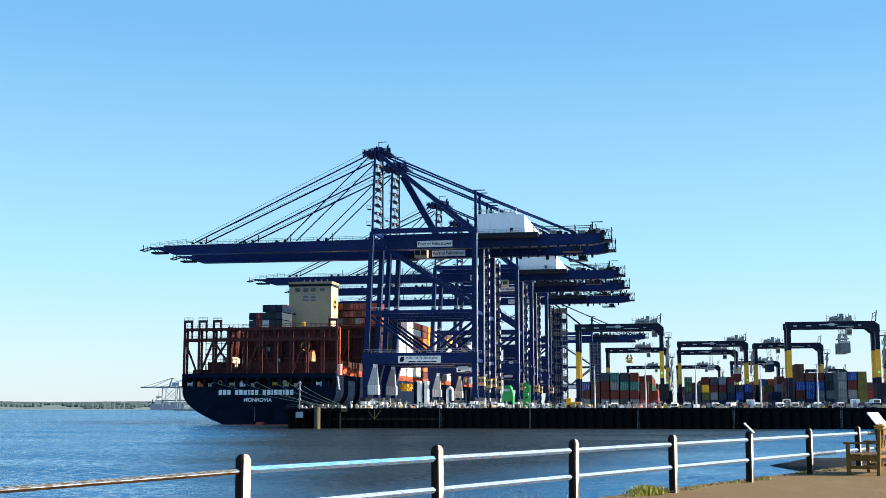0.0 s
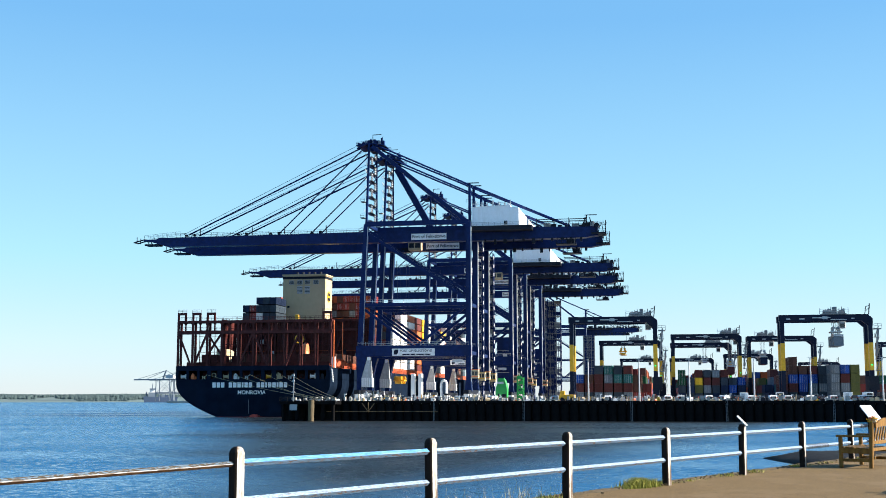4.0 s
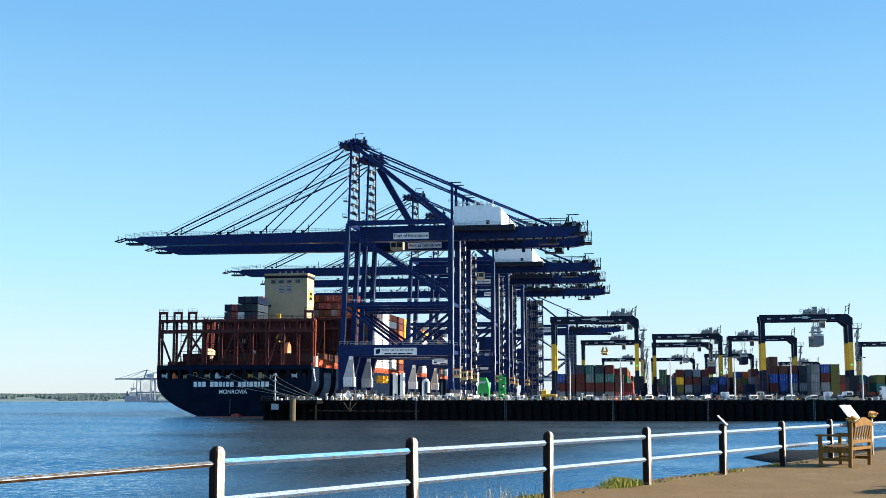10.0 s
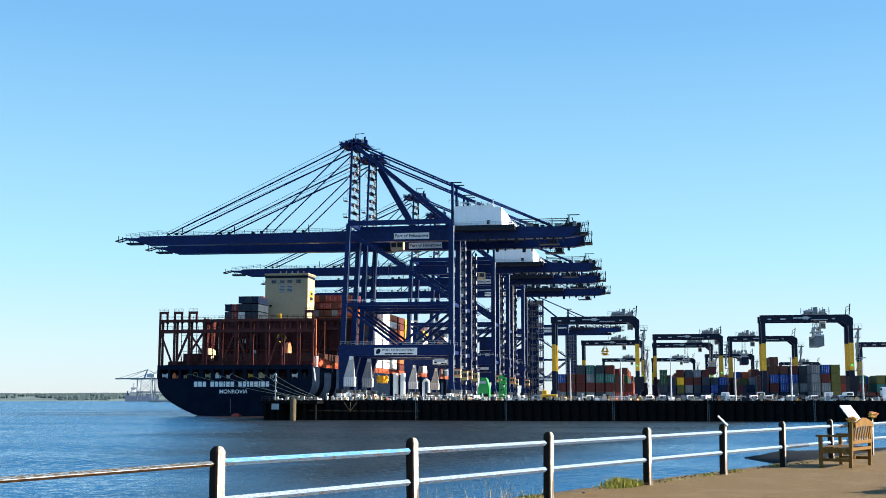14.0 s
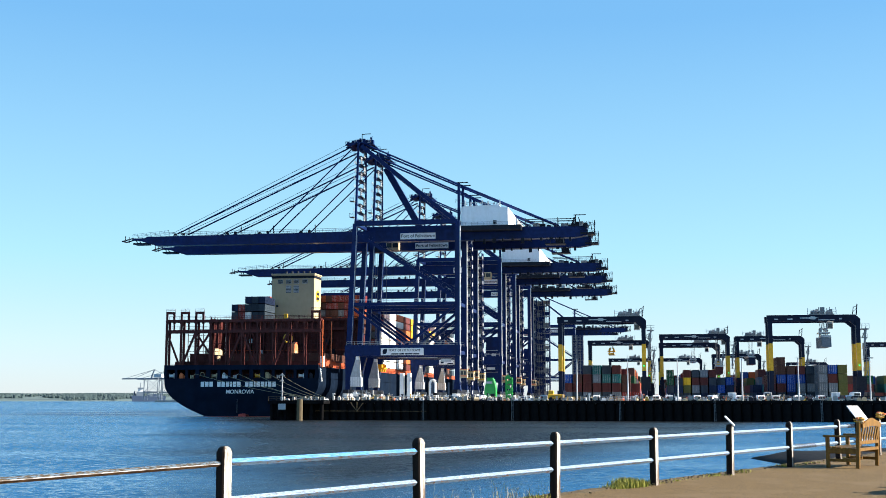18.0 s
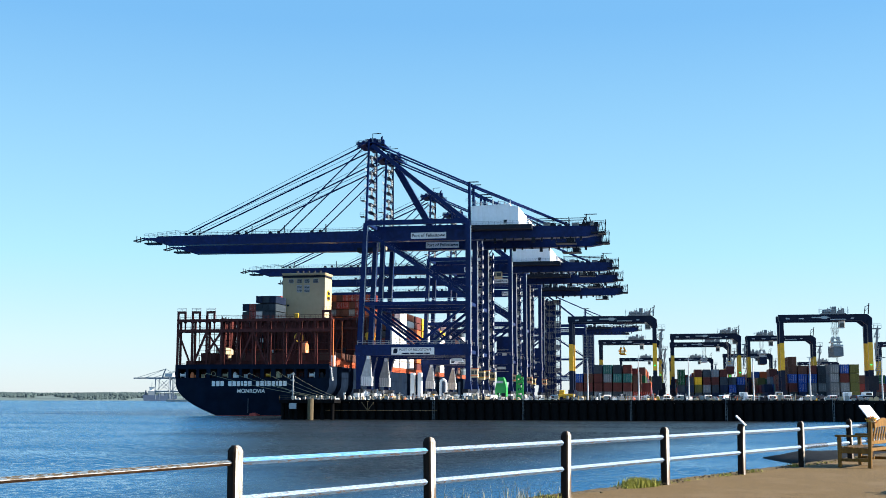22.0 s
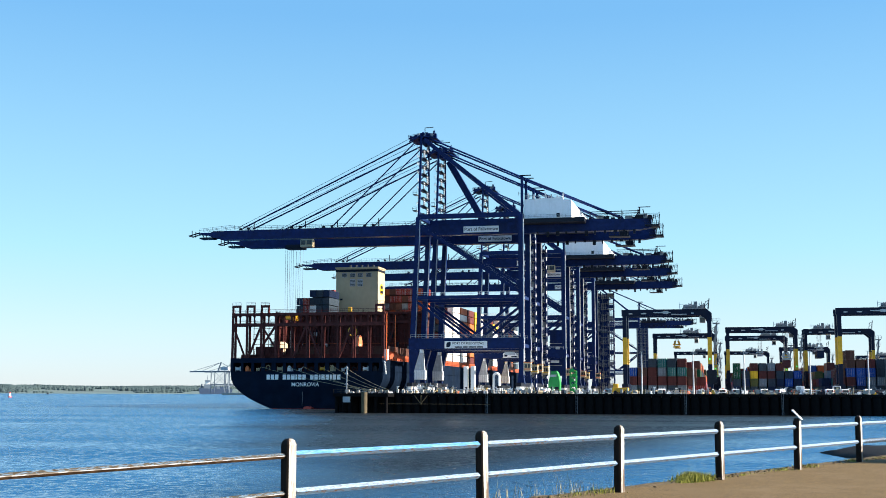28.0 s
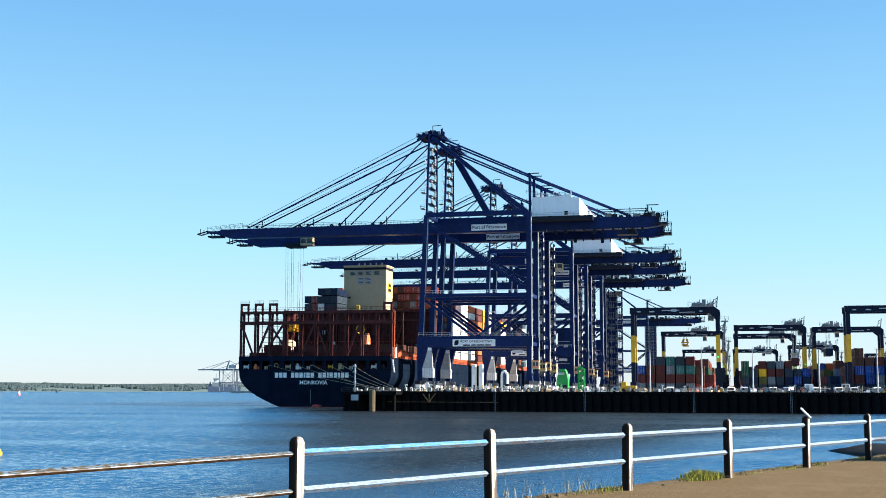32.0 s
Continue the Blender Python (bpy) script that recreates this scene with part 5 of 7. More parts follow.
def joined_containers(name, items, label):
    """Far stacks, joined: items of kind, x, y, z, length."""
    kinds = list(CM)
    verts, faces, mats = [], [], []
    for kind, x, y, z, length in items:
        b0 = len(verts)
        x0, x1, y1, z1 = x - CW / 2, x + CW / 2, y + length, z + CH - 0.1
        verts += [(x0, y, z), (x1, y, z), (x1, y1, z), (x0, y1, z), (x0, y, z1), (x1, y, z1), (x1, y1, z1), (x0, y1, z1)]
        faces += [tuple(b0 + i for i in f) for f in ((0, 3, 2, 1), (4, 5, 6, 7), (0, 1, 5, 4), (1, 2, 6, 5), (2, 3, 7, 6), (3, 0, 4, 7))]
        mats += [kinds.index(kind)] * 6
    me = bpy.data.meshes.new(name)
    me.from_pydata(verts, [], faces)
    for k in kinds:
        me.materials.append(CM[k])
    me.polygons.foreach_set("material_index", mats)
    return tagged(new(name, me), label, "containers", kind="stuff")


LANES = (-23.4, 3.8, 30.6, 57.4, 84.2)
PITCH = 2.82
# front stacks of the yard: per lane the distance, then for each row its colours from the ground up
FRONT = {
    0: (362.0, ("grey maroon blue", "slate maroon brown", "grey maroon maroon slate", "grey maroon grey teal", "slate maroon teal slate", "grey maroon teal maroon")),
    1: (424.0, ("navy slate green green", "slate navy slate", "slate olive yellow maroon", "slate grey maroon slate", "navy slate maroon grey", "slate navy slate maroon", "navy blue slate", "slate navy blue")),
    2: (376.0, ("slate maroon brown", "slate maroon blue brown brown", "navy blue blue brown", "grey grey blue maroon", "slate grey slate slate", "slate navy slate slate")),
}
random.seed(21)
for lane, (y, rows) in FRONT.items():
    for r, stack in enumerate(rows):
        for k, kind in enumerate(stack.split()):
            container(kind, pose(LANES[lane] + (-2.0, 1.2, 3.5)[lane] + r * PITCH, y + random.uniform(-0.08, 0.08), QUAY + k * CH), group="yard stacks, lane %s" % "abc"[lane])
# pale stack beside the loaded gantry
for r, stack in enumerate(("grey grey grey grey", "slate grey maroon blue", "olive olive olive olive")):
    for k, kind in enumerate(stack.split()):
        container(kind, pose(LANES[2] + 17.0 + r * 2.75, 366.0, QUAY + k * CH), group="yard stacks, lane c")
for k in range(5):
    container(("red", "brown", "brown", "red", "maroon")[k], pose(LANES[0] + 14.8 + (k // 3) * 2.7, 366.0 + (k // 3) * 6, QUAY + (k % 3) * CH), group="yard stacks, lane a")
items = []
kinds = ["maroon", "brown", "slate", "navy", "blue", "grey", "green", "teal", "olive", "red", "orange"]
for lane, x0 in enumerate(LANES):
    y = 378 if lane == 0 else (440 if lane == 1 else 392)
    while y < 860:
        for r in range(6):
            for k in range(random.randint(1, 4) if lane < 3 else random.randint(0, 3)):
                items.append((random.choice(kinds), x0 + 1.5 + r * PITCH, y, QUAY + k * CH, CL))
        y += 13.4
joined_containers("yard_stacks", items, "long rows of mixed shipping containers stacked in the yard")

# on the ship: aft bay behind the lashing bridge, then bays ahead
random.seed(33)
TIER, BASE = 2.85, DECK + 2.1
aft_kinds = ["maroon", "maroon", "brown", "maroon", "maroon", "brown"]
for bay in (8.0, 22.5):
    for r in range(2, 20):
        if r in ((4, 5, 6) if bay < 10 else (2, 3)):
            continue
        for k in range(1):
            container(random.choice(aft_kinds), pose(SX - 23.9 + r * 2.52, SY + bay, BASE + k * CH), where="lashed on the ship's deck", group="containers on the ship", doors=False)
part("hatch_cover", box(B(), -24.6, 24.6, 7.0, 35.5, DECK, BASE), M["lashing"], ship)
part("hatch_cover", box(B(), -24.6, 24.6, 39, 73, DECK, BASE), M["lashing"], ship)
part("hatch_cover", box(B(), -24.6, 24.6, 88, LONG - 70, DECK, BASE), M["lashing"], ship)
items = []
# tall port-side stack beside the funnel casing
for r in range(5):
    top = (8, 8, 9, 9, 9)[r]
    for k in range(top):
        kind = (("white", "red", "red") if r == 1 else ("white", "white", "slate", "navy"))[k - 5] if r in (1, 2) and k > 4 else random.choice(("slate", "slate", "navy", "slate", "teal"))
        if k > 4:
            container(kind, pose(SX - 22.9 + r * 2.57, SY + 58, BASE + k * TIER), where="on the ship's deck", group="containers on the ship")
        else:
            items.append((kind, SX - 22.9 + r * 2.57, SY + 58, BASE + k * TIER, CL))
for r in range(7, 20):
    for k in range(6 if r < 18 else 5):
        kind = random.choice(("maroon", "brown", "brown", "grey", "slate", "grey", "red"))
        container(kind, pose(SX - 23.9 + r * 2.52, SY + 58, BASE + k * TIER), where="on the ship's deck", group="containers on the ship", doors=False)
SIDE = ("white white", "white white", "white orange", "maroon orange", "yellow yellow", "white white", "slate brown", "white yellow", "orange white", "slate white", "brown orange", "white slate")
for bay in range(12):
    y = SY + 91 + bay * 14.6
    for r in range(20):
        x = SX - 23.9 + r * 2.52
        n = (10 if bay == 0 else 8) - (1 if random.random() < 0.2 else 0)
        if r > 16 and bay == 0:
            n = 6
        for k in range(n):
            if r == 19:
                kind = random.choice(SIDE[bay].split())
            elif bay == 0 and k > 5:
                kind = random.choice(("red", "orange", "brown", "red") if k > 7 else ("orange", "brown", "grey", "red"))
            else:
                kind = random.choice(("slate", "navy", "slate", "maroon", "brown", "red", "grey"))
            if bay == 0 and k > 4 and r > 9:
                container(kind, pose(x, y, BASE + k * TIER), where="on the ship's deck", group="containers on the ship")
            else:
                items.append((kind, x, y, BASE + k * TIER, CL))
joined_containers("ship_stacks", items, "tall mixed container stacks on the ship's deck")


# ---- rubber-tyred gantries in the yard ----
def yard_gantry(at, label):
    g = thing("yard_gantry", label, "gantry crane", "rubber-tyred gantries", at)
    W_, H_, D_ = 23.0, 23.2, 7.0
    nd = M["navy_dark"]
    for x in (0.0, W_):
        for y in (0.0, D_):
            s = 0.0 if x == 0 else 0.5
            part("leg_foot", beam(B(), (x, y, 2.0), (x, y, 8.2), 1.1, 1.7), nd, g)
            part("leg_middle", beam(B(), (x, y, 8.2), (x, y, 15.6), 1.1, 1.75), M["yellow"], g, "yellow leg section")
            part("leg_top", beam(B(), (x, y, 15.6), (x, y, H_ - 1.6), 1.1, 1.8), nd, g)
        part("sill_beam", box(B(), x - 0.8, x + 0.8, -2.2, D_ + 2.2, 1.5, 2.8), nd, g)
        for y in (-1.4, 0.6, D_ - 0.6, D_ + 1.4):
            part("wheel", rod(B(), (x - 0.35, y, 0.75), (x + 0.35, y, 0.75), 0.75, 14), M["dark"], g)
    for y in (0.0, D_):
        part("girder", prism(B(), ((-0.8, H_ - 1.65), (W_ - 2.2, H_ - 1.65), (W_ - 0.7, H_ - 2.9), (W_ + 0.7, H_ - 2.9), (W_ + 0.7, H_ - 1.0), (W_ - 0.6, H_ + 0.1), (-0.8, H_ + 0.1)), y - 0.6, y + 0.6), nd, g)
    for x0, x1, z, h in ((1.2, 2.2, H_ - 1.2, 0.35), (4.6, 6.0, H_ - 1.2, 0.35), (18.2, 19.0, H_ - 1.2, 0.35), (12.8, 17.0, H_ - 1.4, 0.22)):
        part("number_plate", box(B(), x0, x1, -0.66, -0.61, z, z + h), M["grey"], g)
    part("maker_mark", prism(B(), ((8.0, H_ - 0.91), (10.4, H_ - 0.91), (10.8, H_ - 1.16), (11.9, H_ - 1.16), (12.2, H_ - 0.84), (13.0, H_ - 0.74), (12.2, H_ - 0.60), (11.8, H_ - 0.35), (10.8, H_ - 0.35), (10.4, H_ - 0.60), (8.0, H_ - 0.60)),
                             -0.68, -0.61), M["steel"], g)
    tro = part("trolley", box(B(), 10.6, 17.0, -0.8, D_ + 0.8, H_ + 0.1, H_ + 0.4), M["shoe"], g, "grey trolley with winches and railings")
    for x, w_, h_ in ((11.2, 0.7, 0.9), (12.3, 0.9, 1.3), (15.4, 0.9, 1.0), (16.3, 0.5, 1.4)):
        part("drive_box", box(B(), x, x + w_, 1.2, 3.0, H_ + 0.4, H_ + 0.4 + h_), M["shoe"], tro)
    for k in range(9):
        part("stanchion", beam(B(), (10.9 + 0.72 * k, 0.3 + 0.5 * (k % 2), H_ + 0.4), (11.0 + 0.7 * k, 0.3, H_ + 1.2 + 0.35 * (k * 5 % 4)), 0.16), M["shoe"], tro)
    for k in range(3):
        part("motor", box(B(), 11.6 + 1.6 * k, 12.5 + 1.6 * k, -0.2, 0.5, H_ + 0.5, H_ + 1.0 + 0.3 * (k % 2)), M["shoe"], tro)
    part("winch", rod(B(), (11.0, 0.6, H_ + 0.95), (13.2, 0.6, H_ + 0.95), 0.42, 8), M["shoe"], tro)
    part("control_cabinet", box(B(), 13.7, 14.7, 1.0, 3.0, H_ + 0.5, H_ + 2.3), M["shoe"], tro)
    t = B()
    railing(t, (9.9, -0.8, H_ + 0.3), (17.6, -0.8, H_ + 0.3), 1.1, 1.3, 0.04)
    beam(t, (10.0, -0.8, H_), (10.0, -0.8, H_ + 1.9), 0.1)
    beam(t, (17.4, -0.8, H_), (17.4, -0.8, H_ + 2.1), 0.1)
    part("trolley_railing", t, M["steel"], tro)
    cabin = part("cabin", bevelled(box(B(), 15.2, 16.8, 0.6, 2.4, H_ - 3.6, H_ - 1.6), 0.12, 1), M["grey"], g, "pale grey hanging operator cabin")
    part("cabin_pane", box(B(), 15.4, 16.6, 0.55, 0.6, H_ - 3.4, H_ - 2.3), M["glass"], cabin)
    t = B()
    beam(t, (W_ - 0.2, 0, H_), (W_ + 0.1, 0, H_ + 3.0), 0.25)
    beam(t, (W_ - 1.2, 0, H_), (W_ - 0.9, 0, H_ + 2.2), 0.18)
    beam(t, (W_ - 1.0, 0, H_ + 2.1), (W_ + 0.1, 0, H_ + 2.5), 0.16)
    beam(t, (W_ - 1.1, 0, H_ + 0.8), (W_ - 0.1, 0, H_ + 1.8), 0.12)
    part("corner_mast", t, M["dark"], g)
    t = B()
    for k, z in enumerate((5.0, 8.0, 11.0, 14.0, 17.0)):
        box(t, W_ + 1.0, W_ + 2.4, -0.6, 1.2, z, z + 0.15)
        railing(t, (W_ + 1.0, -0.6, z), (W_ + 2.4, -0.6, z), 1.1, 0.7, 0.04)
        beam(t, (W_ + 1.2, 0.2, z), (W_ + 2.2, 0.2, z + 3.0), 0.4, 0.2)
    box(t, W_ + 0.9, W_ + 2.8, -0.8, 1.4, 19.2, 19.5)
    railing(t, (W_ + 0.9, -0.8, 19.5), (W_ + 2.9, -0.8, 19.5), 1.2, 0.7, 0.05)
    beam(t, (W_ + 2.0, -0.5, 19.2), (W_ + 1.2, -0.5, 12.0), 0.35, 0.5)
    part("access_ladder", t, M["shoe"], g)
    part("power_pack", box(B(), W_ - 0.9, W_ + 1.7, -1.0, D_ * 0.6, 2.8, 6.6), M["dark"], g, "dark generator housing on the sill")
    part("signal_light", box(B(), W_ - 0.25, W_ + 0.15, -1.15, -0.96, 9.45, 9.75), M["signal"], g, "small lit green signal")
    return g


def hanging_spreader(g, x, drop, kind, with_box=True):
    paint = M["yellow"] if kind == "yellow" else M["steel"]
    s = part("spreader", box(B(), -1.0, 1.0, 1.4, 5.6, 0.0, 0.5), paint, g, "yellow spreader on hoist ropes" if kind == "yellow" else "grey spreader on hoist ropes")
    s.matrix_basis = pose(x, 0, drop)
    t = B()
    for xx in (-0.9, 0.9):
        for y in (2.0, 5.0):
            beam(t, (xx, y, 0.4), (xx * 0.6, y, 2.2), 0.26)
            rod(t, (xx * 0.7, y, 2.2), (xx * 0.7, y + 0.3, 2.2), 0.4, 10)
    box(t, -1.5, 1.5, 1.2, 5.8, 0.9, 1.25)
    for xx in (-1.2, 0.7):
        box(t, xx, xx + 0.5, 2.6, 4.2, 1.25, 1.9)
    box(t, -0.9, 0.9, -2.4, 9.6, -0.2, 0.12)
    box(t, -1.2, 1.2, -2.6, -2.2, -0.25, 0.2)
    box(t, -1.2, 1.2, 9.4, 9.8, -0.25, 0.2)
    part("head_block", t, paint, s)
    r = B()
    up = 5.2 if g is gantries[6] else 23.3 - drop
    for xx, dx in ((-0.5, -1.2), (0.5, 1.0), (-0.2, -0.6), (0.3, 0.5)):
        rod(r, (xx, 2.2, 2.4), (xx + dx * 0.4, 2.2, up), 0.03, 4)
        rod(r, (xx, 5.0, 2.4), (xx + dx * 0.4, 5.0, up), 0.03, 4)
    part("hoist_ropes", r, M["rope"], s)
    if with_box:
        b_ = new("load", BODY[kind])
        b_.parent, b_.matrix_basis = s, pose(0, -2.5, -2.85)
        b_["label"] = "grey container carried by the spreader"
    return s


sig = bpy.data.materials.new("green_signal")
sig.use_nodes = True
sig.node_tree.nodes["Principled BSDF"].inputs["Base Color"].default_value = (0.02, 0.6, 0.2, 1)
sig.node_tree.nodes["Principled BSDF"].inputs["Emission Color"].default_value = (0.02, 1.0, 0.3, 1)
sig.node_tree.nodes["Principled BSDF"].inputs["Emission Strength"].default_value = 0.5
M["signal"] = sig
GANTRIES = ((-26.0, 342.0), (-25.2, 483.0), (-25.2, 700.0), (2.4, 440.0), (2.4, 508.0), (2.4, 700.0), (31.2, 344.0), (29.8, 458.0), (29.6, 640.0), (84.8, 515.0), (82.0, 790.0))
g0 = yard_gantry(pose(*GANTRIES[0], QUAY), "navy rubber-tyred yard gantry with yellow leg sections over container stacks")
gantries = [g0] + [copy_thing(g0, pose(x, y, QUAY)) for x, y in GANTRIES[1:]]
for g, dx in ((0, 5.2), (3, 5.6), (7, -8.0), (4, 2.5), (9, 3.0)):
    for ob in gantries[g].children:
        if ob.name.startswith(("trolley", "cabin")):
            ob.matrix_basis = pose(dx, 0, 0) @ ob.matrix_basis
loaded = hanging_spreader(gantries[6], 14.5, 17.6, "grey")
hanging_spreader(gantries[7], 4.9, 15.8, "navy")
hanging_spreader(gantries[3], 19.7, 12.0, "maroon")
hanging_spreader(gantries[1], 8.4, 18.0, "yellow", False)
hanging_spreader(gantries[4], 13.0, 15.5, "grey", False)
r = B()
for xx in (-0.9, -0.3, 0.4, 0.9):
    rod(r, (14.5 + xx, 2.2, 23.4), (14.5 + xx * 0.6, 2.2, 18.0), 0.04, 4)
    rod(r, (14.5 + xx, 5.0, 23.4), (14.5 + xx * 0.6, 5.0, 18.0), 0.04, 4)
part("upper_ropes", r, M["rope"], gantries[6])


# ---- quay wall, dolphin and clutter on the quay ----
pile = B()
n = 10
rings = []
for z, k in ((-2, 1.0), (2.0, 1.0), (4.2, 1.0), (4.56, 0.98)):
    rings.append([pile.verts.new((1.18 * k * math.sin(math.pi * (i / n - 0.5)), -1.0 * k * math.cos(math.pi * (i / n - 0.5)), z)) for i in range(n + 1)])
for lo, hi in zip(rings, rings[1:]):
    for i in range(n):
        pile.faces.new((lo[i], lo[i + 1], hi[i + 1], hi[i]))
pile.faces.new(rings[-1])
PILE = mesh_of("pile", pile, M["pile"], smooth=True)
wall = thing("quay_wall", "near-black cylinder pile wall of the quay", "quay wall", at=pose(0, EDGE_Y, 0), kind="structure")
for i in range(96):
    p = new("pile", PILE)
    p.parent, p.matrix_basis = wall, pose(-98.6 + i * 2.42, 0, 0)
# near-black sheet behind the piles keeps the gaps between them dark
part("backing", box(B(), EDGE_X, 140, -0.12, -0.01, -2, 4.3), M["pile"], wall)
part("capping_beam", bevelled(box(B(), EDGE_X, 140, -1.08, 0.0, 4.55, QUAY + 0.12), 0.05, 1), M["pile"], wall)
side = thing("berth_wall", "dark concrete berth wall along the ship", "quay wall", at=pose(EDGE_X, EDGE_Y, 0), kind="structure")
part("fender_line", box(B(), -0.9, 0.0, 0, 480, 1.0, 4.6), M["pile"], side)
random.seed(8)
t = B()
for i in range(150):
    x = EDGE_X + 2 + i * 1.6
    if random.random() < 0.75:
        w = random.uniform(0.3, 1.1)
        box(t, x, x + w, -0.3 + random.uniform(0, 0.5), 0.9, QUAY + 0.25, QUAY + random.uniform(0.5, 1.25))
solid("edge_blocks", t, M["concrete"], "row of pale concrete kerb blocks and bollards", "blocks", kind="stuff").matrix_basis = pose(0, EDGE_Y, 0)
ladder = B()
for x in (-0.2, 0.2):
    rod(ladder, (x, 0, -0.6), (x, 0, QUAY + 1.1), 0.05, 5)
for k in range(17):
    rod(ladder, (-0.2, 0, -0.4 + k * 0.36), (0.2, 0, -0.4 + k * 0.36), 0.03, 4)
LADDER = mesh_of("ladder", ladder, M["shoe"])
for x in (-36.5, -9.0, 14.6, 40.4, 61.0, -60.0):
    lad = new("ladder", LADDER)
    lad.parent, lad.matrix_basis = wall, pose(x, -1.05, 0)
    lad["label"] = "pale steel ladder"

rnd = random.Random(77)
for name, mat, n, label in (("white_fittings", "white", 130, "scatter of white posts, boxes and barriers on the quay apron"), ("grey_fittings", "grey", 110, "scatter of grey bins and bollards on the quay apron"),
                            ("cream_fittings", "cream", 130, "scatter of cream boxes and hoses on the quay apron"),
                            ("dark_fittings", "dark", 300, "scatter of dark gear on the quay apron"), ("yellow_fittings", "yellow", 26, "scatter of yellow posts and barriers on the quay apron"),
                            ("orange_fittings", "orange", 22, "scatter of orange cones and barriers on the quay apron")):
    t = B()
    for k in range(n):
        x, y = rnd.uniform(EDGE_X + 2 if mat in ("grey", "dark") else -88, 64), rnd.uniform(1.5, 12) if k % 2 else rnd.uniform(15, 60)
        kind = rnd.random()
        if kind < 0.4:
            h = rnd.uniform(0.7, 2.0)
            w = rnd.uniform(0.12, 0.25)
            beam(t, (x, y, QUAY), (x + rnd.gauss(0, 0.15), y, QUAY + h), w)
            if k % 3 == 0:
                box(t, x - 0.3, x + 0.3, y - 0.2, y + 0.2, QUAY + h - 0.3, QUAY + h)
        elif kind < 0.62:
            w, d, h = rnd.uniform(0.4, 1.5), rnd.uniform(0.5, 1.0), rnd.uniform(0.4, 1.2)
            prism(t, ((x, QUAY), (x + w, QUAY), (x + w * 0.9, QUAY + h * 0.8), (x + w * 0.5, QUAY + h), (x + w * 0.1, QUAY + h * 0.7)), y, y + d)
        elif kind < 0.8:
            r_ = rnd.uniform(0.25, 0.6)
            rod(t, (x, y, QUAY + r_), (x + rnd.uniform(0.3, 1.2), y + 0.3, QUAY + r_), r_, 8)
        else:
            railing(t, (x, y, QUAY), (x + rnd.uniform(2, 5), y, QUAY), 1.1, 1.0, 0.05)
    solid(name, t, M[mat], label, "quay gear", kind="stuff").matrix_basis = pose(0, EDGE_Y, 0)

t = B()
for k in range(70):
    x, y = rnd.choice((-97.3, -97.3, -62.1)) + rnd.gauss(0, 2.2), rnd.choice((385, 399, 410, 425, 493, 507)) + rnd.uniform(-5, 5)
    h = rnd.uniform(1.2, 3.6)
    beam(t, (x, y, QUAY), (x + rnd.gauss(0, 0.3), y, QUAY + h), rnd.uniform(0.15, 0.5))
    if k % 2:
        beam(t, (x - rnd.uniform(0.4, 1.4), y, QUAY + h * 0.7), (x + rnd.uniform(0.4, 1.4), y, QUAY + h * 0.75), 0.25)
solid("rail_gear", t, M["white"], "white brackets, pins and cable gear round the crane bogies", "crane gear", kind="stuff")

# corner dolphin platform
dol = thing("mooring_platform", "concrete mooring platform on piles at the quay corner", "jetty", at=pose(-93.0, 309.5, 0))
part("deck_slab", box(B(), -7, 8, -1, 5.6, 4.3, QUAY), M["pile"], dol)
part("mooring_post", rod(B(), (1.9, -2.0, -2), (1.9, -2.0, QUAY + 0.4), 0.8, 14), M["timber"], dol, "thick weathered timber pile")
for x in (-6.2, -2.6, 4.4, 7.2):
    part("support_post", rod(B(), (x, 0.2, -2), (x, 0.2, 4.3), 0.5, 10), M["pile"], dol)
part("white_board", box(B(), -4.2, -2.2, -1.15, -1.02, 2.8, 4.3), M["grey"], dol, "pale board on the platform's face")
part("railing", railing(B(), (-7, -0.8, QUAY), (8, -0.8, QUAY), 1.1, 1.9, 0.04), M["timber"], dol)
t = B()
beam(t, (-3.8, 0.8, QUAY), (-3.8, 0.8, QUAY + 7.2), 0.22)
for z in (2.4, 5.2, 6.7):
    box(t, -4.15, -3.55, 0.6, 1.0, QUAY + z, QUAY + z + 0.3)
    beam(t, (-4.5, 0.8, QUAY + z - 0.1), (-3.2, 0.8, QUAY + z - 0.1), 0.1)
part("light_mast", t, M["grey"], dol, "grey mast with lamp housings")
part("low_pipe", rod(B(), (4, 4.9, 2.4), (34, 4.9, 2.4), 0.07, 6), M["timber"], dol)
t = B()
beam(t, (13.8, 4.6, 4.6), (15.5, 4.6, 2.4), 0.16)
beam(t, (17.2, 4.6, 4.6), (15.5, 4.6, 2.4), 0.16)
beam(t, (15.5, 4.6, 2.2), (15.5, 4.6, 4.8), 0.16)
part("fender_frame", t, M["timber"], dol)

# mooring lines from the stern to the quay corner
LINES = ((-15.0, -90.0), (-6.0, -89.0), (-0.5, -91.5), (5.0, -88.0), (9.5, -86.5), (13.0, -85.0))
for x0, x1 in LINES:
    a, b = Vector((SX + x0, SY - 0.2, 13.4)), Vector((x1, 313.0, QUAY + 0.6))
    t = B()
    prev = a
    for k in range(1, 9):
        f = k / 8
        p = a.lerp(b, f) - Vector((0, 0, 2.4 * f * (1 - f)))
        rod(t, prev, p, 0.055, 5)
        prev = p
    solid("mooring_line", t, M["straw"], "pale slack mooring line from stern to quay", "rope", "mooring lines")

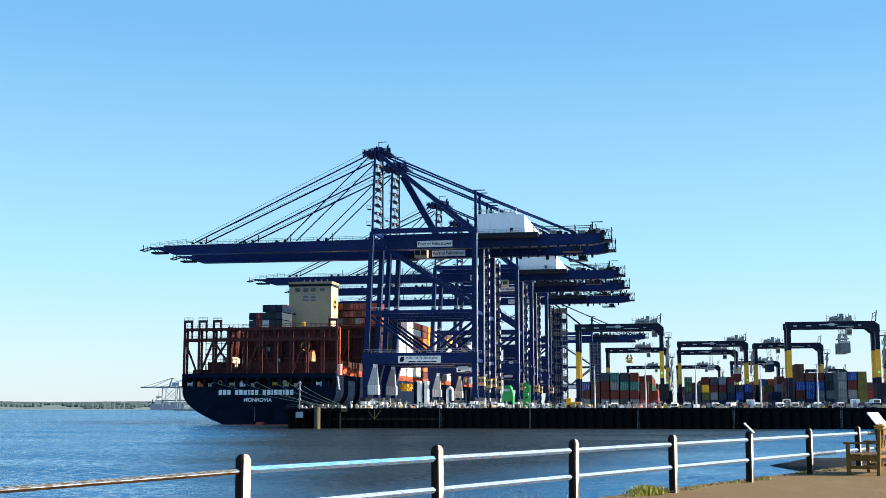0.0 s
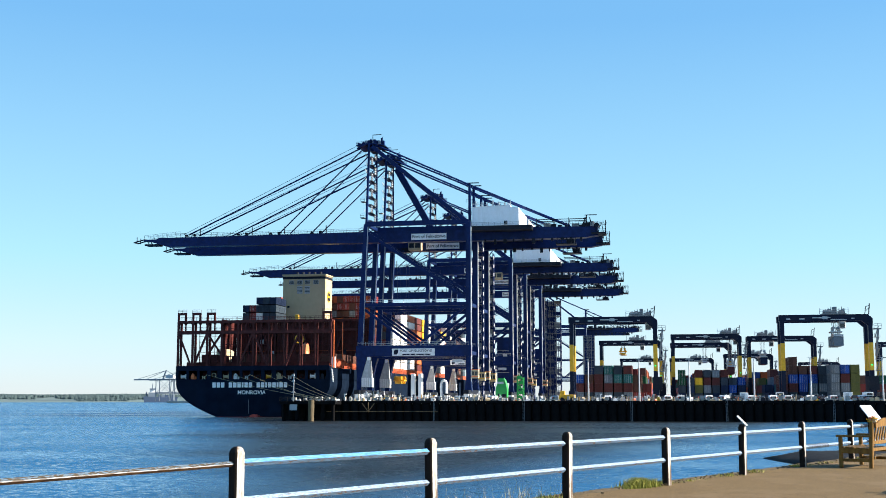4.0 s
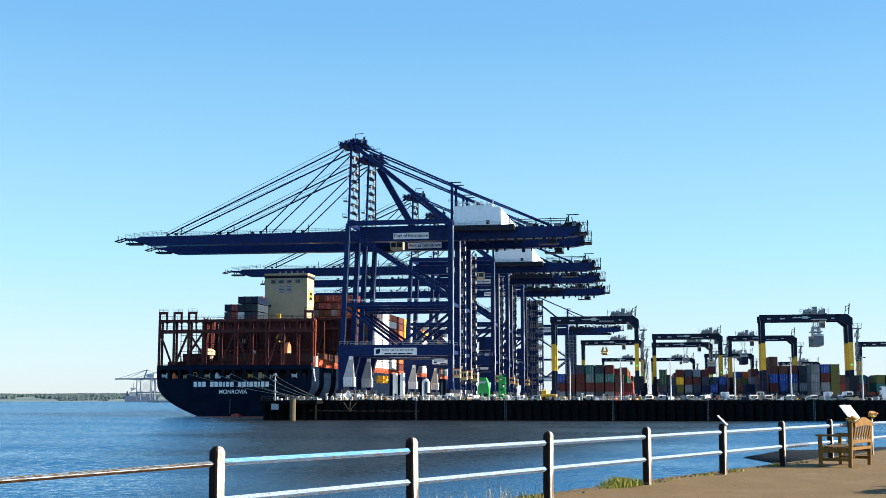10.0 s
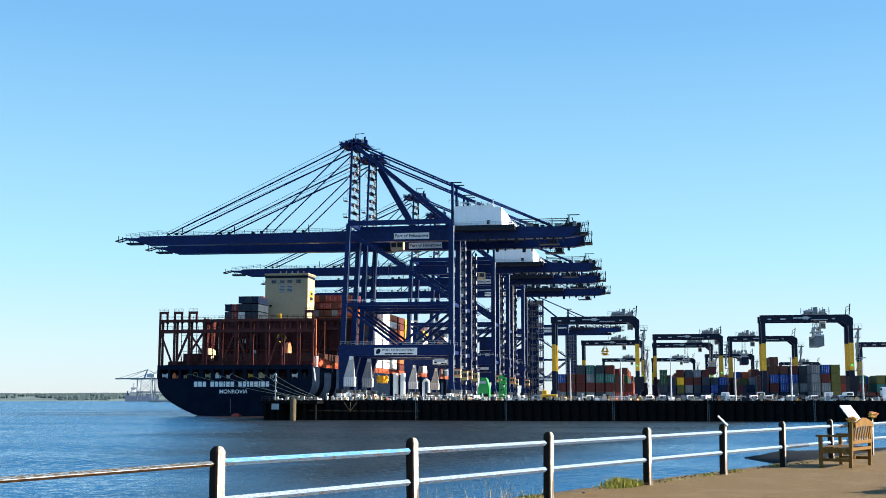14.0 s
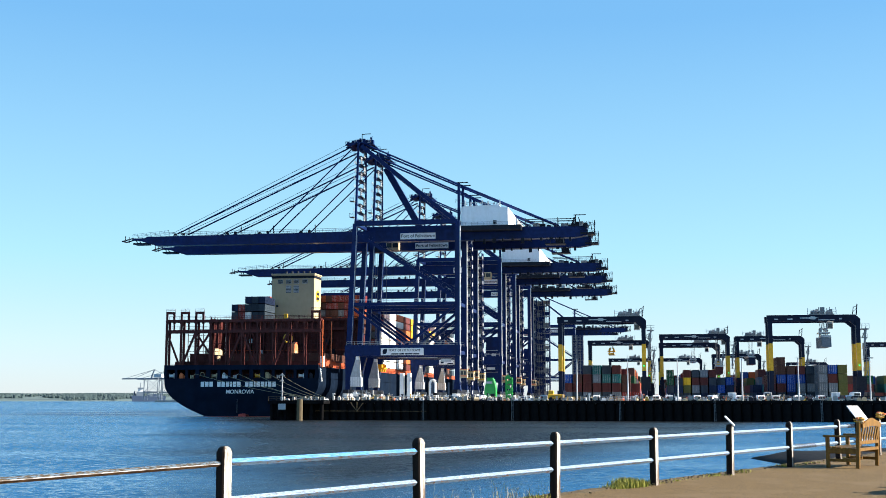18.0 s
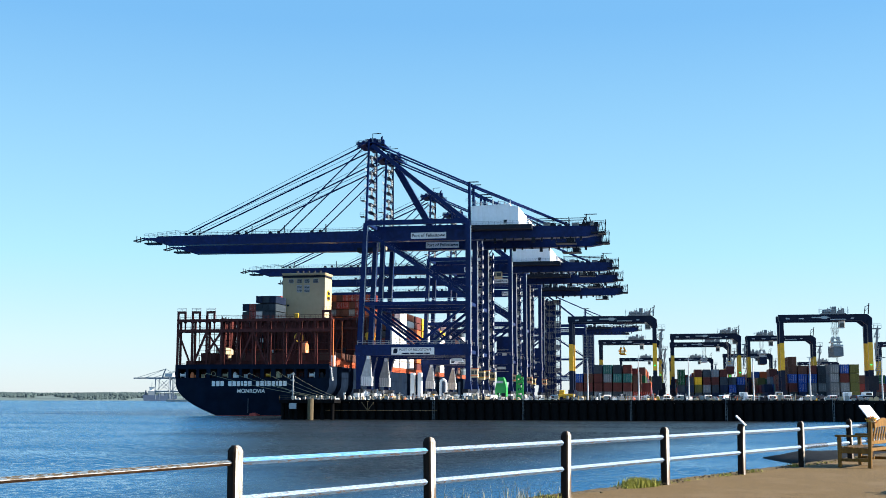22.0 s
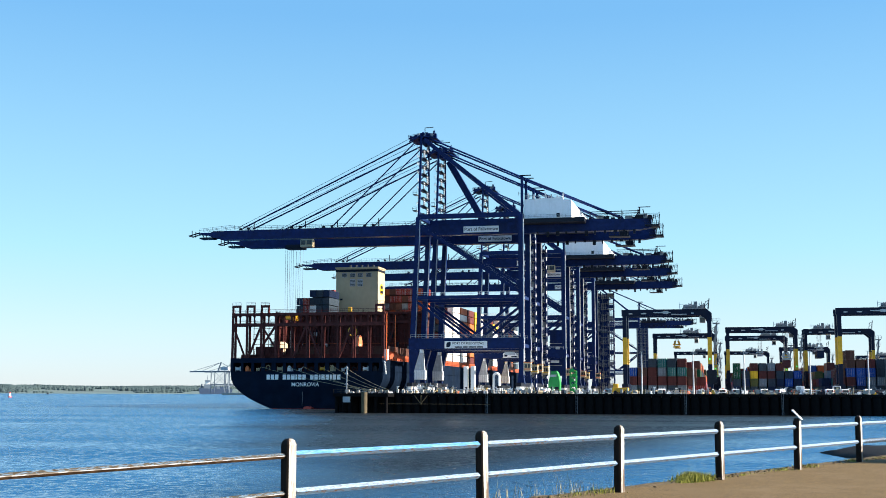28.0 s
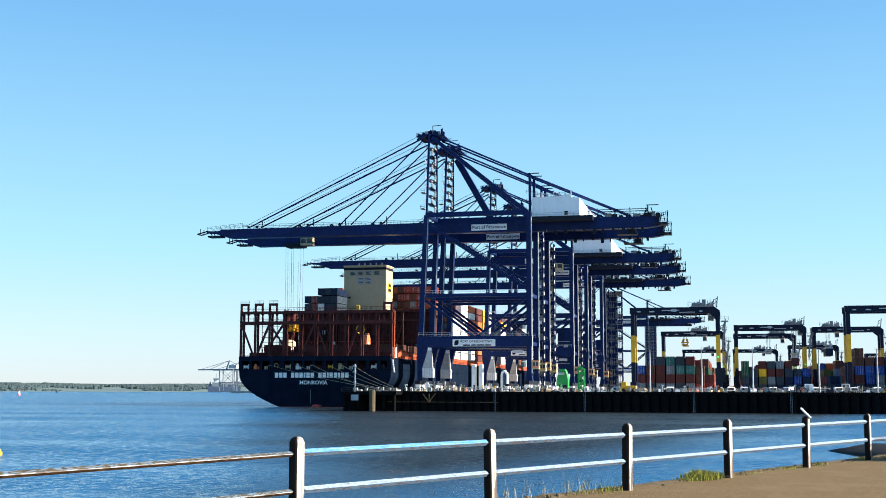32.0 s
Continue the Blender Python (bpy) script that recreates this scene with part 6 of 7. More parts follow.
# tall white boxes added for sunlit uprights between the first crane's legs
cabn = thing("equipment_cabinet", "tall white box standing for a sunlit upright on the quay", "cabinet", "quay cabinets", pose(-81.8, 392.0, QUAY))
part("cabinet_body", bevelled(box(B(), -0.6, 0.6, 0, 2.4, 0.2, 8.8), 0.06, 1), M["house"], cabn)
part("plinth", box(B(), -0.8, 0.8, -0.1, 2.5, 0, 0.2), M["concrete"], cabn)
copy_thing(cabn, pose(-79.4, 392.0, QUAY))
bend = thing("vent_pipe", "white swan-neck vent pipe on the quay", "pipe", at=pose(-71.8, 394.0, QUAY))
t = B()
prev = Vector((-0.9, 0, 0))
for p in [(-0.9, 0, 5.4)] + [(-0.9 * math.cos(math.pi * k / 8), 0, 5.4 + 1.2 * math.sin(math.pi * k / 8)) for k in range(1, 9)] + [(0.9, 0, 2.4)]:
    rod(t, prev, p, 0.42, 8)
    prev = Vector(p)
part("pipe", t, M["house"], bend)
part("flange", rod(B(), (-0.9, 0, 0), (-0.9, 0, 0.3), 0.7, 10), M["grey"], bend)

# green hopper and stair tower
hop = thing("green_hopper", "bright green tapered steel hopper with a pale plate", "hopper", at=pose(-44.1, 330, QUAY))
part("hopper_body", bevelled(prism(B(), ((-1.55, 0.9), (1.55, 0.9), (1.6, 3.2), (1.35, 4.6), (0.95, 5.9), (-0.85, 5.9), (-1.2, 4.6), (-1.6, 3.2)), -1.3, 1.3), 0.1, 1), M["green"], hop)
part("hopper_lid", box(B(), -0.9, 0.7, -1.2, 1.2, 5.9, 6.2), M["green"], hop)
part("hopper_plate", box(B(), -1.1, 0.6, -1.36, -1.3, 4.6, 5.2), M["grey"], hop, "pale plate")
part("hopper_port", box(B(), 0.1, 1.2, -1.36, -1.3, 0.9, 1.9), M["dark"], hop)
for x in (-1.3, 1.3):
    for y in (-1.0, 1.0):
        part("foot", box(B(), x - 0.15, x + 0.15, y - 0.15, y + 0.15, 0, 0.95), M["dark"], hop)
tow = thing("green_stair_tower", "narrow bright green stair tower with open landings on the quay", "tower", at=pose(-39.4, 333, QUAY))
for x in (-0.8, 0.8):
    for y in (-0.8, 0.8):
        part("tower_post", box(B(), x - 0.13, x + 0.13, y - 0.13, y + 0.13, 0, 6.4), M["green"], tow)
for k in range(5):
    z = 0.5 + 1.35 * k
    part("landing", box(B(), -0.95, 0.95, -0.95, 0.95, z, z + 0.22), M["green"], tow)
    part("guard_panel", box(B(), -0.9 + 0.5 * (k % 2), 0.4 + 0.5 * (k % 2), -1.0, -0.94, z + 0.22, z + 0.95), M["green"], tow)
    part("flight", beam(B(), (-0.6 if k % 2 else 0.6, 0, z), (0.6 if k % 2 else -0.6, 0, z + 1.35), 0.5, 0.14), M["green"], tow)


lamp = thing("lamp_column", "slim pale grey lighting column on the quay edge", "lamp post", "quay lighting columns", pose(-7.0, EDGE_Y + 2, QUAY))
part("column", rod(B(), (0, 0, 0), (0, 0, 10.8), 0.22, 8, 0.12), M["grey"], lamp)
part("bracket", beam(B(), (-0.6, 0, 10.8), (0.6, 0, 10.8), 0.12), M["grey"], lamp)
part("lantern", bevelled(box(B(), 0.3, 1.0, -0.15, 0.15, 10.6, 10.8), 0.04, 1), M["dark"], lamp)
for x in (5.6, 21.6, 35.4, 52.6, -20.0):
    copy_thing(lamp, pose(x, EDGE_Y + 2, QUAY))


def vehicle(kind, m, mat, label):
    """A parked road vehicle seen from far off."""
    v = thing("parked_" + kind, label, kind, "parked vehicles", m)
    if kind == "van":
        pr = ((0, 0.45), (5.2, 0.45), (5.2, 1.1), (4.6, 1.35), (3.9, 2.2), (0, 2.25))
    elif kind == "lorry":
        pr = ((0, 0.6), (2.4, 0.6), (2.4, 1.6), (2.1, 2.9), (1.6, 3.4), (0, 3.5))
    else:
        pr = ((0, 0.4), (4.2, 0.4), (4.2, 0.85), (3.1, 0.95), (2.5, 1.45), (0.7, 1.45), (0.05, 0.95))
    w = 2.4 if kind == "lorry" else 1.8
    part("body", bevelled(prism(B(), pr, 0, w), 0.08, 1), mat, v)
    part("side_glass", box(B(), pr[-1][0] + 1.0, pr[-1][0] + 2.0, -0.03, 0.02, pr[-1][1] - 0.75, pr[-1][1] - 0.2), M["glass"], v)
    top = max(z for _, z in pr)
    part("rear_glass", box(B(), -0.03, 0.05, 0.2, w - 0.2, top - 0.85, top - 0.25), M["glass"], v)
    for y in (0.08, w - 0.3):
        part("tail_lamp", box(B(), -0.04, 0.05, y, y + 0.2, 0.8, 1.1), M["boot"], v)
    ln = pr[1][0]
    for x in (0.75, ln - 0.75):
        for y in (0.1, w - 0.1):
            part("wheel", rod(B(), (x, y - 0.12, 0.36), (x, y + 0.12, 0.36), 0.36, 12), M["dark"], v)
    if kind == "lorry":
        part("trailer", box(B(), -9.0, -0.2, 0, w, 0.9, 1.3), M["dark"], v)
        for x in (-7.6, -6.4):
            part("wheel", rod(B(), (x, -0.02, 0.45), (x, 0.3, 0.45), 0.45, 12), M["dark"], v)
    return v


random.seed(14)
PARKED = (("car", -14.2, "white"), ("car", -28, "grey"), ("car", 1.0, "white"), ("car", 11.5, "white"), ("car", 17.2, "dark"), ("car", 22.0, "white"), ("car", 27.3, "white"),
          ("car", 31.0, "grey"), ("car", 36.5, "white"), ("car", 42.0, "grey"), ("car", 46.8, "dark"), ("van", 50.5, "white"), ("car", 62.0, "white"), ("lorry", 57.5, "white"), ("car", -46, "white"), ("car", 8.0, "dark"), ("van", 29.2, "grey"), ("car", 24.6, "dark"), ("car", 33.8, "dark"), ("car", 48.8, "white"), ("car", 14.4, "white"), ("car", 39.2, "dark"), ("van", 54.0, "dark"), ("car", 4.4, "grey"))
for kind, x, c in PARKED:
    vehicle(kind, pose(x, EDGE_Y + random.uniform(3, 8), QUAY, 0, 0, (random.choice((88, 92, 95, 60)) if kind != "lorry" else 4)), M[c], "%s %s parked on the quay" % ({"dark": "black"}.get(c, c), kind))
cab = thing("site_cabin", "white square site cabin on the quay", "cabin", "quay cabins", pose(43.6, EDGE_Y + 4, QUAY))
part("cabin_wall", bevelled(box(B(), 0, 2.0, 0, 2.0, 0, 2.2), 0.05, 1), M["white"], cab)
part("cabin_door", box(B(), 0.3, 1.1, -0.05, 0.0, 0.05, 2.0), M["grey"], cab)
for x, y in ((18.5, 9),):
    copy_thing(cab, pose(x, EDGE_Y + y, QUAY))
ym = thing("yellow_machine", "yellow quay tractor with a low bed", "machine", at=pose(-27.8, EDGE_Y + 4, QUAY))
part("machine_body", bevelled(box(B(), 0, 4.2, 0, 2.2, 0.5, 1.7), 0.1, 1), M["yellow"], ym)
part("machine_cabin", bevelled(box(B(), 0.2, 1.5, 0.2, 2.0, 1.7, 2.7), 0.1, 1), M["yellow"], ym)
for x in (0.8, 3.4):
    part("wheel", rod(B(), (x, -0.1, 0.5), (x, 0.3, 0.5), 0.5, 12), M["dark"], ym)

# ---- far shore ----
random.seed(3)
SHORE = ((2450, -0.5), (2475, 1.0), (2600, 3.0), (3000, 8.5), (3500, 13.5), (4200, 16.0))


def shore_height(d, deg):
    """Height of the far land: rising in gentle swells behind a low beach, higher towards the open sea."""
    for (d0, z0), (d1, z1) in zip(SHORE, SHORE[1:]):
        if d <= d1:
            z = z0 + (z1 - z0) * (d - d0) / (d1 - d0)
            break
    swell = 1.1 + 0.4 * noise.noise((deg * 0.22, d * 0.0008, 1.7)) - 0.03 * (deg + 28)
    return z if z < 1 else 1 + (z - 1) * max(0.25, swell)


bm = B()
rows_ = []
for d in (2450, 2475, 2600, 2800, 3000, 3250, 3500, 4200):
    rows_.append([bm.verts.new((d * math.sin(radians(-44 + 0.4 * i)), d * math.cos(radians(-44 + 0.4 * i)), shore_height(d, -44 + 0.4 * i))) for i in range(151)])
for a_, b_ in zip(rows_, rows_[1:]):
    for i in range(150):
        bm.faces.new((a_[i], a_[i + 1], b_[i + 1], b_[i]))
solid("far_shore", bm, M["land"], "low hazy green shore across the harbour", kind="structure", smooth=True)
# woods and hedges: many rounded crowns, thick on the ridge, broken by fields below it
verts, faces = [], []
for k in range(15000):
    deg, d = random.uniform(-41, -12), 2500 + 950 * random.random() ** 0.8
    wooded = noise.noise((deg * 0.55, d * 0.0035, 0.4)) + 0.4 * noise.noise((deg * 1.7, d * 0.011, 2.2)) + (0.45 if d > 3200 else 0.0)
    if wooded < 0.03:
        continue
    ang = radians(deg)
    cx, cy, cz = d * math.sin(ang), d * math.cos(ang), shore_height(d, deg)
    w, h = random.uniform(2.2, 5.5), random.uniform(3.0, 7.0) * (0.6 if d < 2600 else 1.0)
    base = len(verts)
    turn_ = random.uniform(0, 1)
    for z, r_ in ((-1.5, 0.85), (0.45, 1.0), (0.85, 0.6)):
        for i in range(7):
            a_ = turn_ + i * 2 * math.pi / 7
            q = r_ * w * random.uniform(0.85, 1.1)
            verts.append((cx + q * math.cos(a_), cy + q * math.sin(a_), cz + (h * z if z > 0 else z)))
    verts.append((cx, cy, cz + h))
    for j in (0, 7):
        for i in range(7):
            i2 = (i + 1) % 7
            faces.append((base + j + i, base + j + i2, base + j + 7 + i2, base + j + 7 + i))
    for i in range(7):
        faces.append((base + 14 + i, base + 14 + (i + 1) % 7, base + 21))
me = bpy.data.meshes.new("far_woods")
me.from_pydata(verts, [], faces)
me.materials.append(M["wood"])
me.polygons.foreach_set("use_smooth", [True] * len(me.polygons))
tagged(new("far_woods", me), "dark green woods and hedges on the far shore", "trees", kind="stuff")

house = thing("far_building", "small white building on the far shore", "building", "far buildings", pose(-1330, 2470, 1))
part("wall", prism(B(), ((-5, 0), (5, 0), (5, 2.6), (0, 4.4), (-5, 2.6)), 0, 8), M["white"], house)
part("roof", prism(B(), ((-5.4, 2.4), (0, 4.42), (5.4, 2.4), (5.4, 2.8), (0, 4.9), (-5.4, 2.8)), -0.4, 8.4), M["coping"], house)
for x, y in ((-1290, 2490), (-1180, 2540), (-1150, 2552), (-1420, 2420)):
    copy_thing(house, pose(x, y, 1.5))

# ---- far ship and cranes across the river ----
fs = thing("distant_ship", "ship at a distant berth, haze painted into its grey-blue", "ship", at=pose(-918, 2110, 0, 0, 0, 24))
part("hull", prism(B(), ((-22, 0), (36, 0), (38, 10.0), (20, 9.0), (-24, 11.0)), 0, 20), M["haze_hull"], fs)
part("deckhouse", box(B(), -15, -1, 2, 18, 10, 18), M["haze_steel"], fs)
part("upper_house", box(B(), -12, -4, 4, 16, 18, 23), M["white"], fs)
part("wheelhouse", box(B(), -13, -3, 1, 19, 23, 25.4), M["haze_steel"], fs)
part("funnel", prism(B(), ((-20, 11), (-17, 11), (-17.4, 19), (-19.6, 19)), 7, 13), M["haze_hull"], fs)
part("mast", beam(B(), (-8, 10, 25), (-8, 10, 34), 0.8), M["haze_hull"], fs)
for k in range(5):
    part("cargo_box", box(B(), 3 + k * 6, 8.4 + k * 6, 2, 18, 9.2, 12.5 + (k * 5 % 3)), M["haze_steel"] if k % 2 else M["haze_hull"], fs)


def far_crane(at):
    c = thing("distant_crane", "distant ship-to-shore crane, its grey paled with painted haze", "crane", "distant cranes", at)
    # steel paled by painted haze
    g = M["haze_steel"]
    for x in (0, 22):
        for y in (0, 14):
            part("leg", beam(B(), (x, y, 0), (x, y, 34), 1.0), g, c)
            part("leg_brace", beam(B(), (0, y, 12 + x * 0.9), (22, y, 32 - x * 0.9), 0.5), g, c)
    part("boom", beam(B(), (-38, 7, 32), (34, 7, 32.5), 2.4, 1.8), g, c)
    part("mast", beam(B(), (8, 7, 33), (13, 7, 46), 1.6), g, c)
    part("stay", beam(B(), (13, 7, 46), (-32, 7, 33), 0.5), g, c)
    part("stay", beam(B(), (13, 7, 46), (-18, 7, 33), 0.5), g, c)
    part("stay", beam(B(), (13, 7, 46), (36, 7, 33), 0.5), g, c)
    part("house", box(B(), 14, 26, 2, 12, 34, 39), M["grey"], c)
    part("portal", beam(B(), (0, 0, 12), (22, 0, 12), 2), g, c)
    return c


fc = far_crane(pose(-757, 1736, 3))
copy_thing(fc, pose(-744, 1762, 3))
bm = B()
box(bm, -730, -420, 1715, 1900, -2, 3)
solid("far_quay", bm, M["concrete"], "distant grey quay", kind="structure")

# ---- buoys ----
bu = thing("yellow_buoy", "yellow conical marker buoy floating in the harbour", "buoy", at=pose(-61.98, 94.7, 0))
part("cone", rod(B(), (0, 0, 0.2), (0, 0, 1.3), 0.62, 14, 0.05), M["yellow"], bu)
part("float_ring", rod(B(), (0, 0, -0.4), (0, 0, 0.2), 0.68, 16), M["yellow"], bu)
rb = thing("red_buoy", "small red and white channel buoy", "buoy", "channel buoys", pose(-573.0, 906.8, 0))
part("float", rod(B(), (0, 0, -0.5), (0, 0, 0.9), 1.3, 12), M["signal_red"], rb)
part("tower", rod(B(), (0, 0, 0.9), (0, 0, 3.4), 1.1, 8, 0.5), M["white"], rb)
part("topmark", rod(B(), (0, 0, 3.4), (0, 0, 4.4), 0.55, 8), M["signal_red"], rb)
copy_thing(rb, pose(-590.1, 904.0, 0))
db = thing("mooring_buoy", "small dark mooring buoy far across the harbour", "buoy", at=pose(-967.0, 1628.2, 0))
part("float", rod(B(), (0, 0, -0.5), (0, 0, 2.2), 1.7, 12, 1.2), M["dark"], db)


# ---- promenade fence, boards and bench ----
fence = thing("promenade_fence", "two-rail promenade fence, dark posts and flaking pale blue rails", "fence", at=Matrix.Identity(4))
PH, PW = 0.9, 0.056
ang = math.atan2(FDIR.y, FDIR.x)


def post_mesh(h):
    """A square post with chamfered corners and a blunt four-sided tip; dark on the ends, cream on the land and sea
    faces.
    """
    bm = B()
    c = PW * 0.28
    def ring(z, k):
        w_, v_, c_ = PW * 1.12 * k, PW * k, c * k
        return [bm.verts.new((x, y, z)) for x, y in ((-w_ + c_, -v_), (w_ - c_, -v_), (w_, -v_ + c_), (w_, v_ - c_), (w_ - c_, v_), (-w_ + c_, v_), (-w_, v_ - c_), (-w_, -v_ + c_))]
    rs = [ring(-0.1, 1), ring(h * 0.5, 0.99), ring(h - 0.055, 1), ring(h - 0.02, 0.78), ring(h, 0.42)]
    for lo, hi in zip(rs, rs[1:]):
        for i in range(8):
            j = (i + 1) % 8
            f = bm.faces.new((lo[i], lo[j], hi[j], hi[i]))
            f.material_index = 1 if i in (0, 1, 3, 4) else 0
    bm.faces.new(rs[-1]).material_index = 0
    bmesh.ops.recalc_face_normals(bm, faces=bm.faces[:])
    return mesh_of("fence_post", bm, (M["post"], M["post_paint"]))


POST = post_mesh(PH)
STATIONS = [FSTEP * i if i >= 0 else FSTEP * i * 1.3 for i in range(-4, 14)]


def old_rail(a_, b_):
    """A bare rusted square bar set on edge, its front arris white, dark below."""
    bm = B()
    r_, c_ = 0.0265, 0.0045
    ends = [[bm.verts.new(e + FOUT * o + Vector((0, 0, z))) for o, z in ((0, r_), (-r_ + c_, c_), (-r_ + c_, -c_), (0, -r_), (r_, 0))] for e in (a_, b_)]
    for i in range(5):
        j = (i + 1) % 5
        f = bm.faces.new((ends[0][i], ends[0][j], ends[1][j], ends[1][i]))
        f.material_index = (0, 2, 1, 1, 0)[i]
    for e in ends:
        bm.faces.new(e)
    bmesh.ops.recalc_face_normals(bm, faces=bm.faces[:])
    return bm


for k, s0 in enumerate(STATIONS[:-1]):
    p, q = F0 + FDIR * s0, F0 + FDIR * STATIONS[k + 1]
    ob = new("post", POST)
    ob.parent, ob.matrix_basis = fence, Matrix.Translation(p) @ Matrix.Rotation(ang + radians((k * 37 % 7) - 3), 4, "Z") @ pose(0, 0, 0, (k * 53 % 5 - 2) * 0.3, (k * 29 % 5 - 2) * 0.3, 0)
    for z in (0.745, 0.39):
        a_, b_ = p + Vector((0, 0, z)), q + Vector((0, 0, z))
        if k < 4:
            # the old stretch is tilted down to fit the camera's view
            a_, b_ = a_ + Vector((0, 0, 0.012 * s0 - 0.007)), b_ + Vector((0, 0, 0.012 * STATIONS[k + 1] - 0.007))
            part("rail", old_rail(a_ + FDIR * 0.05, b_ - FDIR * 0.05), (M["rail_old"], M["rust_dark"], M["rail_edge"]), fence, "bare rusty rail")
            continue
        rail = rod(B(), a_ + FDIR * 0.09, b_ - FDIR * 0.09, 0.035, 4)
        for end, d in ((a_, FDIR), (b_, -FDIR)):
            rod(rail, end + d * 0.04, end + d * 0.09, 0.006, 4, 0.035)
        bmesh.ops.recalc_face_normals(rail, faces=rail.faces[:])
        for f in rail.faces:
            f.material_index = 1 if f.normal.z < -0.1 and k in (4, 5, 6, 7) else 0
        part("rail", rail, (M["rail_blue" if k == 4 and z > 0.5 else "rail"], M["rust"]), fence)


def lectern(at, size, wide, rise, tilt=42):
    b_ = thing("info_board", "small sloping white information board on a fence post", "sign", "fence boards", at)
    bm = B()
    box(bm, -size, size, -wide, wide, 0.0, 0.025)
    p = part("panel", bevelled(bm, 0.006, 1), M["white"], b_, "white sloping panel")
    p.matrix_basis = pose(0, 0, rise, 0, tilt, 0)
    part("bracket", box(B(), -0.045, 0.045, -0.045, 0.045, -0.04, rise - 0.055), M["post"], b_)
    return b_


p5 = F0 + FDIR * FSTEP * 4 + Vector((0, 0, PH))
lectern(Matrix.Translation(p5) @ pose(0, 0, 0, 0, 0, -9), 0.12, 0.075, 0.05, 46)
stand = F0 + FDIR * FSTEP * 6.38 - FOUT * 0.05
b2 = lectern(Matrix.Translation(stand + Vector((0.05, 0, 0.95))) @ pose(0, 0, 0, 0, 0, -40), 0.23, 0.23, 0.06, 50)
part("board_leg", box(B(), -0.05, 0.05, -0.05, 0.05, -0.97, -0.03), M["post"], b2)


def garden_bench(at):
    w = thing("garden_bench", "honey-coloured wooden memorial bench with slatted back", "bench", "promenade benches", at)
    oak = M["oak"]
    L_ = 1.32
    for x in (0.0, L_):
        part("rear_leg", bevelled(beam(B(), (x, 0.58, 0), (x, 0.62, 0.9), 0.07, 0.07), 0.008, 1), oak, w)
        part("front_leg", bevelled(box(B(), x - 0.035, x + 0.035, -0.035, 0.035, 0, 0.6), 0.008, 1), oak, w)
        part("armrest", bevelled(box(B(), x - 0.05, x + 0.05, -0.08, 0.6, 0.6, 0.64), 0.01, 1), oak, w)
        part("side_rail", bevelled(box(B(), x - 0.025, x + 0.025, 0.0, 0.58, 0.28, 0.38), 0.006, 1), oak, w)
        part("stretcher", bevelled(box(B(), x - 0.02, x + 0.02, 0.0, 0.58, 0.12, 0.18), 0.006, 1), oak, w)
    part("long_stretcher", bevelled(box(B(), 0.03, L_ - 0.03, 0.28, 0.31, 0.12, 0.18), 0.006, 1), oak, w)
    for k in range(6):
        y = -0.02 + k * 0.105
        part("seat_slat", bevelled(box(B(), -0.03, L_ + 0.03, y, y + 0.085, 0.39 - 0.006 * k, 0.415 - 0.006 * k), 0.006, 1), oak, w)
    part("front_apron", bevelled(box(B(), 0.03, L_ - 0.03, -0.015, 0.015, 0.29, 0.38), 0.005, 1), oak, w)
    part("rear_apron", bevelled(box(B(), 0.03, L_ - 0.03, 0.6, 0.63, 0.33, 0.39), 0.005, 1), oak, w)
    bm = B()
    lo = [(0.03 + (L_ - 0.06) * k / 12, 0.78 + 0.03 * math.sin(math.pi * k / 12)) for k in range(13)]
    arch = [(L_ - 0.03 - (L_ - 0.06) * k / 12, 0.87 + (0.035 if 2 <= k <= 10 else 0.0) + 0.07 * math.sin(math.pi * k / 12) ** 3) for k in range(13)]
    prism(bm, lo + arch, 0.655, 0.695)
    part("top_rail", bm, oak, w)
    for k in range(7):
        x = 0.14 + k * (L_ - 0.28) / 6
        part("back_slat", bevelled(beam(B(), (x, 0.61, 0.5), (x, 0.675, 0.8), 0.085, 0.018), 0.004, 1), oak, w)
    part("back_rail", bevelled(box(B(), 0.03, L_ - 0.03, 0.6, 0.635, 0.46, 0.53), 0.006, 1), oak, w)
    return w


BENCH = Matrix.Rotation(math.atan2(-FDIR.y, -FDIR.x), 4, "Z")
bench = garden_bench(Matrix.Translation((3.91, 26.65, WALK_Z)) @ BENCH)
copy_thing(bench, Matrix.Translation((4.65, 20.05, WALK_Z)) @ BENCH)
MEMO = F0 + FDIR * FSTEP * 7 + Vector((0.06, 0, PH))
# rope wound round the rails past the boards
for name, u0, u1, z, n in (("lower", 5.08, 5.5, 0.39, 8), ("upper", 6.2, 6.45, 0.745, 7)):
    rope = B()
    prev = None
    for k in range(n * 6 + 1):
        f = k / (n * 6)
        a_ = f * n * 2 * math.pi
        p = F0 + FDIR * FSTEP * (u0 + (u1 - u0) * f) + Vector((0, 0, z + 0.042 * math.sin(a_))) + FOUT * (0.042 * math.cos(a_))
        if prev:
            rod(rope, prev, p, 0.009, 5)
        prev = p
    solid("rope_winding", rope, M["shoe"], "grey rope wound round the %s fence rail" % name, "rope", "ropes on the fence")



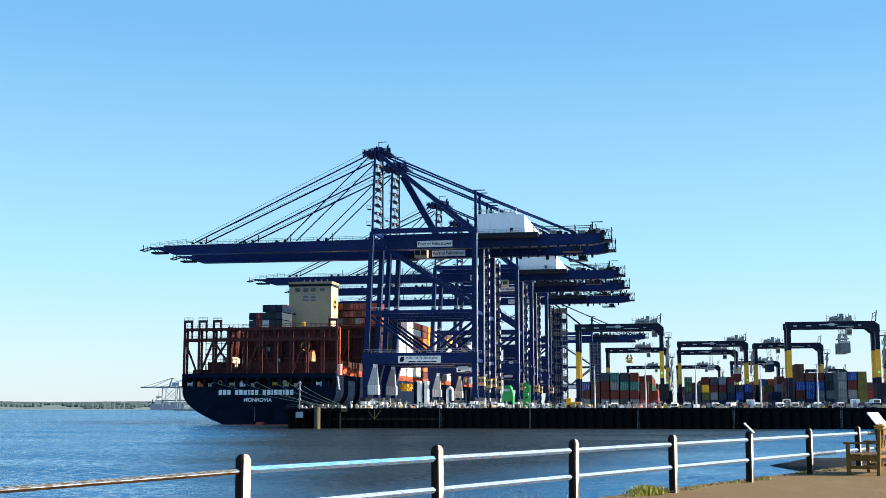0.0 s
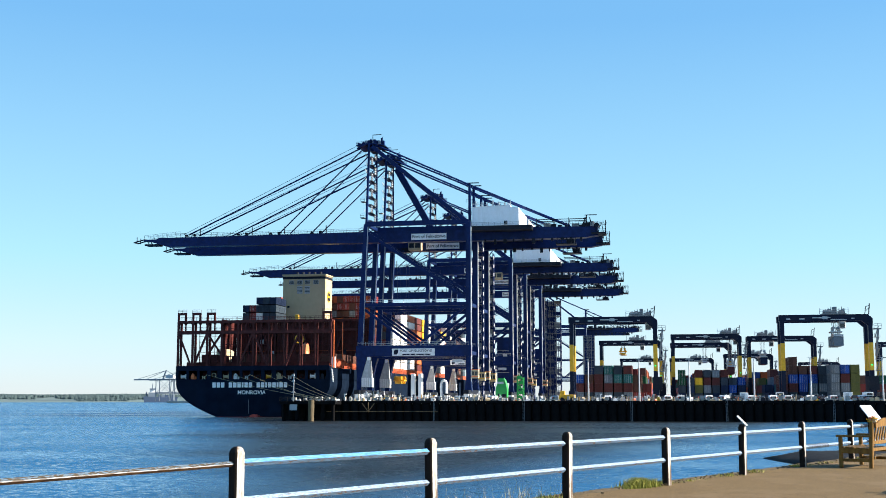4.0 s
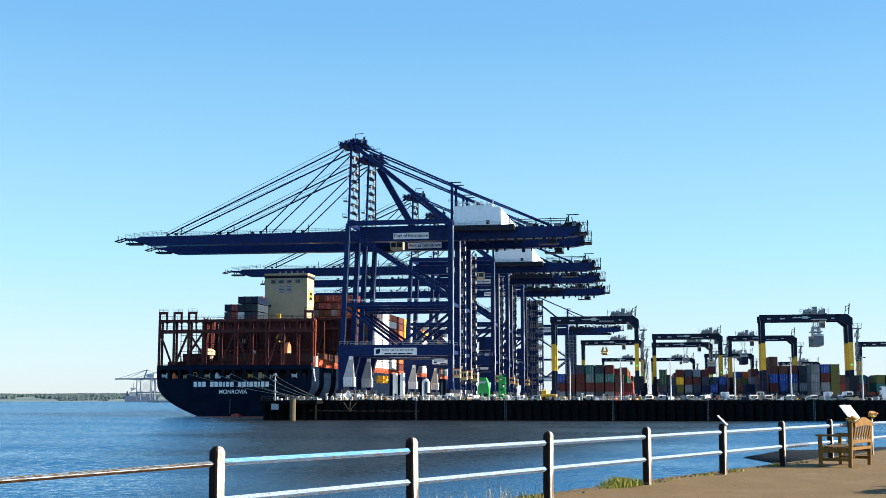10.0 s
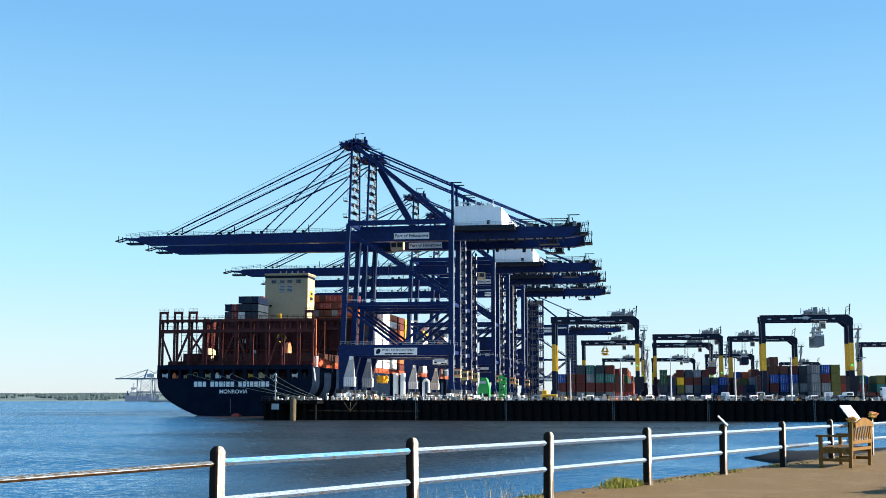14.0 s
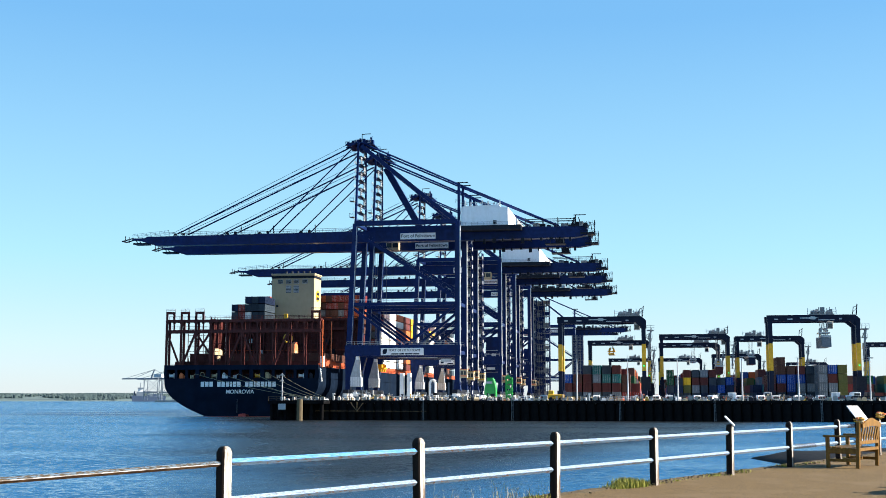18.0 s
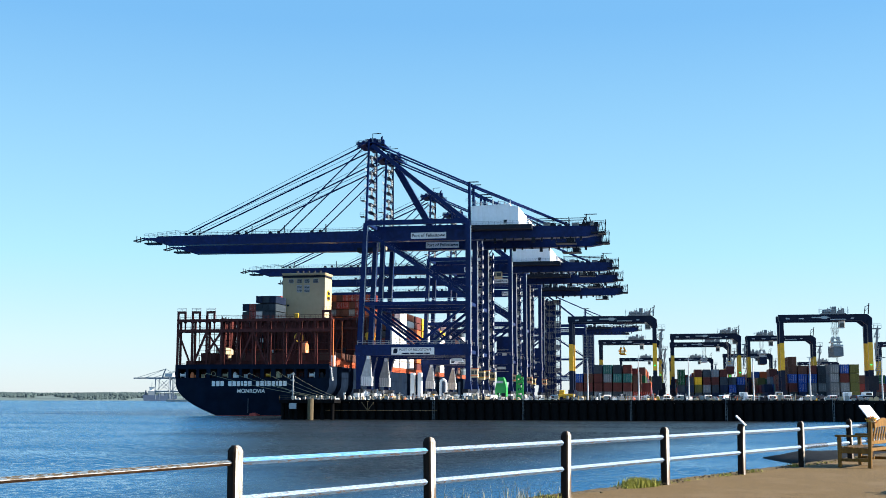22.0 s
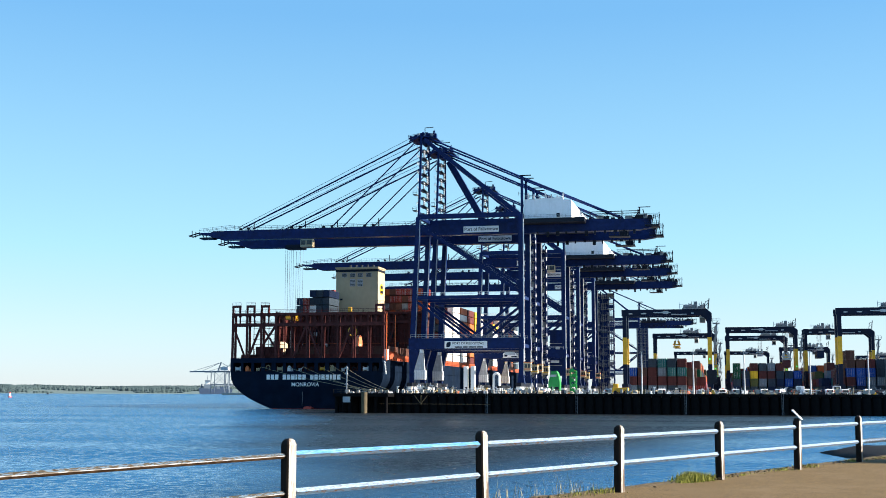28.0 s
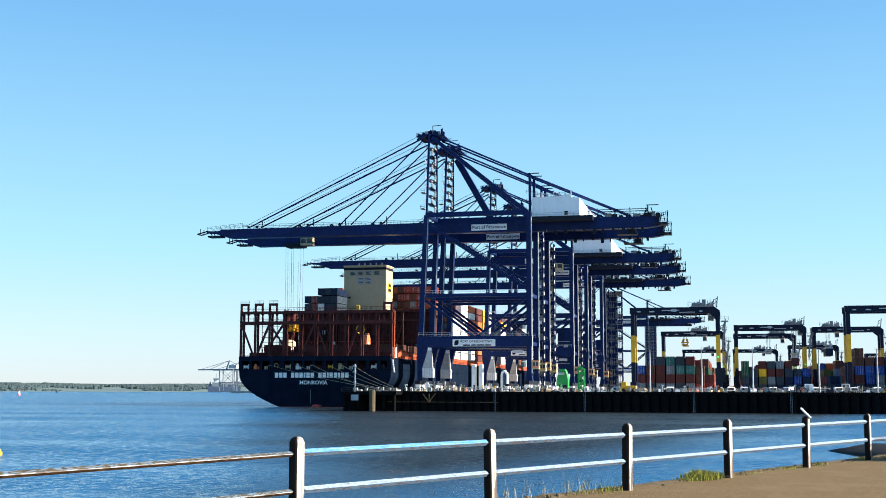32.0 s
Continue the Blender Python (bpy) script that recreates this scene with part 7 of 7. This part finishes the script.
def posy(at, n, seed, label):
    rnd = random.Random(seed)
    w = thing("flower_bunch", label, "flowers", "memorial flowers", at)
    st = B()
    pt = B()
    for k in range(n):
        d = Vector((rnd.gauss(0, 0.035), rnd.gauss(0, 0.035), rnd.uniform(-0.06, 0.05)))
        rod(st, (0, 0, -0.12), d, 0.004, 3)
        r_ = rnd.uniform(0.014, 0.026)
        for j in range(5):
            e = Vector((math.cos(j * 1.257), math.sin(j * 1.257), 0.35)) * r_
            rod(pt, d, d + e * 1.6, 0.004, 4, r_ * 0.6)
    part("stems", st, M["grass"], w)
    part("petals", pt, M["yellow"], w, "yellow petals")
    for mat, word in (("orange", "orange"), ("cream", "cream")):
        bl = B()
        for k in range(n // 5):
            d = Vector((rnd.gauss(0, 0.04), rnd.gauss(0, 0.04), rnd.uniform(-0.04, 0.06)))
            for j in range(6):
                e = Vector((math.cos(j * 1.047), math.sin(j * 1.047), 0.3)) * 0.024
                rod(bl, d, d + e * 1.5, 0.005, 4, 0.016)
        part("blooms", bl, M[mat], w, word + " blooms")
    return w


posy(Matrix.Translation(Vector((3.85, 26.65, WALK_Z + 0.93)) - FDIR * 1.22 - FOUT * 0.67), 40, 4, "small bunch of yellow flowers tied to the bench")
posy(Matrix.Translation(MEMO + Vector((0, 0, 0.06))), 60, 5, "faded bunch of yellow flowers tied to a dark post")


# ---- grass along the edge, and the shingle spit beyond ----
def tuft(at, n, spread, height, mat, seed, label):
    rnd = random.Random(seed)
    bm = B()
    for k in range(n):
        x, y = rnd.gauss(0, spread[0]), rnd.gauss(0, spread[1])
        h = height * rnd.uniform(0.5, 1.1) * (0.35 + 0.75 * math.exp(-(x / spread[0]) ** 2 / 2.2))
        lean = Vector((rnd.gauss(0, 0.3), rnd.gauss(0, 0.3), 0)) * h
        w = rnd.uniform(0.003, 0.006) if mat is M["grass"] else rnd.uniform(0.002, 0.004)
        a_ = rnd.uniform(0, math.pi)
        s_ = Vector((math.cos(a_), math.sin(a_), 0)) * w
        r0 = Vector((x, y, 0))
        m1 = r0 + lean * 0.35 + Vector((0, 0, h * 0.6))
        v = [bm.verts.new(q) for q in (r0 - s_, r0 + s_, m1 + s_ * 0.7, m1 - s_ * 0.7, r0 + lean + Vector((0, 0, h)))]
        bm.faces.new((v[0], v[1], v[2], v[3]))
        bm.faces.new((v[3], v[2], v[4]))
    ob = solid("grass_tuft", bm, mat, label, "grass", "grass along the sea wall", kind="stuff")
    ob.matrix_basis = at
    return ob


FROT = Matrix.Rotation(ang, 4, "Z")
TUFTS = ((2.8, 2400, 0.2, 0.14, "grass", "bright green grass tuft at the pavement edge"), (2.93, 260, 0.2, 0.12, "grass", "short green grass tuft at a post"),
         (1.75, 90, 0.4, 0.06, "grass", "patchy grass growing on the sea wall"), (1.93, 110, 0.16, 0.08, "grass", "patchy grass beside a fence post"),
         (3.85, 130, 0.22, 0.06, "grass", "low grass tuft beside a fence post"), (4.25, 160, 0.3, 0.07, "grass", "thin grass on the coping"), (5.03, 120, 0.12, 0.07, "grass", "small weeds at a post's foot"), (5.5, 140, 0.5, 0.035, "grass", "thin weeds along the pavement edge"), (3.3, 160, 0.6, 0.035, "grass", "thin weeds along the pavement edge"), (6.3, 120, 0.4, 0.05, "grass", "thin weeds behind the bench"), (0.55, 100, 0.4, 0.09, "grass", "patchy grass on the sea wall"))
for i, (u, n, sp, h, mat, label) in enumerate(TUFTS):
    tuft(Matrix.Translation(F0 + FDIR * FSTEP * u + FOUT * 0.16) @ FROT, n, (sp, 0.09), h, M[mat], 40 + i, label)
for i, (u, n, sp, h) in enumerate(((1.35, 40, 0.5, 0.3), (1.75, 55, 0.3, 0.33), (2.05, 20, 0.2, 0.22), (0.4, 20, 0.4, 0.22))):
    tuft(Matrix.Translation(F0 + FDIR * FSTEP * u + FOUT * 0.3) @ FROT, n, (sp, 0.08), h, M["straw"], 60 + i, "dry pale grass stalks rising past the fence")

# clods and stones gathered at the crumbling edge
rnd = random.Random(91)
verts, faces = [], []
for k in range(110):
    u = rnd.choice((1.1, 1.95, 2.95, 3.3, 3.7, 4.05, 4.95, 5.4, 6.1)) + rnd.gauss(0, 0.22)
    p = F0 + FDIR * FSTEP * u + FOUT * rnd.uniform(-0.12, 0.32)
    r_ = rnd.uniform(0.008, 0.03) * (1.7 if k % 11 == 0 else 1.0)
    base = len(verts)
    for z, q in ((-0.004, 1.0), (0.7 * r_, 0.75)):
        for i in range(6):
            a_ = i * math.pi / 3 + k
            w = r_ * q * rnd.uniform(0.7, 1.3)
            verts.append((p.x + w * math.cos(a_), p.y + w * math.sin(a_), p.z + 0.02 + z))
    for i in range(6):
        faces.append((base + i, base + (i + 1) % 6, base + 6 + (i + 1) % 6, base + 6 + i))
    faces.append(tuple(base + 6 + i for i in range(6)))
me = bpy.data.meshes.new("edge_clods")
me.from_pydata(verts, [], faces)
me.materials.append(M["coping"])
tagged(new("edge_clods", me), "earthy brown clods and stones scattered along the pavement edge", "stones", kind="stuff")

bm = B()
grid = {}
for i in range(41):
    for j in range(13):
        u, v = i / 40, j / 12
        x = 8.7 + 60 * u ** 1.4
        lo = 122 - 20 * (1 - math.exp(-(x - 8.7) / 3)) - 0.8 * (x - 8.7)
        hi = 122.5 + 1.9 * (x - 8.7) ** 0.95 + 0.8 * noise.noise((u * 9, 2, 0))
        y = lo + (hi - lo) * v
        z = -0.25 + 1.1 * math.sin(math.pi * v) ** 0.6 * min(1, u * 6 + 0.15) + 0.12 * noise.noise((u * 12, v * 5, 3))
        grid[i, j] = bm.verts.new((x, y, z))
for i in range(40):
    for j in range(12):
        bm.faces.new((grid[i, j], grid[i + 1, j], grid[i + 1, j + 1], grid[i, j + 1]))
solid("shingle_beach", bm, M["shingle"], "low dark shingle spit beside the sea wall", kind="structure", smooth=True)


# ---- what moves ----
def motions():
    hold = [(0.0, 5.2), (14.0, 5.0), (17.0, 2.2), (19.0, -0.1), (20.5, -2.9), (21.5, -5.8), (22.5, -9.2), (24.0, -16.0), (25.5, -20.7), (26.5, -37.0), (27.5, -52.8), (28.0, -53.9), (30.0, -56.5), (32.0, -56.9)]
    walk(trolley, [(t, pose(x, DEEP / 2, GB)) for t, x in hold])
    drop = [(0.0, 4.6, 6.0), (14.0, 4.6, 6.0), (17.0, 2.5, 8.0), (19.0, 0.0, 13.0), (21.0, -4.4, 19.6), (22.5, -7.8, 22.8), (23.0, -11.4, 25.8), (24.0, -14.5, 27.6), (25.5, -21.6, 29.0), (26.5, -38.0, 29.0), (27.5, -54.5, 28.4),
            (28.1, -55.0, 25.9), (29.9, -55.9, 25.0), (30.8, -56.8, 22.7), (32.0, -57.3, 21.4)]
    walk(spreader, [(t, pose(x, DEEP / 2, z)) for t, x, z in drop])
    lower = [(0.0, 17.6), (17.0, 17.6), (18.5, 17.2), (20.0, 16.4), (21.5, 15.2), (23.0, 13.9), (24.5, 12.6), (25.5, 12.1), (27.5, 11.9), (32.0, 11.9)]
    walk(loaded, [(t, pose(14.5, 0, z)) for t, z in lower])


motions()
